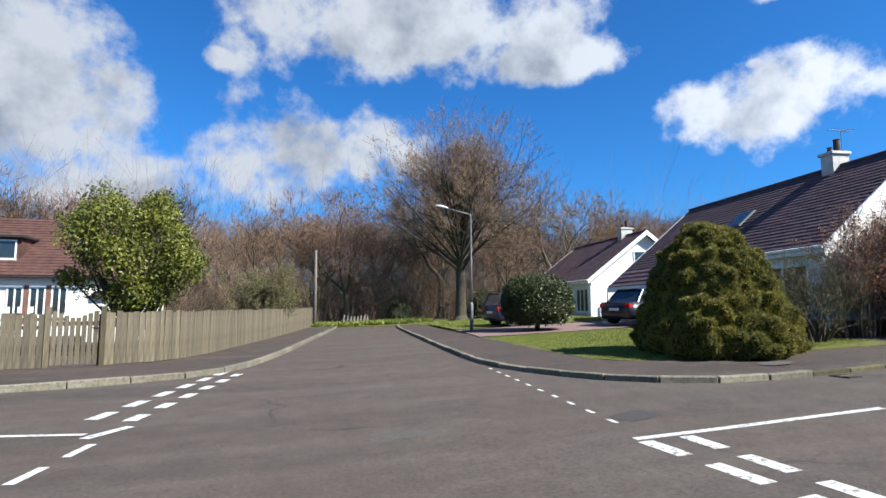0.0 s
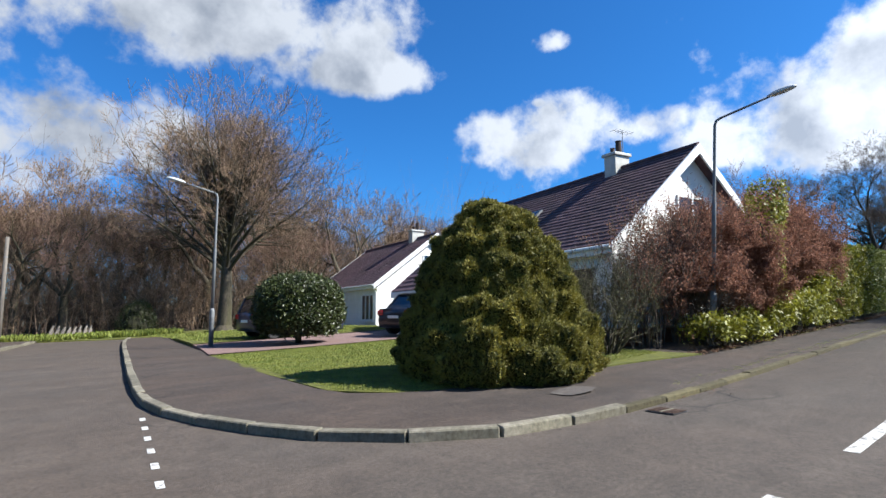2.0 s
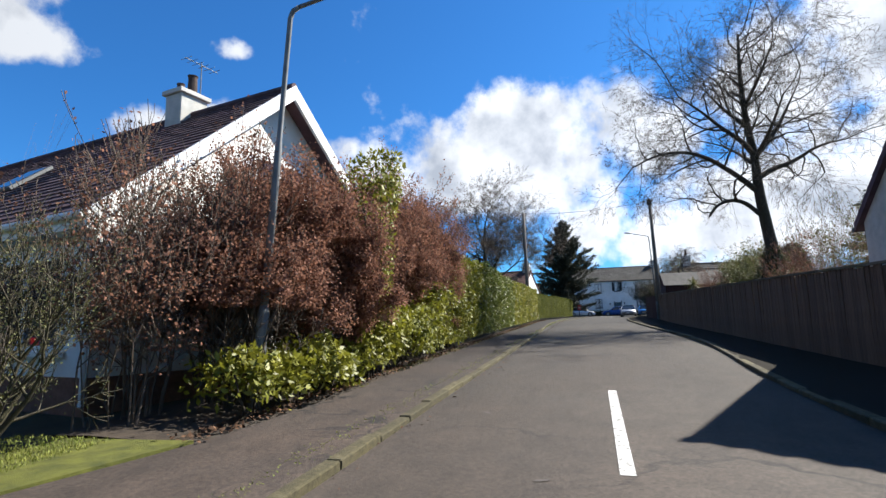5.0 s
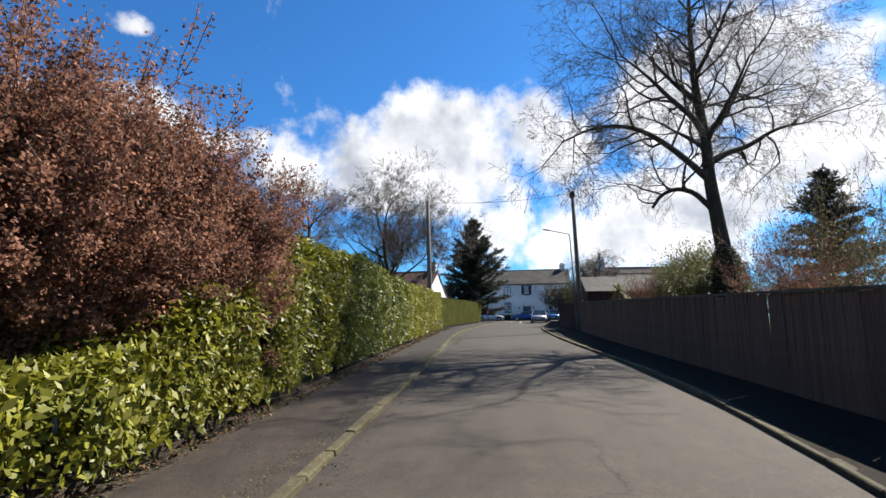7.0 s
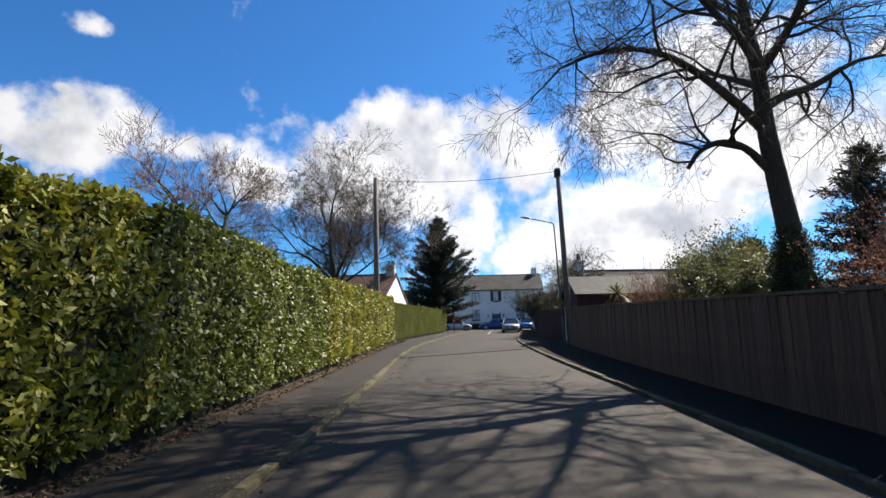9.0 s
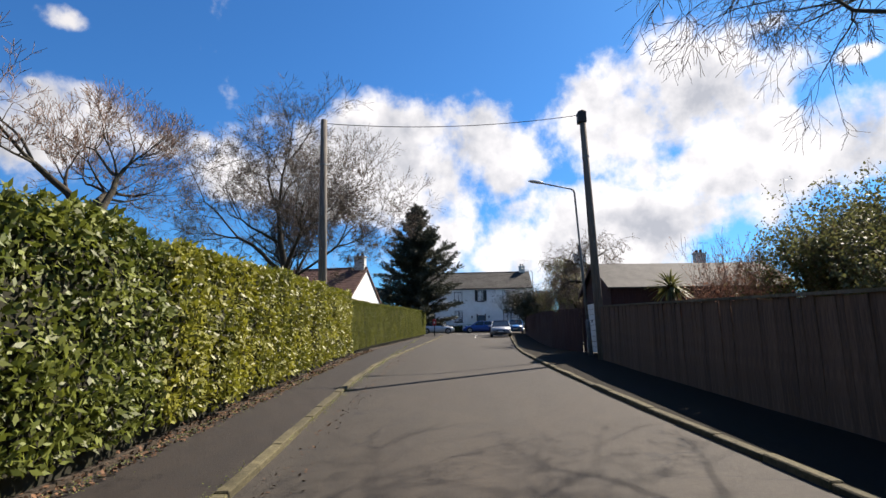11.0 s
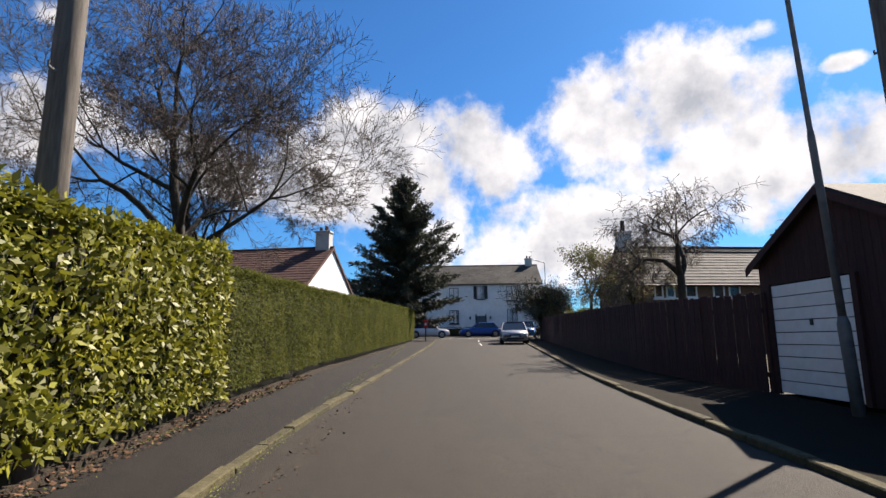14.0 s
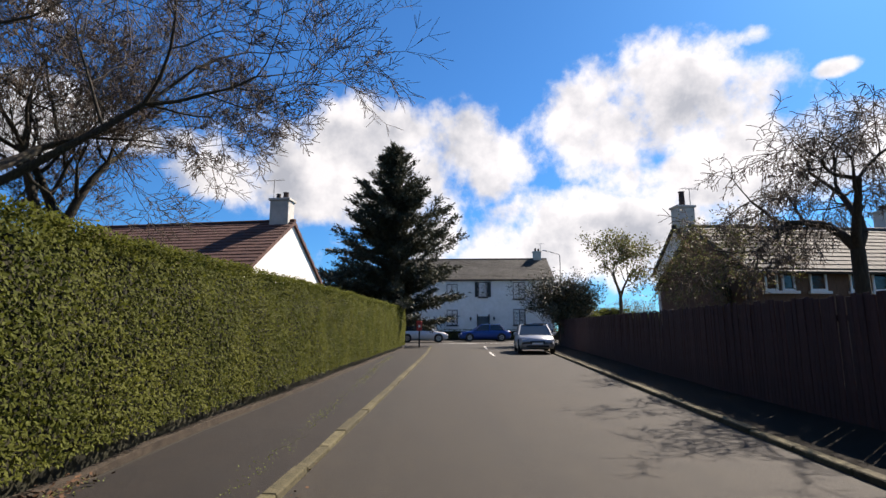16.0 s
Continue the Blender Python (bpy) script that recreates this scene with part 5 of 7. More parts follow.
def grow(rng, start, way, length, radius, depth, segs, tips, gnarl=0.25, split=(2, 3), angle=0.6, shrink=0.72, lift=0.12, steps=4, side=0.5, min_r=0.006, fall=0.0):
    """A limb that bends, sheds side shoots and forks."""
    p, d = Vector(start), Vector(way).normalized()
    r0 = radius
    for i in range(steps):
        jitter = Vector(rng.normal(size=3)) * gnarl
        d = (d + jitter * (1.0 if depth > 3 else 0.55) * 0.6 + Vector((0, 0, lift)) - Vector((0, 0, fall if depth < 3 else 0))).normalized()
        q = p + d * length / steps
        r1 = max(min_r, radius * (1 - 0.45 * (i + 1) / steps))
        segs[depth].append((*p, r0, *q, r1))
        if depth > 0 and i > 0 and rng.random() < side:
            e = d.orthogonal().normalized()
            e = (Matrix.Rotation(rng.uniform(0, math.tau), 3, d) @ e)
            grow(rng, q, (d * 0.6 + e * 0.9), length * shrink * rng.uniform(0.5, 0.9), r1 * 0.55, depth - 1, segs, tips, gnarl, split, angle, shrink, lift, steps, side, min_r, fall)
        p, r0 = q, r1
    if depth == 0:
        tips.append((*p, *d))
        return
    n = int(rng.integers(split[0], split[1] + 1))
    turn = rng.uniform(0, math.tau)
    for k in range(n):
        e = Matrix.Rotation(turn + k * math.tau / n + rng.uniform(-0.4, 0.4), 3, d) @ d.orthogonal().normalized()
        a = angle * rng.uniform(0.6, 1.25)
        grow(rng, p, d * math.cos(a) + e * math.sin(a), length * shrink * rng.uniform(0.75, 1.1), r0 * rng.uniform(0.62, 0.8), depth - 1, segs, tips, gnarl, split, angle, shrink, lift, steps, side, min_r, fall)


def bare_tree(x, y, label, seed, trunk=3.0, radius=0.3, length=2.6, depth=6, bark="bark", twig="twig", way=(0, 0, 1), limbs=None, group="", lift=0.1, gnarl=0.25, angle=0.6, shrink=0.74, leaf=None, steps=4, side=0.45, fall=0.0, min_r=0.006, split=(2, 3), base=None, name="tree", floor=0.0):
    rng = np.random.default_rng(seed)
    host = empty(name, Matrix.Translation((x, y, g(x) if base is None else base)), label, "tree", group)
    segs = {k: [] for k in range(depth + 2)}
    tips = []
    d = Vector(way).normalized()
    p, r = Vector((0, 0, -0.2)), radius
    flare = [1.55, 1.12, 1.0, 0.94, 0.9]
    for i in range(5):
        q = p + d * ((trunk + 0.2) / 5)
        segs[depth + 1].append((*p, r * flare[i], *q, r * (flare + [0.86])[i + 1]))
        p = q
    r *= 0.86
    for w, f, rf, at in (limbs or [((rng.normal() * 0.5, rng.normal() * 0.5, 1), 1.0, 0.8, 1.0) for _ in range(3)]):
        grow(rng, d * (trunk * at), w, length * f, r * rf, depth, segs, tips, gnarl, split, angle, shrink, lift, steps, side, min_r, fall)
    if floor:
        for k in range(depth + 1):
            segs[k] = [s for s in segs[k] if min(s[2], s[6]) > floor]
    thick = [s for k in segs if k >= 3 for s in segs[k]]
    thin = [s for k in segs if k < 3 for s in segs[k]]
    segs_to_mesh("trunk", thick, 7, M[bark], host)
    if thin:
        segs_to_mesh("crown", thin, 3, M[twig], host, False)
    if leaf:
        mat, size, per, spread = leaf
        T = np.array(tips)
        T = np.repeat(T, per, axis=0)
        C = T[:, :3] + rng.normal(size=(len(T), 3)) * spread
        leaf_cloud("leaves", C, T[:, 3:] + np.array([[0, 0, 0.3]]), size, M[mat], host, "round", 0.9, seed)
    return host


def place_copy(ob, x, y, turn, size):
    c = copy_thing(ob, Matrix.Identity(4))
    c.matrix_basis = Matrix.Translation((x, y, g(x))) @ Matrix.Rotation(turn, 4, "Z") @ Matrix.Diagonal((size[0], size[0], size[1], 1))
    return c


def limb_tree(x, y, label, seed, trunk, limbs, bark, twig, shoot=1.5, gap=0.4, depth=3, fall=0.04, min_r=0.006, lift=0.03, gnarl=0.32, bare=0.25, floor=0.0):
    """A bare tree led by main limbs: each limb is a bent line of (x, y, z) with radii at both ends, shedding shoots."""
    rng = np.random.default_rng(seed)
    host = empty("tree", Matrix.Translation((x, y, g(x))), label, "tree")
    segs = {k: [] for k in range(8)}
    tips = []
    def bend(pts):
        for _ in range(2):
            out = [pts[0]]
            for p, q in zip(pts, pts[1:]):
                out += [p.lerp(q, 0.25), p.lerp(q, 0.75)]
            pts = out + [pts[-1]]
        return pts
    for i, (line, r0, r1) in enumerate([trunk] + limbs):
        pts = bend([Vector(p) for p in line])
        total = sum((q - p).length for p, q in zip(pts, pts[1:]))
        run, due = 0.0, total * (0.62 if i == 0 else bare)
        for p, q in zip(pts, pts[1:]):
            f0, f1 = run / total, (run + (q - p).length) / total
            ra, rb = r0 + (r1 - r0) * f0, r0 + (r1 - r0) * f1
            flare = 1.45 if i == 0 and f0 < 0.02 else 1.0
            segs[7].append((*p, ra * flare, *q, rb))
            run += (q - p).length
            while run > due:
                d = (q - p).normalized()
                e = Matrix.Rotation(rng.uniform(0, math.tau), 3, d) @ d.orthogonal().normalized()
                grow(rng, q, d * 0.55 + e * 0.9 + Vector((0, 0, 0.15)), shoot * rng.uniform(0.5, 1.15) * (1.15 - 0.45 * f1), min(rb * 0.6, 0.055), depth, segs, tips, gnarl, (2, 3), 0.55, 0.72, lift, 4, 0.5, min_r, fall)
                due += gap * rng.uniform(0.6, 1.4)
        if i and r1 < 0.05:
            d = (pts[-1] - pts[-2]).normalized()
            grow(rng, pts[-1], d, shoot, r1, depth, segs, tips, gnarl, (2, 3), 0.5, 0.72, lift, 4, 0.5, min_r, fall)
    if floor:
        for k in range(4):
            segs[k] = [q for q in segs[k] if min(q[2], q[6]) > floor]
    segs_to_mesh("trunk", segs[7], 10, M[bark], host)
    segs_to_mesh("branchwork", [q for k in range(2, 7) for q in segs[k]], 5, M[bark], host)
    segs_to_mesh("crown", [q for k in range(2) for q in segs[k]], 3, M[twig], host, False)
    return host


def dome_limbs(seed, count, z0, z1, reach, low, top, r):
    """Limbs that leave a trunk between z0 and z1 and fan out into a rounded crown."""
    rng = np.random.default_rng(seed)
    out = []
    for k in range(count):
        f = (k + 0.5) / count
        up = math.radians(8 + 76 * (1 - f) ** 0.9)
        a = k * 2.399 + rng.uniform(-0.3, 0.3)
        end = Vector((math.cos(a) * math.cos(up) * reach, math.sin(a) * math.cos(up) * reach, low + math.sin(up) * (top - low)))
        start = Vector((0, 0, z1 + (z0 - z1) * f))
        mid = start.lerp(end, 0.45) + Vector((rng.normal() * 0.3, rng.normal() * 0.3, 0.25 + 0.5 * math.sin(up)))
        out.append(([start, mid, end + Vector((0, 0, 0.3))], r * (1.0 - 0.4 * f), 0.022))
    return out


# the broad oak at the end of the side street
limb_tree(13.65, 34.5, "broad bare oak tree with budding twigs at the wood's edge", 5, ([(0, 0, -0.2), (0.05, 0, 2.5), (-0.05, 0, 5.0), (0.2, 0, 8.0), (0.3, 0, 10.4)], 0.42, 0.05),
          dome_limbs(6, 32, 3.2, 6.2, 5.2, 5.0, 10.9, 0.17), "bark", "twig", shoot=1.7, gap=0.36, fall=0.0, min_r=0.0085, lift=0.06, gnarl=0.26)
# the great bare tree behind the tall fence: a leaning trunk, one long level limb over the road, one crooked elbow below it
limb_tree(37.6, -4.75, "great bare tree with heavy crooked limbs behind the fence", 8,
          ([(0, -0.05, -0.2), (0.0, 0.15, 2.6), (0.0, 0.42, 4.9), (0.0, 0.58, 6.5), (0, 0.58, 8.1), (0.1, 0.75, 9.6), (0.1, 0.85, 12.0), (0.2, 0.7, 14.5)], 0.37, 0.06),
          [([(0, 0.62, 6.35), (-0.3, 1.6, 7.2), (-0.5, 2.8, 8.1), (-0.8, 3.9, 8.4), (-1.0, 5.1, 8.3), (-1.2, 6.3, 7.7)], 0.15, 0.03),
           ([(0, 0.6, 5.2), (-0.2, 1.3, 5.85), (-0.3, 2.0, 5.95), (-0.3, 2.55, 5.7), (-0.35, 2.9, 5.2)], 0.12, 0.055),
           ([(0, 0.5, 7.0), (0.3, -0.2, 7.45), (0.4, -1.2, 7.75), (0.2, -2.2, 8.4), (0.3, -3.4, 8.6)], 0.15, 0.03),
           ([(0, 0.55, 8.0), (-0.5, 1.2, 8.75), (-0.9, 2.1, 9.3), (-1.3, 3.0, 10.1), (-1.5, 4.0, 10.9)], 0.14, 0.03),
           ([(0, 0.55, 8.1), (0.4, -0.3, 9.0), (0.6, -0.9, 9.9), (0.8, -1.7, 11.4)], 0.16, 0.03),
           ([(0.1, 0.75, 9.6), (0.6, 1.6, 10.8), (0.9, 2.4, 12.2)], 0.12, 0.03),
           ([(0.1, 0.8, 10.6), (-0.8, 0.2, 11.8), (-1.4, -0.3, 13.2)], 0.1, 0.025),
           ([(0, 0.58, 7.6), (1.4, 0.8, 8.6), (2.8, 1.2, 9.6)], 0.13, 0.03),
           ([(0, 0.58, 7.9), (-1.4, 0.2, 8.9), (-2.8, 0.0, 10.0)], 0.12, 0.03)],
          "bark_dark", "twig_dark", shoot=2.2, gap=0.36, depth=4, fall=0.09, min_r=0.0047, lift=0.02, gnarl=0.4, floor=4.6)
# wood behind: a few grown trees, repeated with turns and sizes
wood = [bare_tree(-2 + 6 * k, 52, lab, 20 + k, trunk=2.6, radius=0.24, length=2.5, depth=5, bark="bark", twig=tw, group="wood behind the street", lift=0.12, min_r=0.012, side=0.55)
        for k, (tw, lab) in enumerate((("twig", "bare brown woodland tree"), ("twig_red", "bare reddish woodland tree"), ("twig_dark", "bare dark woodland tree"), ("twig", "bare twiggy woodland tree")))]
rng = random.Random(4)
spots = []
for k in range(64):
    x = -38 + 94 * ((k * 0.618) % 1.0)
    y = 36.5 + 22 * rng.random() + max(0, (x - 16) * 0.22)
    spots.append((x, y))
for k, (x, y) in enumerate(spots):
    if 4 < x < 24 and y < 37:
        continue
    s = rng.uniform(0.75, 1.15)
    place_copy(wood[k % 4], x, y, rng.uniform(0, 6.28), (s * 1.15, s))
for k in range(16):
    place_copy(wood[k % 4], 112 + 9 * (k % 5) + rng.uniform(-3, 3), -62 + 5.2 * k + rng.uniform(-2, 2), rng.uniform(0, 6.28), (1.1, rng.uniform(0.55, 0.8)))
# bare trees over the hedge and by the far houses
bare_tree(60.5, 13.0, "spreading bare tree behind the clipped hedge", 31, trunk=4.0, radius=0.3, length=3.3, depth=6, bark="bark_dark", twig="twig_dark", lift=0.05, fall=0.03, min_r=0.0075, side=0.62, gnarl=0.22,
          limbs=[((0.1, 0.1, 1), 1.1, 0.8, 1.0), ((0.5, -0.85, 0.62), 1.05, 0.36, 0.9), ((-0.8, -0.3, 0.6), 1.0, 0.55, 1.0), ((-0.3, 0.8, 0.6), 1.0, 0.55, 1.0), ((0.9, 0.2, 0.6), 1.0, 0.5, 1.0)], shrink=0.74)
bare_tree(64.0, 13.6, "smaller bare tree behind the clipped hedge", 33, trunk=3.2, radius=0.2, length=2.5, depth=5, bark="bark_dark", twig="twig_dark", min_r=0.009)
bare_tree(48.8, 16.2, "bare garden tree beyond the laurel hedge", 35, trunk=4.6, radius=0.24, length=2.6, depth=5, bark="bark_dark", twig="twig_red", min_r=0.009, side=0.6)
bare_tree(54, 19, "bare garden tree beyond the laurel hedge", 37, trunk=2.0, radius=0.16, length=1.7, depth=5, bark="bark_dark", twig="twig_dark", min_r=0.008)
bare_tree(61.9, -4.3, "small crooked bare garden tree behind the palings", 39, trunk=2.9, radius=0.16, length=1.55, depth=5, bark="bark_dark", twig="twig_dark", gnarl=0.45, min_r=0.007, lift=-0.03, fall=0.1, side=0.65, angle=0.8)
bare_tree(88, -8.7, "slender tree coming into pale young leaf", 41, trunk=3.2, radius=0.14, length=1.7, depth=4, bark="bark", twig="twig", leaf=("spring", 0.16, 5, 0.22), min_r=0.01)


def conifer(x, y, height, spread, label, seed, mat="conifer", start=0.12, gap=0.5, density=1.0, rise=0.0):
    """A spruce: straight stem, whorls of drooping boughs clothed in needles sprays."""
    rng = np.random.default_rng(seed)
    host = empty("conifer_tree", Matrix.Translation((x, y, g(x))), label, "tree")
    segs, C, N = [(0, 0, -0.2, height * 0.022, 0, 0, height, 0.02)], [], []
    z = height * start
    while z < height - 0.15:
        f = 1 - (z - height * start) / (height * (1 - start))
        reach = spread * (f ** 0.8) * 0.98 + 0.12
        for k in range(int(5 + 4 * f)):
            a = rng.uniform(0, math.tau)
            L = reach * rng.uniform(0.55, 1.12)
            tilt = rng.uniform(-0.25, 0.1) + 0.45 * (1 - f) + rise * rng.uniform(0, 2)
            p = np.array([0, 0, z + rng.uniform(-0.2, 0.2)])
            d = np.array([math.cos(a), math.sin(a), tilt])
            n = 6
            for i in range(n):
                q = p + d * L / n
                d = d + np.array([0, 0, 0.09 - 0.1 * f]) + rng.normal(size=3) * 0.09
                segs.append((*p, 0.05 * f * (1 - i / n) + 0.012, *q, 0.05 * f * (1 - (i + 1) / n) + 0.008))
                m = int(max(4, L * 9) * density)
                t = rng.uniform(0, 1, m)[:, None]
                C.append(p + (q - p) * t + rng.normal(size=(m, 3)) * np.array([0.2, 0.2, 0.1]) * (0.4 + L * 0.12))
                N.append(np.repeat(d[None] * 0.7, m, 0) + rng.normal(size=(m, 3)) * 0.35 + np.array([[0, 0, -0.15]]))
                p = q
        z += gap * (0.55 + 0.6 * f)
    segs_to_mesh("trunk", segs, 5, M["bark_dark"], host)
    leaf_cloud("needles", np.concatenate(C), np.concatenate(N), 0.3, M[mat], host, "thin", 0.35, seed)
    return host


conifer(86.5, 6.75, 13.3, 5.6, "tall dark spruce tree at the end of the hedge", 51, gap=0.46, density=3.4, rise=0.2)
bare_tree(67.5, -4.6, "crooked garden tree in bud behind the palings", 43, trunk=2.2, radius=0.11, length=1.15, depth=5, bark="bark_dark", twig="twig", gnarl=0.5, min_r=0.007, lift=-0.02, fall=0.08, leaf=("spring", 0.07, 2, 0.1))
conifer(48.0, -14.4, 9.0, 3.5, "dark pointed conifer behind the fence", 53, density=2.4)


# the clipped yew on the corner lawn
def dome_bush(x, y, rx, ry, h, mat, leaf, count, label, name="bush", seed=1, power=2.2, rough=0.1, shape="thin", tuft=7, stem=0.0, inner="core", waist=0.25, edge=0.55, clump=0.0):
    rng = np.random.default_rng(seed)
    host = empty(name, Matrix.Translation((x, y, g(x) + 0.08)), label, "bush")
    u = rng.uniform(0, math.tau, count)
    v = rng.uniform(0, 1, count)
    z = v ** 0.9
    prof = np.clip(1 - z ** power, 0, 1) ** edge
    prof = prof * (1 - waist * np.clip(0.25 - z, 0, 1) * 2)
    C, N = [], []
    for a, zz, pr in zip(u, z, prof):
        cx, cy = math.cos(a), math.sin(a)
        b = 1 + rough * (lump(cx * 1.3, cy * 1.3, zz * 2.6, 1.6, seed) + 0.6 * lump(cx, cy, zz * 2, 4.5, seed + 3))
        px, py, pz = cx * rx * pr * b, cy * ry * pr * b, stem + zz * (h - stem) * (0.97 + 0.03 * b)
        if clump:
            near_c = noise.voronoi((px * clump, py * clump, pz * clump * 0.8))[0][0]
            k = 0.11 * (0.75 - near_c)
            px, py, pz = px + cx * k, py + cy * k, pz + 0.5 * k
        C.append((px, py, pz))
        N.append((cx * 0.8, cy * 0.8, 0.5 + zz * 0.8))
    C, N = np.repeat(np.array(C), tuft, axis=0), np.repeat(np.array(N), tuft, axis=0)
    C = C + np.repeat(rng.normal(size=(count, 3)) * 0.035, tuft, axis=0) + rng.normal(size=C.shape) * leaf * 0.45
    N = N + np.repeat(rng.normal(size=(count, 3)) * 0.45, tuft, axis=0)
    leaf_cloud("foliage", C, N, leaf, M[mat], host, shape, 0.75, seed)
    # solid filling whose dark colour gives the shade behind the foliage
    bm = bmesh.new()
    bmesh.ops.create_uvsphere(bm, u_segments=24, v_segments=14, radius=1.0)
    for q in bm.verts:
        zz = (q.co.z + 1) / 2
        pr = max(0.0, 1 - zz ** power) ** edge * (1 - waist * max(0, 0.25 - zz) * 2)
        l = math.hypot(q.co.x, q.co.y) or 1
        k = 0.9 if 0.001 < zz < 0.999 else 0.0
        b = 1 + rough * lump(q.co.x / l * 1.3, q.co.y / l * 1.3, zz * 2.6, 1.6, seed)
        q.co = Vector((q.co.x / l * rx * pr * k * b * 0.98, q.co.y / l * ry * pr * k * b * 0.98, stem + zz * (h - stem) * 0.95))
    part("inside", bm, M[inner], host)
    if stem:
        part("stem", tube([(0, 0, -0.15), (0.02, 0, stem + 0.3)], [0.11, 0.09], 8), M["bark_dark"], host)
    return host




def spray_bush(x, y, rx, ry, h, label, seed, around, rows, per, mat):
    """A dense yew: a body of rounded clumps and folds, coloured dark for the shade within, clothed in short upright
    needles.
    """
    rng = np.random.default_rng(seed)
    host = empty("yew_bush", Matrix.Translation((x, y, g(x) + 0.06)), label, "bush")
    zs, ps = [0, 0.06, 0.16, 0.3, 0.45, 0.6, 0.72, 0.84, 0.92, 0.97, 1.0], [0.9, 0.98, 1.0, 0.93, 0.82, 0.7, 0.58, 0.43, 0.3, 0.18, 0.03]
    grid = np.zeros((rows + 1, around, 3))
    for r in range(rows + 1):
        z = r / rows
        pr = float(np.interp(z, zs, ps))
        for c in range(around):
            a = c * math.tau / around
            cx, cy = math.cos(a), math.sin(a)
            b = 1 + 0.12 * lump(cx * 1.2, cy * 1.2, z * 2.4, 1.5, seed) + 0.05 * lump(cx * 1.4, cy * 1.4, z * 3.2, 4.0, seed + 5)
            p = Vector((cx * rx * pr * b, cy * ry * pr * b, z * h))
            warp = Vector((noise.noise(p * 3.0), noise.noise(p * 3.0 + Vector((9, 0, 0))), noise.noise(p * 3.0 + Vector((0, 9, 0))))) * 0.35
            big, small = noise.voronoi(p * 3.1 + warp)[0][0], noise.voronoi(p * 6.5 + warp)[0][0]
            k = 0.3 * (0.42 - big) + 0.12 * (0.42 - small)
            grid[r, c] = (p.x + cx * k * 0.9, p.y + cy * k * 0.9, p.z + k * 0.55)
    quads = [(r * around + c, r * around + (c + 1) % around, (r + 1) * around + (c + 1) % around, (r + 1) * around + c) for r in range(rows) for c in range(around)]
    quads.append(tuple(rows * around + c for c in range(around)))
    # the shell's dark green stands for shade deep among the needles
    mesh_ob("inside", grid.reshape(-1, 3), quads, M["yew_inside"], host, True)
    a, b, c = grid[:-1], np.roll(grid, -1, axis=1)[:-1], grid[1:]
    nrm = np.cross(b - a, c - a)
    area = np.linalg.norm(nrm, axis=2)
    nrm = nrm / (area[..., None] + 1e-9)
    mid = (a + np.roll(grid, -1, axis=1)[1:]) / 2
    pick = rng.choice(area.size, size=per, p=(area / area.sum()).ravel())
    C = mid.reshape(-1, 3)[pick] + rng.normal(size=(per, 3)) * 0.014
    N = nrm.reshape(-1, 3)[pick] + np.array([[0, 0, 0.75]]) + rng.normal(size=(per, 3)) * 0.25
    leaf_cloud("foliage", C, N, 0.05, M[mat], host, "thin", 0.42, seed)


spray_bush(9.32, 9.0, 1.66, 1.66, 2.98, "dense dark green yew bush with upright sprays on the corner lawn", 61, 190, 110, 230000, "yew")
dome_bush(10.6, 18.9, 1.36, 1.36, 2.2, "holly", 0.085, 13000, "round dark glossy evergreen bush on a short stem", "round_bush", 63, power=6, rough=0.05, tuft=2, stem=0.3, shape="leaf", waist=0.5)


def lobed_tree(x, y, label, seed, lobes, reach, low, high, mat, leaf, per):
    """An evergreen of many leafy lobes with gaps, carried on forking stems."""
    rng = np.random.default_rng(seed)
    host = empty("evergreen_tree", Matrix.Translation((x, y, g(x))), label, "tree")
    segs, C, N = [], [], []
    for k in range(lobes):
        a, f = rng.uniform(0, math.tau), math.sqrt(rng.uniform(0.05, 1))
        z = low + (high - low) * rng.uniform(0, 1)
        wide = reach * (0.55 + 0.9 * math.sin(math.pi * min(1, 0.18 + 0.75 * (z - low) / (high - low))) * 0.5)
        c = np.array([math.cos(a) * f * wide, math.sin(a) * f * wide, z])
        r = rng.uniform(0.36, 0.66)
        d = rng.normal(size=(per, 3))
        d[:, 2] = d[:, 2] * 0.9 + 0.3
        d /= np.linalg.norm(d, axis=1)[:, None]
        C.append(c + d * r * np.array([1, 1, 0.95]) * rng.uniform(0.5, 1.1, (per, 1)))
        N.append(d + np.array([[0, 0, 0.5]]))
        p = np.array([0, 0, low * 0.3])
        for i in range(4):
            q = p + (c - p) * (i + 1) / 4 + rng.normal(size=3) * 0.08
            segs.append((*p, 0.05 * (1 - i / 5), *q, 0.05 * (1 - (i + 1) / 5)))
            p = q
    segs.append((0, 0, -0.2, 0.13, 0.05, 0, low + 0.6, 0.09))
    segs_to_mesh("trunk", segs, 5, M["bark_dark"], host)
    leaf_cloud("leaves", np.concatenate(C), np.concatenate(N), leaf, M[mat], host, "leaf", 0.6, seed)


lobed_tree(-3.55, 18.2, "big glossy evergreen tree behind the weathered fence", 65, 50, 2.1, 1.5, 4.6, "evergreen", 0.105, 620)


# lawns, drive, beds
tagged(strip("lawn", [(6.52, 9.6), (6.72, 12.2), (7.4, 17.5)], [(12.9, 8.65), (13.4, 12.2), (14.0, 17.2)], 0.078, M["grass"], n=30, across=12), "mown yellow-green corner lawn", "lawn", kind="structure")
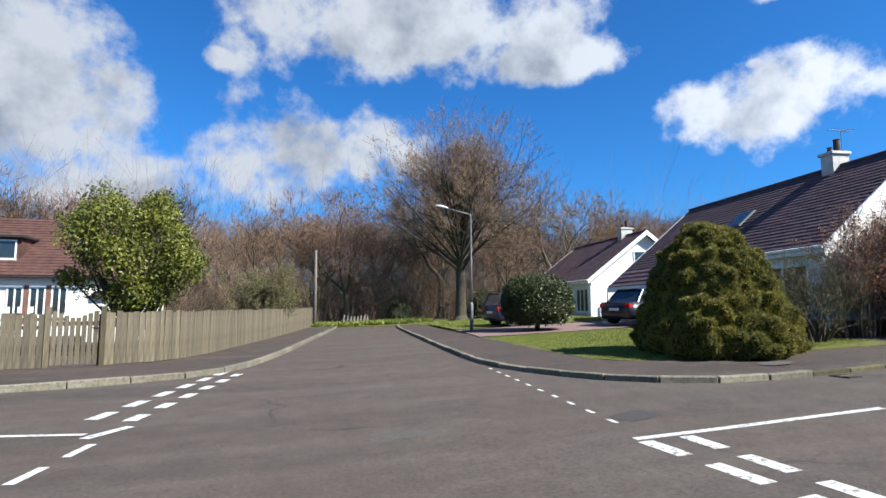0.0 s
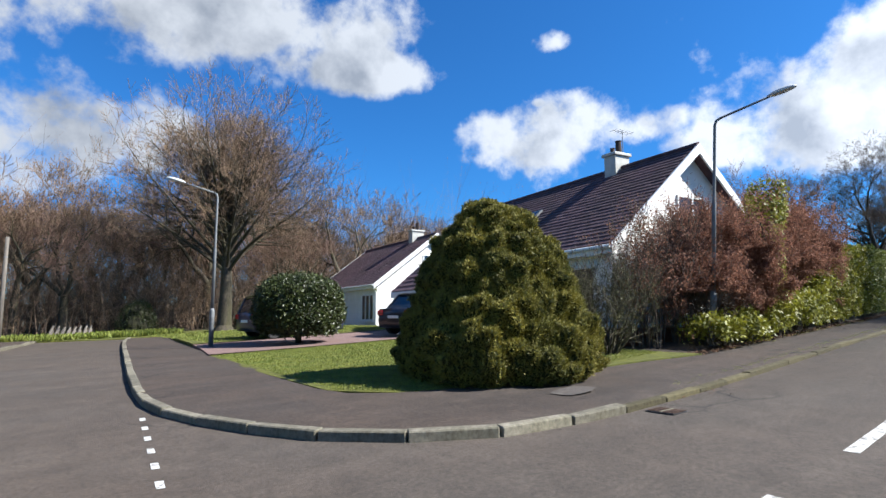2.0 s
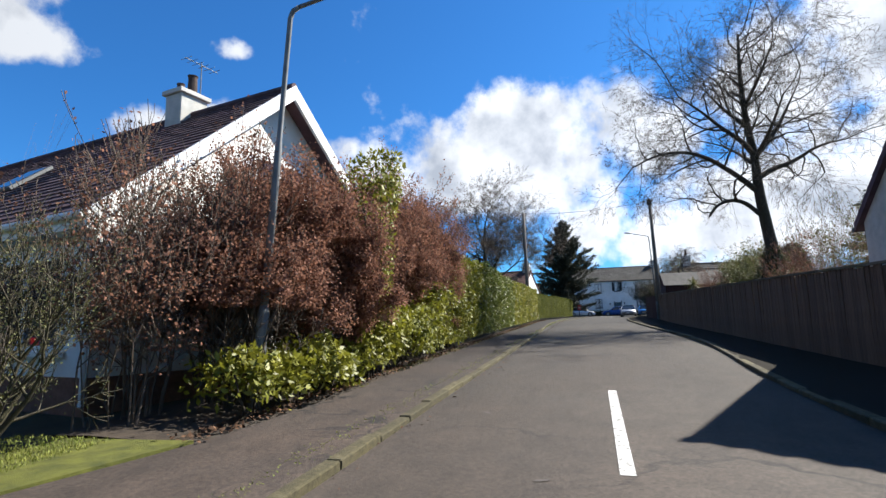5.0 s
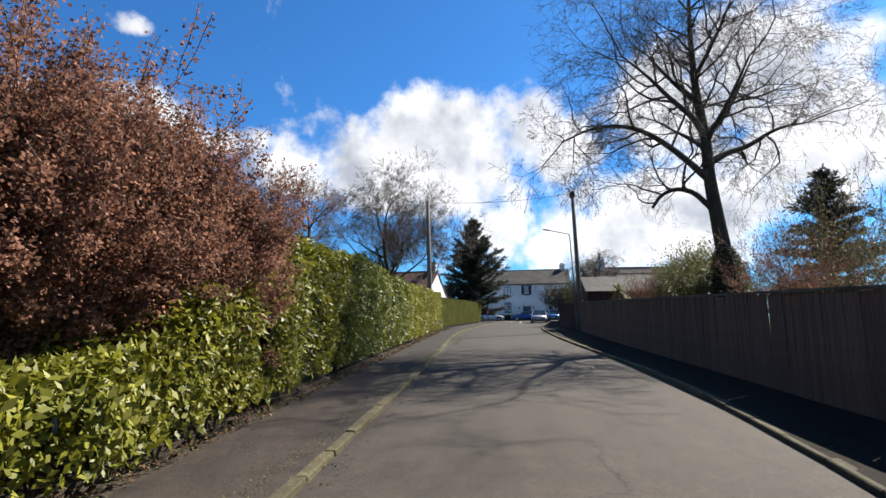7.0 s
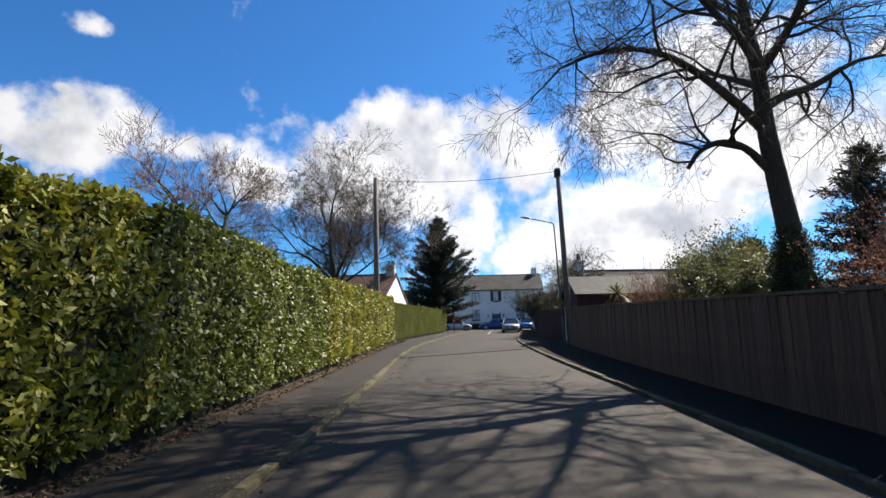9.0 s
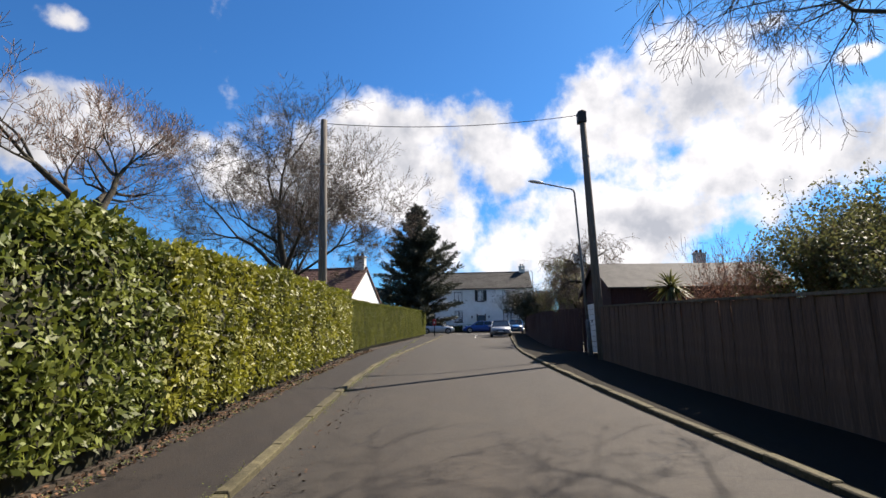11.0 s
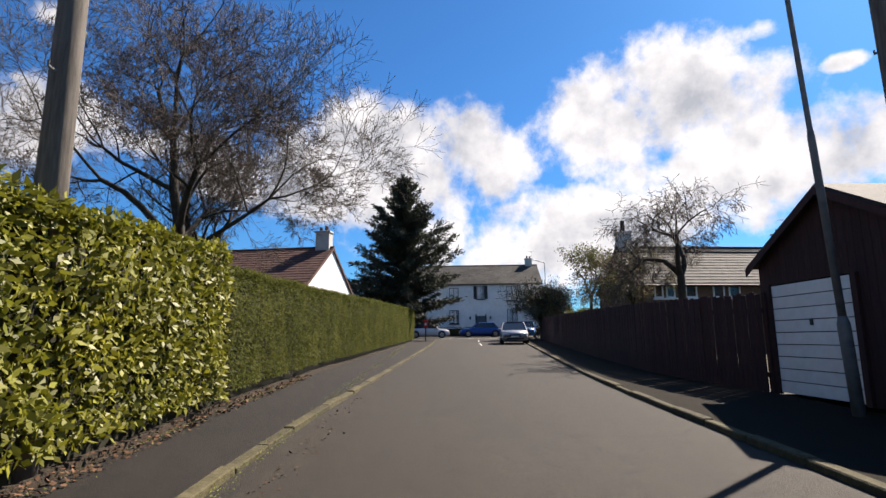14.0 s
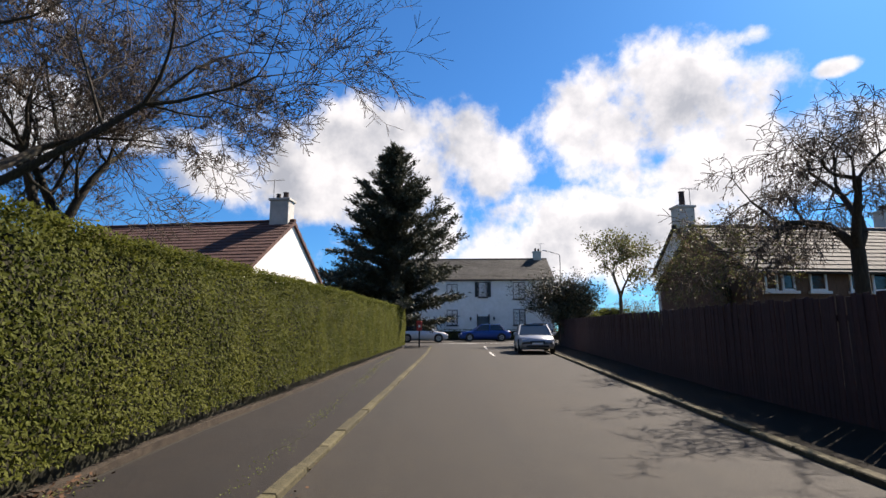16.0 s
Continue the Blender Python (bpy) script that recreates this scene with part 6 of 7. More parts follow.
tagged(strip("lawn", [(6.52, 9.6), (7.2, 8.5), (8.4, 8.28), (10, 8.26), (12, 7.93), (13.7, 7.55)], [(8.0, 9.9), (9.0, 9.4), (10, 9.2), (12, 9.0), (13.6, 8.9)], 0.074, M["grass"], n=30, across=6), "mown grass verge before the beech hedge", "lawn", kind="structure")
tagged(strip("driveway", [(7.35, 17.3), (8.0, 20.2), (8.3, 21.9)], [(26, 16.6), (26, 20), (26, 22)], 0.11, M["paving"], n=20, across=24), "reddish paved driveway before the houses", "driveway", kind="structure")
tagged(strip("lawn", [(8.4, 22.2), (9.2, 27.5), (9.9, 30.8)], [(18.0, 22.2), (18.4, 27.5), (18.4, 33)], 0.12, M["grass"], n=30, across=12), "far green lawn below the oak", "lawn", kind="structure")
tagged(strip("grass_verge", [(3.0, 33.6), (8.4, 31.2), (10.2, 31.2)], [(3.4, 36.5), (8.6, 35.5), (14, 35.5)], 0.05, M["grass"], n=20, across=6, waver=0.1), "rough grass bank where the street ends", "verge", kind="structure")
tagged(strip("soil_bed", [(13.7, 7.86), (24, 7.84), (52, 7.84), (58, 7.7), (67.4, 7.05), (85, 6.0)], [(13.7, 9.2), (24, 9.2), (52, 9.2), (58, 9.1), (67.4, 8.4), (85, 7.4)], 0.07, M["soil"], n=60, across=4, waver=0.05), "dark bare soil below the hedge", "soil", kind="structure")


# ---- copper beech hedge with laurel, twiggy shrubs ----
def upright_shrub(x, y, label, seed, stems, height, spread, twig, leaf=None, thick=0.02, z_bare=0.3, name="shrub", min_r=0.004, group="", lean=0.35, category="shrub"):
    """Many thin upright stems from one foot that fork into twigs; leaf: material, size, leaves a tip, scatter."""
    rng = np.random.default_rng(seed)
    host = empty(name, Matrix.Translation((x, y, g(x) + 0.08)), label, category, group)
    segs = {k: [] for k in range(6)}
    tips = []
    for k in range(stems):
        a, rr = rng.uniform(0, math.tau), spread * 0.35 * math.sqrt(rng.uniform(0, 1))
        start = (math.cos(a) * rr, math.sin(a) * rr, -0.05)
        way = (math.cos(a) * lean * rng.uniform(0.2, 1.3), math.sin(a) * lean * rng.uniform(0.2, 1.3), 1)
        grow(rng, start, way, height * rng.uniform(0.28, 0.42), thick * rng.uniform(0.6, 1.2), 3, segs, tips, 0.3, (2, 3), 0.42, 0.72, 0.1, 4, 0.6, min_r)
    segs_to_mesh("branchwork", [s for k in (2, 3, 4, 5) for s in segs[k]], 4, M[twig], host)
    segs_to_mesh("brushwood", [s for k in (0, 1) for s in segs[k]], 3, M[twig], host, False)
    if leaf:
        mat, size, per, scatter = leaf
        # leaves sit all along the outer shoots
        S = np.array([s for k in (0, 1) for s in segs[k]])
        S = np.repeat(S, per, axis=0)
        t = rng.uniform(0, 1, (len(S), 1))
        C = S[:, 0:3] * (1 - t) + S[:, 4:7] * t + rng.normal(size=(len(S), 3)) * scatter
        keep = C[:, 2] > z_bare
        leaf_cloud("leaves", C[keep], (S[:, 4:7] - S[:, 0:3])[keep] * 4, size, M[mat], host, "round", 0.9, seed)
    return host


for k, (x, y, h, st, per) in enumerate(((14.1, 9.0, 2.9, 9, 0.5), (14.7, 9.0, 3.5, 12, 0.5), (15.3, 8.35, 2.5, 16, 3), (15.7, 8.8, 3.7, 16, 0.6), (16.6, 8.6, 3.7, 26, 5), (17.6, 8.6, 3.4, 26, 6), (20.6, 8.9, 4.3, 28, 6), (21.8, 8.85, 4.4, 28, 6), (22.9, 8.85, 4.3, 28, 6), (23.8, 8.8, 3.9, 26, 6))):
    upright_shrub(x, y + 0.1 * math.sin(k * 2.1), "tall copper beech shrub with russet winter leaves", 100 + k, st, h, 1.0, "twig_dark", ("copper", 0.043, int(per * 2.2), 0.05), z_bare=1.2 if k == 2 else 0.5, name="copper_beech", group="copper beech hedge", lean=0.14)
upright_shrub(12.65, 9.1, "bare grey twiggy shrub on the lawn", 131, 24, 2.25, 0.6, "bark", ("spring", 0.022, 1, 0.03), thick=0.034, name="bare_shrub", lean=0.62)
upright_shrub(0.6, 26.0, "pale yellow-green twiggy shrub behind the fence", 133, 30, 3.4, 1.6, "twig", ("spring", 0.06, 2, 0.06), name="budding_shrub", lean=0.5)
hedge("low glossy laurel growing through the copper beech", [(14.5, 7.85), (16, 7.85), (24.8, 7.95)], 0.95, lambda s: 0.42 + 0.07 * s + 0.0011 * s ** 3 + 0.14 * math.sin(s * 1.7) + 0.1 * math.sin(s * 4.3), M["laurel"], 0.105, 800, 15, rough=0.42, foot=0.08, core=False)
hedge("tall column of glossy laurel among the copper beech", [(17.9, 7.75), (18.9, 7.8)], 0.9, lambda s: 3.75 - 0.35 * math.sin(s * 5), M["laurel"], 0.1, 620, 16, rough=0.25, core=False)
# gardens behind the tall fence
upright_shrub(43.5, -5.6, "yellow-green willowy shrub above the fence", 141, 26, 4.5, 1.8, "twig", ("spring", 0.08, 4, 0.09), name="willow_shrub", lean=0.45)
upright_shrub(40.9, -4.9, "yellow-green willowy shrub above the fence", 142, 22, 3.5, 1.5, "twig", ("spring", 0.08, 4, 0.1), name="willow_shrub", lean=0.4)
upright_shrub(33.0, -5.0, "bare pinkish garden shrub above the fence", 143, 24, 4.4, 2.4, "twig_red", ("copper", 0.05, 1, 0.06), name="garden_shrub", lean=0.55)
upright_shrub(28.5, -4.5, "bare tangled garden shrub above the fence", 144, 24, 4.6, 2.6, "twig", ("spring", 0.05, 1, 0.06), name="garden_shrub", lean=0.6)
upright_shrub(46.3, -4.2, "bare blossom tree above the fence", 145, 20, 3.7, 1.8, "twig_red", ("copper", 0.04, 1, 0.05), name="garden_shrub", lean=0.6)
dome_bush(46.8, -8.3, 1.5, 1.3, 4.3, "conifer", 0.16, 3500, "dark evergreen bush behind the fence", "evergreen_bush", 147, power=1.6, rough=0.45, tuft=8, clump=1.5)
dome_bush(37.55, -4.45, 0.75, 0.75, 3.6, "holly", 0.1, 2600, "dark ivy at the foot of the great tree", "ivy", 148, power=1.6, rough=0.5, tuft=5, clump=2.5)
upright_shrub(87.0, -4.2, "soft grey-green bush by the white house", 149, 34, 5.0, 2.2, "twig", ("conifer", 0.12, 2, 0.14), name="garden_bush", lean=0.45)


def cabbage_palm(x, y, h, label, seed):
    rng = np.random.default_rng(seed)
    host = empty("cabbage_palm", Matrix.Translation((x, y, g(x))), label, "palm")
    part("trunk", tube([(0, 0, -0.1), (0.03, 0, h * 0.5), (0, 0, h)], [0.12, 0.1, 0.1], 8), M["bark"], host)
    bm = bmesh.new()
    for k in range(110):
        a, el = rng.uniform(0, math.tau), rng.uniform(-0.5, 1.4)
        d = Vector((math.cos(a) * math.cos(el), math.sin(a) * math.cos(el), math.sin(el)))
        s = d.cross(Vector((0, 0, 1))).normalized() * 0.035
        L = rng.uniform(0.6, 0.95)
        base = Vector((0, 0, h))
        pts = [base + d * L * t - Vector((0, 0, 0.35 * L * t * t)) for t in (0.05, 0.35, 0.7, 1.0)]
        ring = [[bm.verts.new(p - s * w), bm.verts.new(p + s * w)] for p, w in zip(pts, (0.6, 1, 0.8, 0.05))]
        for p, q in zip(ring, ring[1:]):
            bm.faces.new((p[0], p[1], q[1], q[0]))
    part("fronds", bm, M["spring"], host, "spiky green fronds")


cabbage_palm(47.6, -2.7, 2.25, "green cabbage palm showing over the fence", 151)

# woodland floor: a dense tangle of stems and brush
def brush(name, x0, x1, y0, y1, count, height, twig, label, seed):
    rng = np.random.default_rng(seed)
    x, y = rng.uniform(x0, x1, count), rng.uniform(y0, y1, count)
    h = height * rng.uniform(0.25, 1.0, count) ** 1.2
    segs = []
    for a, b, c in zip(x, y, h):
        z = g(a) - 0.1
        if 5 < a < 22 and b < 36:
            continue
        p = np.array([a, b, z])
        d = np.array([rng.normal() * 0.25, rng.normal() * 0.25, 1.0])
        r = 0.006 + 0.0045 * c
        for k in range(3):
            q = p + d * c / 3
            segs.append((*p, r, *q, r * 0.6))
            for _ in range(3):
                e = d + rng.normal(size=3) * 0.9
                e[2] = abs(e[2])
                segs.append((*q, r * 0.5, *(q + e * c * 0.22), 0.005))
                f = e + rng.normal(size=3) * 0.8
                segs.append((*(q + e * c * 0.12), r * 0.35, *(q + e * c * 0.12 + f * c * 0.16), 0.004))
            p, r = q, r * 0.6
            d = d + rng.normal(size=3) * 0.25
    host = empty(name, Matrix.Identity(4), label, "woodland", kind="stuff")
    segs_to_mesh("branchwork", segs, 3, M[twig], host, False)


brush("undergrowth", -45, 60, 36.5, 50, 3400, 5.5, "twig", "dense brown woodland undergrowth", 161)
brush("undergrowth", -45, 70, 44, 62, 3400, 8.5, "twig_red", "dense reddish woodland undergrowth", 162)
brush("undergrowth", -30, 40, 36, 44, 1500, 3.5, "twig_dark", "dark brambles at the wood's edge", 163)
dome_bush(9.5, 35.6, 0.9, 0.9, 1.7, "holly", 0.12, 900, "small holly bush at the wood's edge", "holly_bush", 164, rough=0.3, tuft=4)
dome_bush(16.5, 37.0, 1.2, 1.0, 1.9, "holly", 0.12, 1100, "low holly bush under the oak", "holly_bush", 165, rough=0.3, tuft=4)


# ---- vehicles ----
def car(m, paint, label, length=4.2, width=1.74, height=1.45, van=False, estate=False, front_lights=True):
    """A parked car, nose along +x: lofted body, glasshouse, wheels, lights, bumpers."""
    host = empty("car", m, label, "car")
    L, W, H = length, width, height
    belt = 0.62 * H
    def section(x, hw, z0, z1, crown=0.0):
        return [(x, -hw * 0.94, z0), (x, -hw, z0 + 0.18), (x, -hw, (z0 + z1) / 2), (x, -hw * 0.93, z1), (x, 0, z1 + crown), (x, hw * 0.93, z1), (x, hw, (z0 + z1) / 2), (x, hw, z0 + 0.18), (x, hw * 0.94, z0)]
    nose = 0.52 * H if not van else 0.62 * H
    stations = [section(-L / 2, W * 0.40, 0.38, belt * 0.82), section(-L / 2 + 0.06, W * 0.46, 0.24, belt * 0.98, 0.02), section(-L / 2 + 0.35, W * 0.495, 0.2, belt, 0.02),
                section(-L * 0.1, W * 0.5, 0.19, belt, 0.0), section(L * 0.2, W * 0.5, 0.19, belt * 0.99, 0.02), section(L * 0.34, W * 0.49, 0.2, belt * 0.9, 0.03),
                section(L / 2 - 0.25, W * 0.46, 0.22, nose, 0.03), section(L / 2 - 0.05, W * 0.42, 0.26, nose * 0.86, 0.02), section(L / 2, W * 0.36, 0.36, nose * 0.7, 0.0)]
    bm = bmesh.new()
    rings = [[bm.verts.new(p) for p in st] for st in stations]
    for a, b in zip(rings, rings[1:]):
        for i in range(len(a)):
            bm.faces.new((a[i], a[(i + 1) % len(a)], b[(i + 1) % len(b)], b[i]))
    bm.faces.new(rings[0]), bm.faces.new(rings[-1][::-1])
    body = part("body", bm, paint, host, smooth=True)
    rear = -L / 2 + (0.12 if (estate or van) else 0.45)
    top_r = -L / 2 + (0.3 if (estate or van) else 0.95)
    front, top_f = L * 0.24, L * 0.06
    if van:
        front, top_f = L * 0.4, L * 0.3
    lo, hi = belt - 0.03, H - 0.04
    quad = [(rear, W * 0.46, lo), (front, W * 0.46, lo), (top_f, W * 0.37, hi), (top_r, W * 0.37, hi)]
    bm = bmesh.new()
    l = [bm.verts.new((x, -y, z)) for x, y, z in quad]
    r = [bm.verts.new((x, y, z)) for x, y, z in quad]
    for i in range(4):
        bm.faces.new((l[i], l[(i + 1) % 4], r[(i + 1) % 4], r[i]))
    bm.faces.new(l), bm.faces.new(r[::-1])
    part("glasshouse", bm, M["glass"], host, "dark tinted glass")
    bm = bmesh.new()
    roof = [(top_r - 0.1, 0.36), (top_r + 0.15, 0.375), (top_f - 0.1, 0.375), (top_f + 0.03, 0.36)]
    up_, dn = [], []
    for x, y in roof:
        edge = hi - (0.02 if x in (roof[0][0], roof[-1][0]) else 0.0)
        up_.append([bm.verts.new((x, s * W * y, z)) for s, z in ((-1, edge + 0.01), (-0.6, H), (0.6, H), (1, edge + 0.01))])
    for a, b in zip(up_, up_[1:]):
        for i in range(3):
            bm.faces.new((a[i], a[i + 1], b[i + 1], b[i]))
    part("roof", bm, paint, host, smooth=True)
    for s in (-1, 1):
        for (xa, za), (xb, zb) in (((rear, lo), (top_r, hi)), ((front, lo), (top_f, hi)), ((L * -0.08, lo), (L * -0.09, hi))):
            part("pillar", tube([(xa, s * W * 0.462, za), (xb, s * W * 0.372, zb)], 0.035, 6), paint, host)
        part("mirror", box(front - 0.28, front - 0.12, s * W * 0.5 - 0.02 if s > 0 else -W * 0.5 - 0.16, s * W * 0.5 + 0.16 if s > 0 else -W * 0.5 + 0.02, belt - 0.02, belt + 0.12, 0.03), paint, host)
        for x in (-L * 0.31, L * 0.31):
            wheel = new("wheel")
            wheel.parent, wheel.matrix_basis = host, Matrix.Translation((x, s * (W / 2 - 0.1), 0.31))
            part("tyre", tube([(0, -0.1, 0), (0, -0.08, 0), (0, 0.08, 0), (0, 0.1, 0)], [0.27, 0.31, 0.31, 0.27], 20), M["tyre"], wheel, smooth=True)
            part("rim", tube([(0, s * 0.09, 0), (0, s * 0.115, 0)], [0.21, 0.19], 14), M["alloy"], wheel)
            for q in range(5):
                a = q * math.tau / 5
                part("spoke", box(-0.018, 0.018, s * 0.115 - 0.004, s * 0.115 + 0.008, 0.04, 0.185), M["black"], wheel, at=Matrix.Rotation(a + 0.3, 4, "Y"))
            part("wheel_arch", tube([(x, s * (W / 2 - 0.17), 0.33), (x, s * (W / 2 + 0.002), 0.33)], 0.355, 18), M["black"], host)
        part("headlight", box(L / 2 - 0.32, L / 2 - 0.06, *sorted((s * W * 0.27, s * W * 0.43)), nose * 0.72, nose * 0.9, 0.03), M["lens"], host, "clear headlight")
        part("tail_light", box(-L / 2 - 0.015, -L / 2 + 0.16, *sorted((s * W * 0.3, s * W * 0.455)), belt * 0.72, belt * 0.92, 0.02), M["tail"], host, "red tail light")
    part("grille", box(L / 2 - 0.05, L / 2 + 0.012, -W * 0.2, W * 0.2, nose * 0.58, nose * 0.78, 0.02), M["black"], host, "black grille")
    part("bumper_intake", box(L / 2 - 0.03, L / 2 + 0.018, -W * 0.3, W * 0.3, 0.28, 0.38, 0.02), M["black"], host)
    part("plate_bar", box(L / 2 + 0.005, L / 2 + 0.022, -0.26, 0.26, 0.41, 0.5, 0.003), M["white_paint"], host, "plain pale plate")
    part("plate_bar", box(-L / 2 - 0.022, -L / 2 + 0.0, -0.26, 0.26, 0.55, 0.65, 0.003), M["white_paint"], host, "plain pale plate")
    return host


def parked(x, y, deg):
    lift = 0.1 if (x < 40) else 0.0
    return Matrix.Translation((x, y, g(x) + lift)) @ Matrix.Rotation(radians(deg), 4, "Z")


car(parked(78.8, -0.72, 174), M["car_silver"], "silver saloon car parked against the kerb, facing down the road", 4.5, 1.76, 1.42)
car(parked(97.2, -0.2, 92), M["car_blue"], "blue saloon car parked before the white house", 4.3, 1.74, 1.42)
car(parked(92.5, -3.9, 170), M["car_sky"], "bright blue hatchback parked behind the silver car", 4.0, 1.74, 1.5, estate=True)
car(parked(95.2, 5.0, 272), M["car_white"], "white car half hidden at the hedge's end", 4.0, 1.72, 1.45, estate=True)
car(parked(12.3, 22.9, 4), M["car_navy"], "dark navy hatchback parked on the paved driveway", 3.95, 1.72, 1.5, estate=True)
car(parked(15.75, 18.3, 8), M["car_dark"], "black hatchback parked on the driveway beside the house", 4.2, 1.78, 1.45)


# ---- left house and small things ----
def left_house():
    host = empty("house", turn_at(-21.25, 31, 0, -4), "white house with red-brown hipped roof and leaded windows", "house")
    L, D, E, R = 13.6, 9.0, 2.8, 6.1
    part("wall", box(0, L, 0, 0.3, -0.5, E), M["harling"], host)
    part("wall", box(L - 0.3, L, 0.3, D - 0.3, -0.5, E), M["harling"], host)
    part("wall", box(0, 0.3, 0.3, D - 0.3, -0.5, E), M["harling"], host)
    part("wall", box(0, L, D - 0.3, D, -0.5, E), M["harling"], host)
    o = 0.35
    bm = bmesh.new()
    a = [bm.verts.new(p) for p in ((-o, -o, E), (L + o, -o, E), (L + o, D + o, E), (-o, D + o, E))]
    b = [bm.verts.new(p) for p in ((3.2, D / 2, R), (L - 3.2, D / 2, R))]
    bm.faces.new((a[0], a[1], b[1], b[0])), bm.faces.new((a[1], a[2], b[1])), bm.faces.new((a[2], a[3], b[0], b[1])), bm.faces.new((a[3], a[0], b[0])), bm.faces.new(a[::-1])
    part("roof_deck", bm, M["roof_red"], host)
    s = (R - E) / (D / 2 + o)
    run = math.hypot(D / 2 + o, R - E)
    tile_plane(host, "roof_tiles", (-o, -o, E + 0.02), (1, 0, 0), (0, 1, s), L + 2 * o, run, M["roof_red"], 0.3, 0.28, rim=lambda u, v: v / run * 3.5 < u < L + 2 * o - v / run * 3.5)
    part("gutter", tube([(-o, -o - 0.05, E - 0.05), (L + o, -o - 0.05, E - 0.05)], 0.06, 6), M["black"], host, "dark gutter")
    for k in range(3):
        window(host, 0.66, 1.35, Matrix.Translation((L - 3.1 + k * 0.9, -0.02, 0.95)), M["white_paint"], 2, "white leaded window")
        if k < 2:
            part("brick_pier", box(L - 2.42 + k * 0.9, L - 2.22 + k * 0.9, -0.04, 0.02, 0.6, 2.4), M["brick"], host, "red brick pier")
    for k in range(9):
        a0, a1 = math.pi * k / 9, math.pi * (k + 1) / 9 - 0.03
        part("arch_brick", prism([(L - 4.9 + r * math.cos(q), 1.0 + r * math.sin(q)) for r, q in ((0.95, a0), (0.95, a1), (1.2, a1), (1.2, a0))], "y", -0.05, 0.05), M["brick"], host)
    dm = new("dormer")
    dm.parent, dm.matrix_basis = host, Matrix.Translation((L - 4.9, 0.9, 3.55))
    part("cheek", box(0, 1.9, 0, 2.2, 0, 1.15), M["roof_red"], dm)
    part("dormer_roof", box(-0.15, 2.05, -0.25, 2.4, 1.15, 1.27, 0.01), M["black"], dm)
    w = window(host, 1.5, 0.95, Matrix.Translation((L - 4.7, 0.88, 3.65)), M["white_paint"], 2, "white dormer window")
    return host


left_house()
shed = empty("shed", turn_at(-6.2, 24.5, 0, -8), "small white outhouse behind the evergreen", "shed")
part("wall", box(0, 2.2, 0, 2.0, 0, 1.75), M["harling"], shed)
part("roof_sheet", prism([(-0.15, 1.7), (2.35, 1.7), (1.1, 2.25)], "y", -0.15, 2.15), M["slate"], shed)

# timber gate in the weathered fence
gate = empty("garden_gate", turn_at(-4.3, 13.12, 0.1, 8), "weathered grey timber garden gate between posts", "gate")
for k in range(8):
    part("paling", box(0.06 + k * 0.105, 0.06 + k * 0.105 + 0.085, -0.012, 0.012, 0.04, 1.0 + 0.16 * abs(k - 3.5) / 3.5, 0.004), M["board_grey"], gate)
for zz in (0.22, 0.85):
    part("ledge", box(0.05, 0.9, 0.012, 0.05, zz, zz + 0.09, 0.004), M["board_grey"], gate)
for xx in (-0.06, 0.92):
    part("gate_post", box(xx, xx + 0.1, -0.05, 0.06, -0.2, 1.25, 0.008), M["board_grey"], gate)
part("latch", box(0.78, 0.9, -0.03, -0.012, 0.78, 0.82, 0.004), M["black"], gate)
for k in range(16):
    x = -7.6 + k * 0.2
    t = part("picket", box(-0.035, 0.035, -0.01, 0.01, 0, 0.13, 0.003), M["white_paint"], None, at=Matrix.Translation((x, 13.07, g(x) + 1.22)))
    tagged(t, "short pale picket on top of the fence", "picket", "fence-top pickets")

# stacked branches where the street ends
pile = empty("log_pile", Matrix.Translation((6.3, 34.6, g(6.3) + 0.02)), "low pile of pale cut branches in the grass", "log pile")
for k in range(16):
    a = 0.25 + 0.05 * math.sin(k * 3.1)
    xx, zz = -0.9 + (k % 8) * 0.24, 0.1 + 0.17 * (k // 8)
    part("log", tube([(xx, -0.25, zz - 0.05), (xx + 0.35, 0.3, zz + 0.32 + 0.05 * math.sin(k))], 0.05, 7), M["pole"], pile, at=Matrix.Rotation(a, 4, "Z"))

# post box on a post at the hedge's end
z = g(84.6)
pb = empty("post_box", Matrix.Translation((84.6, 5.15, z + 0.1)), "small red post box on a black post", "post box")
part("post", box(-0.05, 0.05, -0.05, 0.05, -0.1, 1.0, 0.005), M["black"], pb)
part("box_body", box(-0.16, 0.16, -0.17, 0.17, 0.95, 1.55, 0.03), M["red_paint"], pb)
part("slot", box(-0.165, -0.155, -0.1, 0.1, 1.4, 1.43), M["black"], pb)
part("notice", box(-0.168, -0.158, -0.07, 0.07, 1.15, 1.3), M["white_paint"], pb)

# gully grate by the corner kerb
gr = empty("gully_grate", turn_at(8.52, 5.67, g(8.52) + 0.006, -1), "rusty brown iron gully grate in the road", "drain")
part("frame", box(-0.165, 0.165, -0.165, 0.165, -0.03, 0.003), M["black"], gr)
part("rib", box(-0.15, 0.15, -0.012, 0.012, 0.004, 0.013, 0.002), M["kerb"], gr, "worn pale rib")
for side in (-1, 1):
    for k in range(7):
        part("bar", box(-0.145 + k * 0.043, -0.117 + k * 0.043, min(side * 0.016, side * 0.15), max(side * 0.016, side * 0.15), 0.004, 0.011), M["rust"], gr)
# red gas meter box and oil tank by house two
mb = empty("meter_box", turn_at(19.7, 27.1, 0.35, -10), "white meter box on the gable wall", "meter box")
part("cabinet", box(0, 0.5, 0.0, 0.25, 0.3, 0.95, 0.01), M["white_paint"], mb)
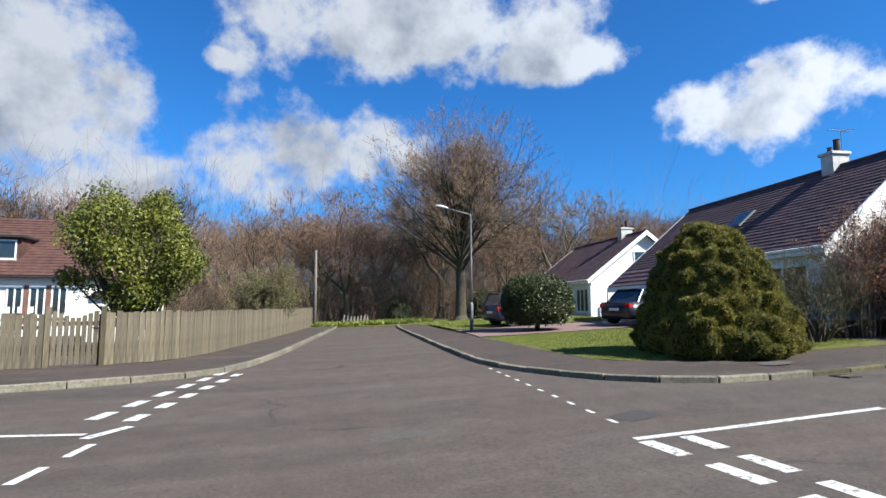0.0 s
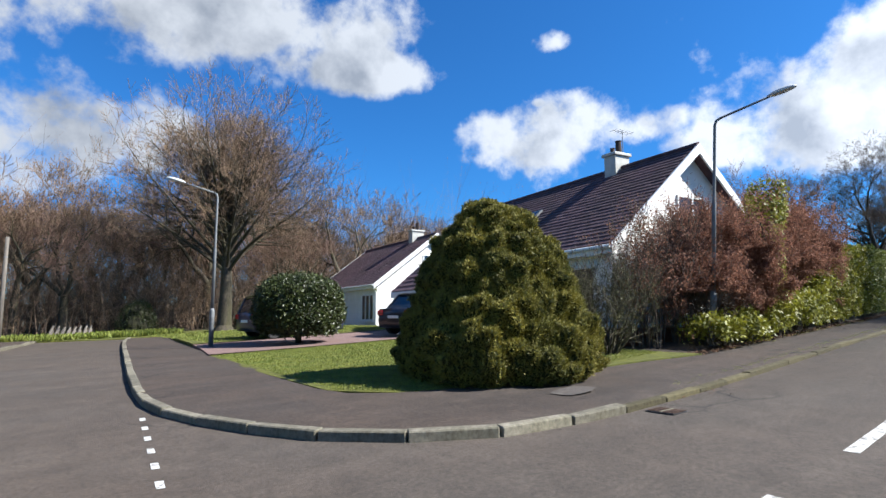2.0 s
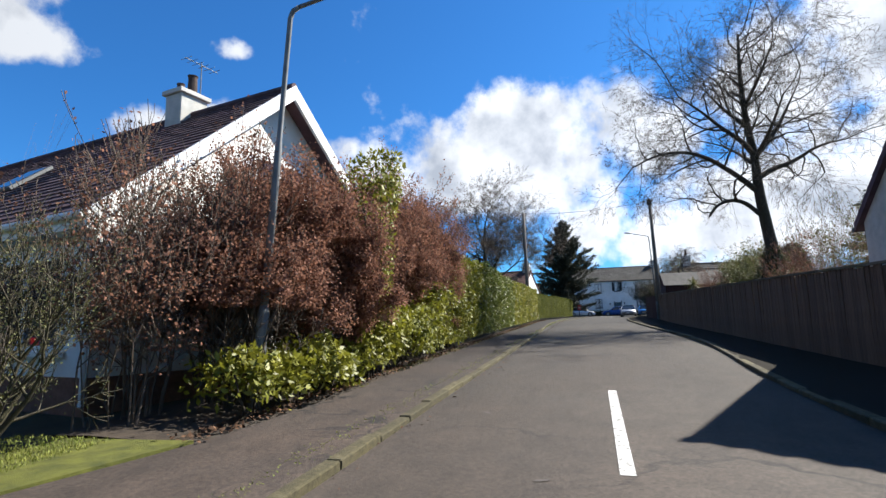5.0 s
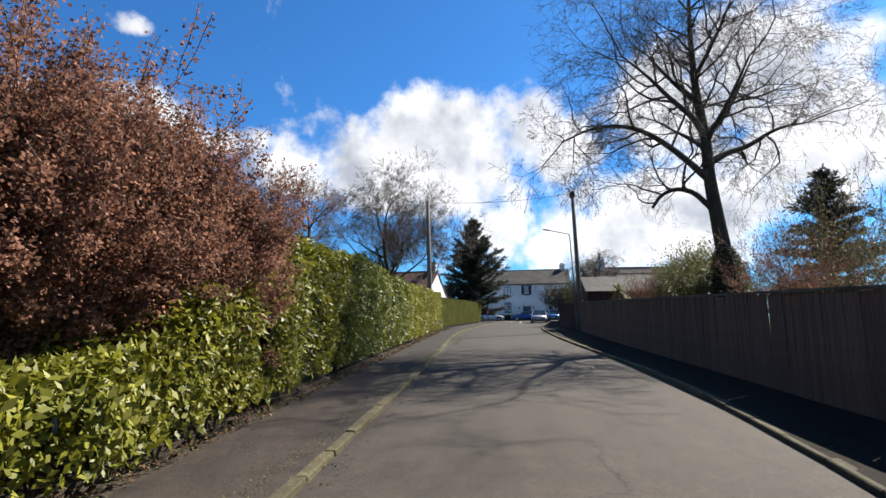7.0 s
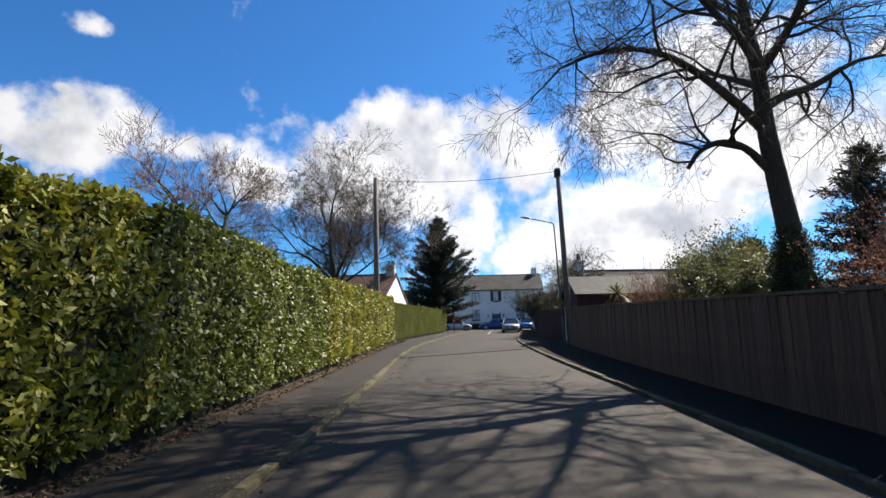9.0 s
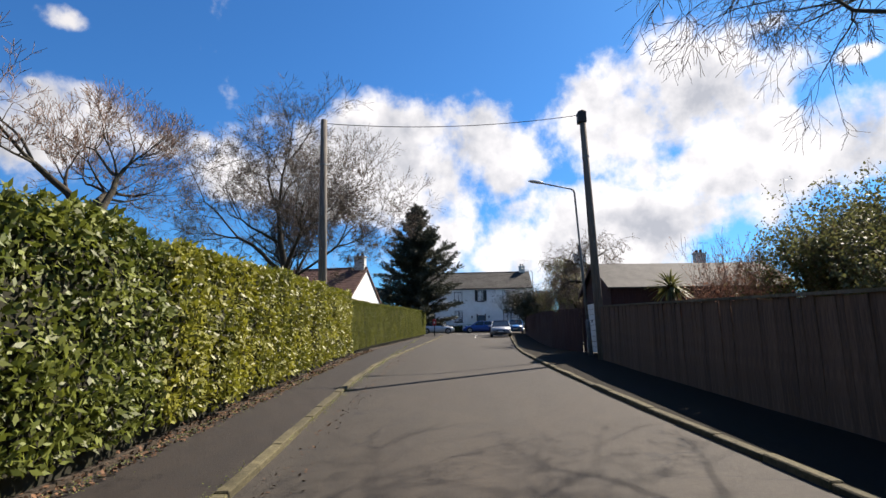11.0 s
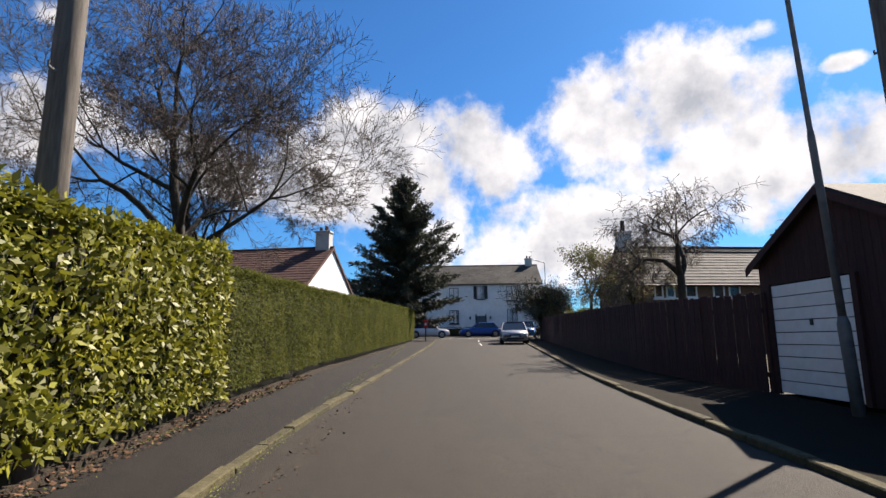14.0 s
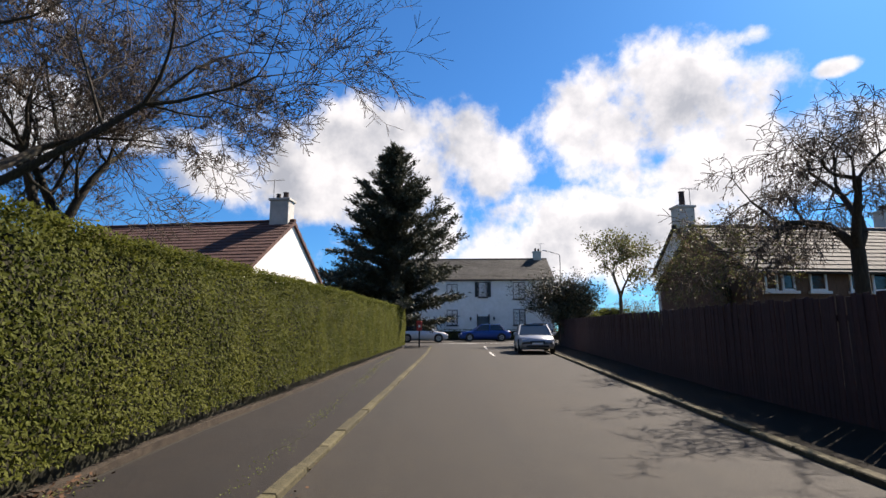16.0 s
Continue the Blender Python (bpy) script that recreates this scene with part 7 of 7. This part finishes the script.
part("pipe", tube([(0.25, 0.12, 0.3), (0.25, 0.12, -0.1)], 0.02, 6), M["steel"], mb)

hedge("tall mixed garden hedge beyond the parked cars", [(90.5, -6.6), (97, -9.5), (101, -26)], 1.6, lambda s: 2.3 + 0.35 * math.sin(s * 0.9), M["privet"], 0.12, 160, 18, rough=0.35, shape="round")
hedge("low dark hedge before the long white house", [(101.2, 9.5), (100.9, -7.5)], 0.6, 0.85, M["privet"], 0.08, 200, 17, rough=0.08)


# ---- grass blades, leaf litter, weeds ----
def scatter(name, place, count, size, mat, label, category, seed, shape="thin", up=1.0, spread=0.45):
    rng = np.random.default_rng(seed)
    pts = []
    while len(pts) < count:
        q = place(rng)
        if q is not None:
            pts.append(q)
    host = empty(name, Matrix.Identity(4), label, category, kind="stuff")
    C = np.array(pts)
    leaf_cloud("blades", C, np.repeat(np.array([[0, 0, up]]), len(C), 0), size, M[mat], host, shape, spread, seed)


def corner_lawn(rng):
    x, y = rng.uniform(6.2, 13.6), rng.uniform(8.3, 17.2)
    left = 6.58 + max(0.0, (y - 9.6)) * 0.11 if y > 9.6 else (6.58 + (9.6 - y) * 0.62 if y > 8.5 else 7.3 + (8.5 - y) * 5.0)
    return (x, y, g(x) + 0.076) if x > left + 0.03 and not (x > 13 and y > 9.5) else None


scatter("grass", corner_lawn, 95000, 0.034, "blade", "short mown grass on the corner lawn", "grass", 201)
scatter("grass", lambda r: (lambda x, y: (x, y, g(x) + 0.11))(r.uniform(8.9, 18), r.uniform(22.4, 31)), 15000, 0.08, "blade", "grass on the far lawn", "grass", 202)
scatter("grass", lambda r: (lambda x, y: (x, y, g(x) + 0.04))(r.uniform(2.8, 11), r.uniform(32.6, 35.5)), 9000, 0.28, "blade", "long rough grass where the street ends", "grass", 203)
scatter("leaf_litter", lambda r: (lambda x: (x, 7.72 + abs(r.normal()) * 0.28 - 0.25, g(x) + 0.075))(r.uniform(13.6, 56)), 5200, 0.05, "litter", "brown fallen leaves along the pavement's back edge", "leaf litter", 204, "round", 1.0, 0.35)
scatter("leaf_litter", lambda r: (lambda x: (x, 6.05 - abs(r.normal()) * 0.16, g(x) + 0.01))(r.uniform(9, 70)), 1100, 0.035, "litter", "bits of leaf and twig in the gutter", "leaf litter", 205, "round", 1.0, 0.3)
scatter("moss", lambda r: (lambda x: (x, 6.3 + r.normal() * 0.07, g(x) + low_step(x, 6)))(r.uniform(10, 75)), 9000, 0.016, "blade", "green moss along the kerb's back edge", "moss", 206, "round", 1.0, 0.5)
scatter("moss", lambda r: (lambda x: (x, 7.72 - abs(r.normal()) * 0.12, g(x) + low_step(x, 7)))(r.uniform(19, 56)), 9000, 0.016, "blade", "green moss along the pavement's back edge", "moss", 207, "round", 1.0, 0.5)


# ---- pavement and road repairs ----
def patch(x, y, w, d, turn, mat, lift, label):
    rng = random.Random(int(x * 100))
    pts = [(math.cos(a) * w / 2 * rng.uniform(0.72, 1.15), math.sin(a) * d / 2 * rng.uniform(0.72, 1.15)) for a in np.linspace(0, math.tau, 30, endpoint=False)]
    sq = [(max(-w * 0.42, min(w * 0.42, a)), max(-d * 0.42, min(d * 0.42, b))) for a, b in pts]
    c, s = math.cos(turn), math.sin(turn)
    vs = [(x + c * a - s * b, y + s * a + c * b, g(x + c * a - s * b) + lift) for a, b in sq]
    tagged(mesh_ob("repair_patch", vs, [tuple(range(len(vs)))], mat), label, "road patch", kind="structure")


M["patch_dark"] = material("fresh_asphalt", [(0.3, (0.022, 0.02, 0.018)), (0.7, (0.062, 0.056, 0.05))], 40, 8, 0.9, 0.5, 150)
M["patch_pale"] = material("worn_concrete_patch", [(0.3, (0.05, 0.042, 0.037)), (0.7, (0.09, 0.078, 0.068))], 25, 10, 0.9, 0.5, 100)
patch(3.79, 4.95, 0.75, 0.5, 0.3, M["patch_dark"], 0.004, "dark worn stain in the road surface")
patch(1.1, 5.2, 0.75, 0.35, 0.1, M["patch_pale"], 0.004, "pale scraped patch in the road surface")
patch(8.66, 7.00, 0.9, 0.5, 0.05, M["patch_pale"], 0.078, "gritty pale repair in the pavement")
for k, (x, y, w) in enumerate(((11.6, 5.0, 0.22), (11.9, 4.9, 0.16), (13.3, 4.4, 0.2), (12.3, 5.4, 0.12), (15.6, 5.2, 0.25))):
    patch(x, y, w * 0.7, w * 0.25, k, M["patch_pale"], 0.005, "small pale splash on the road")
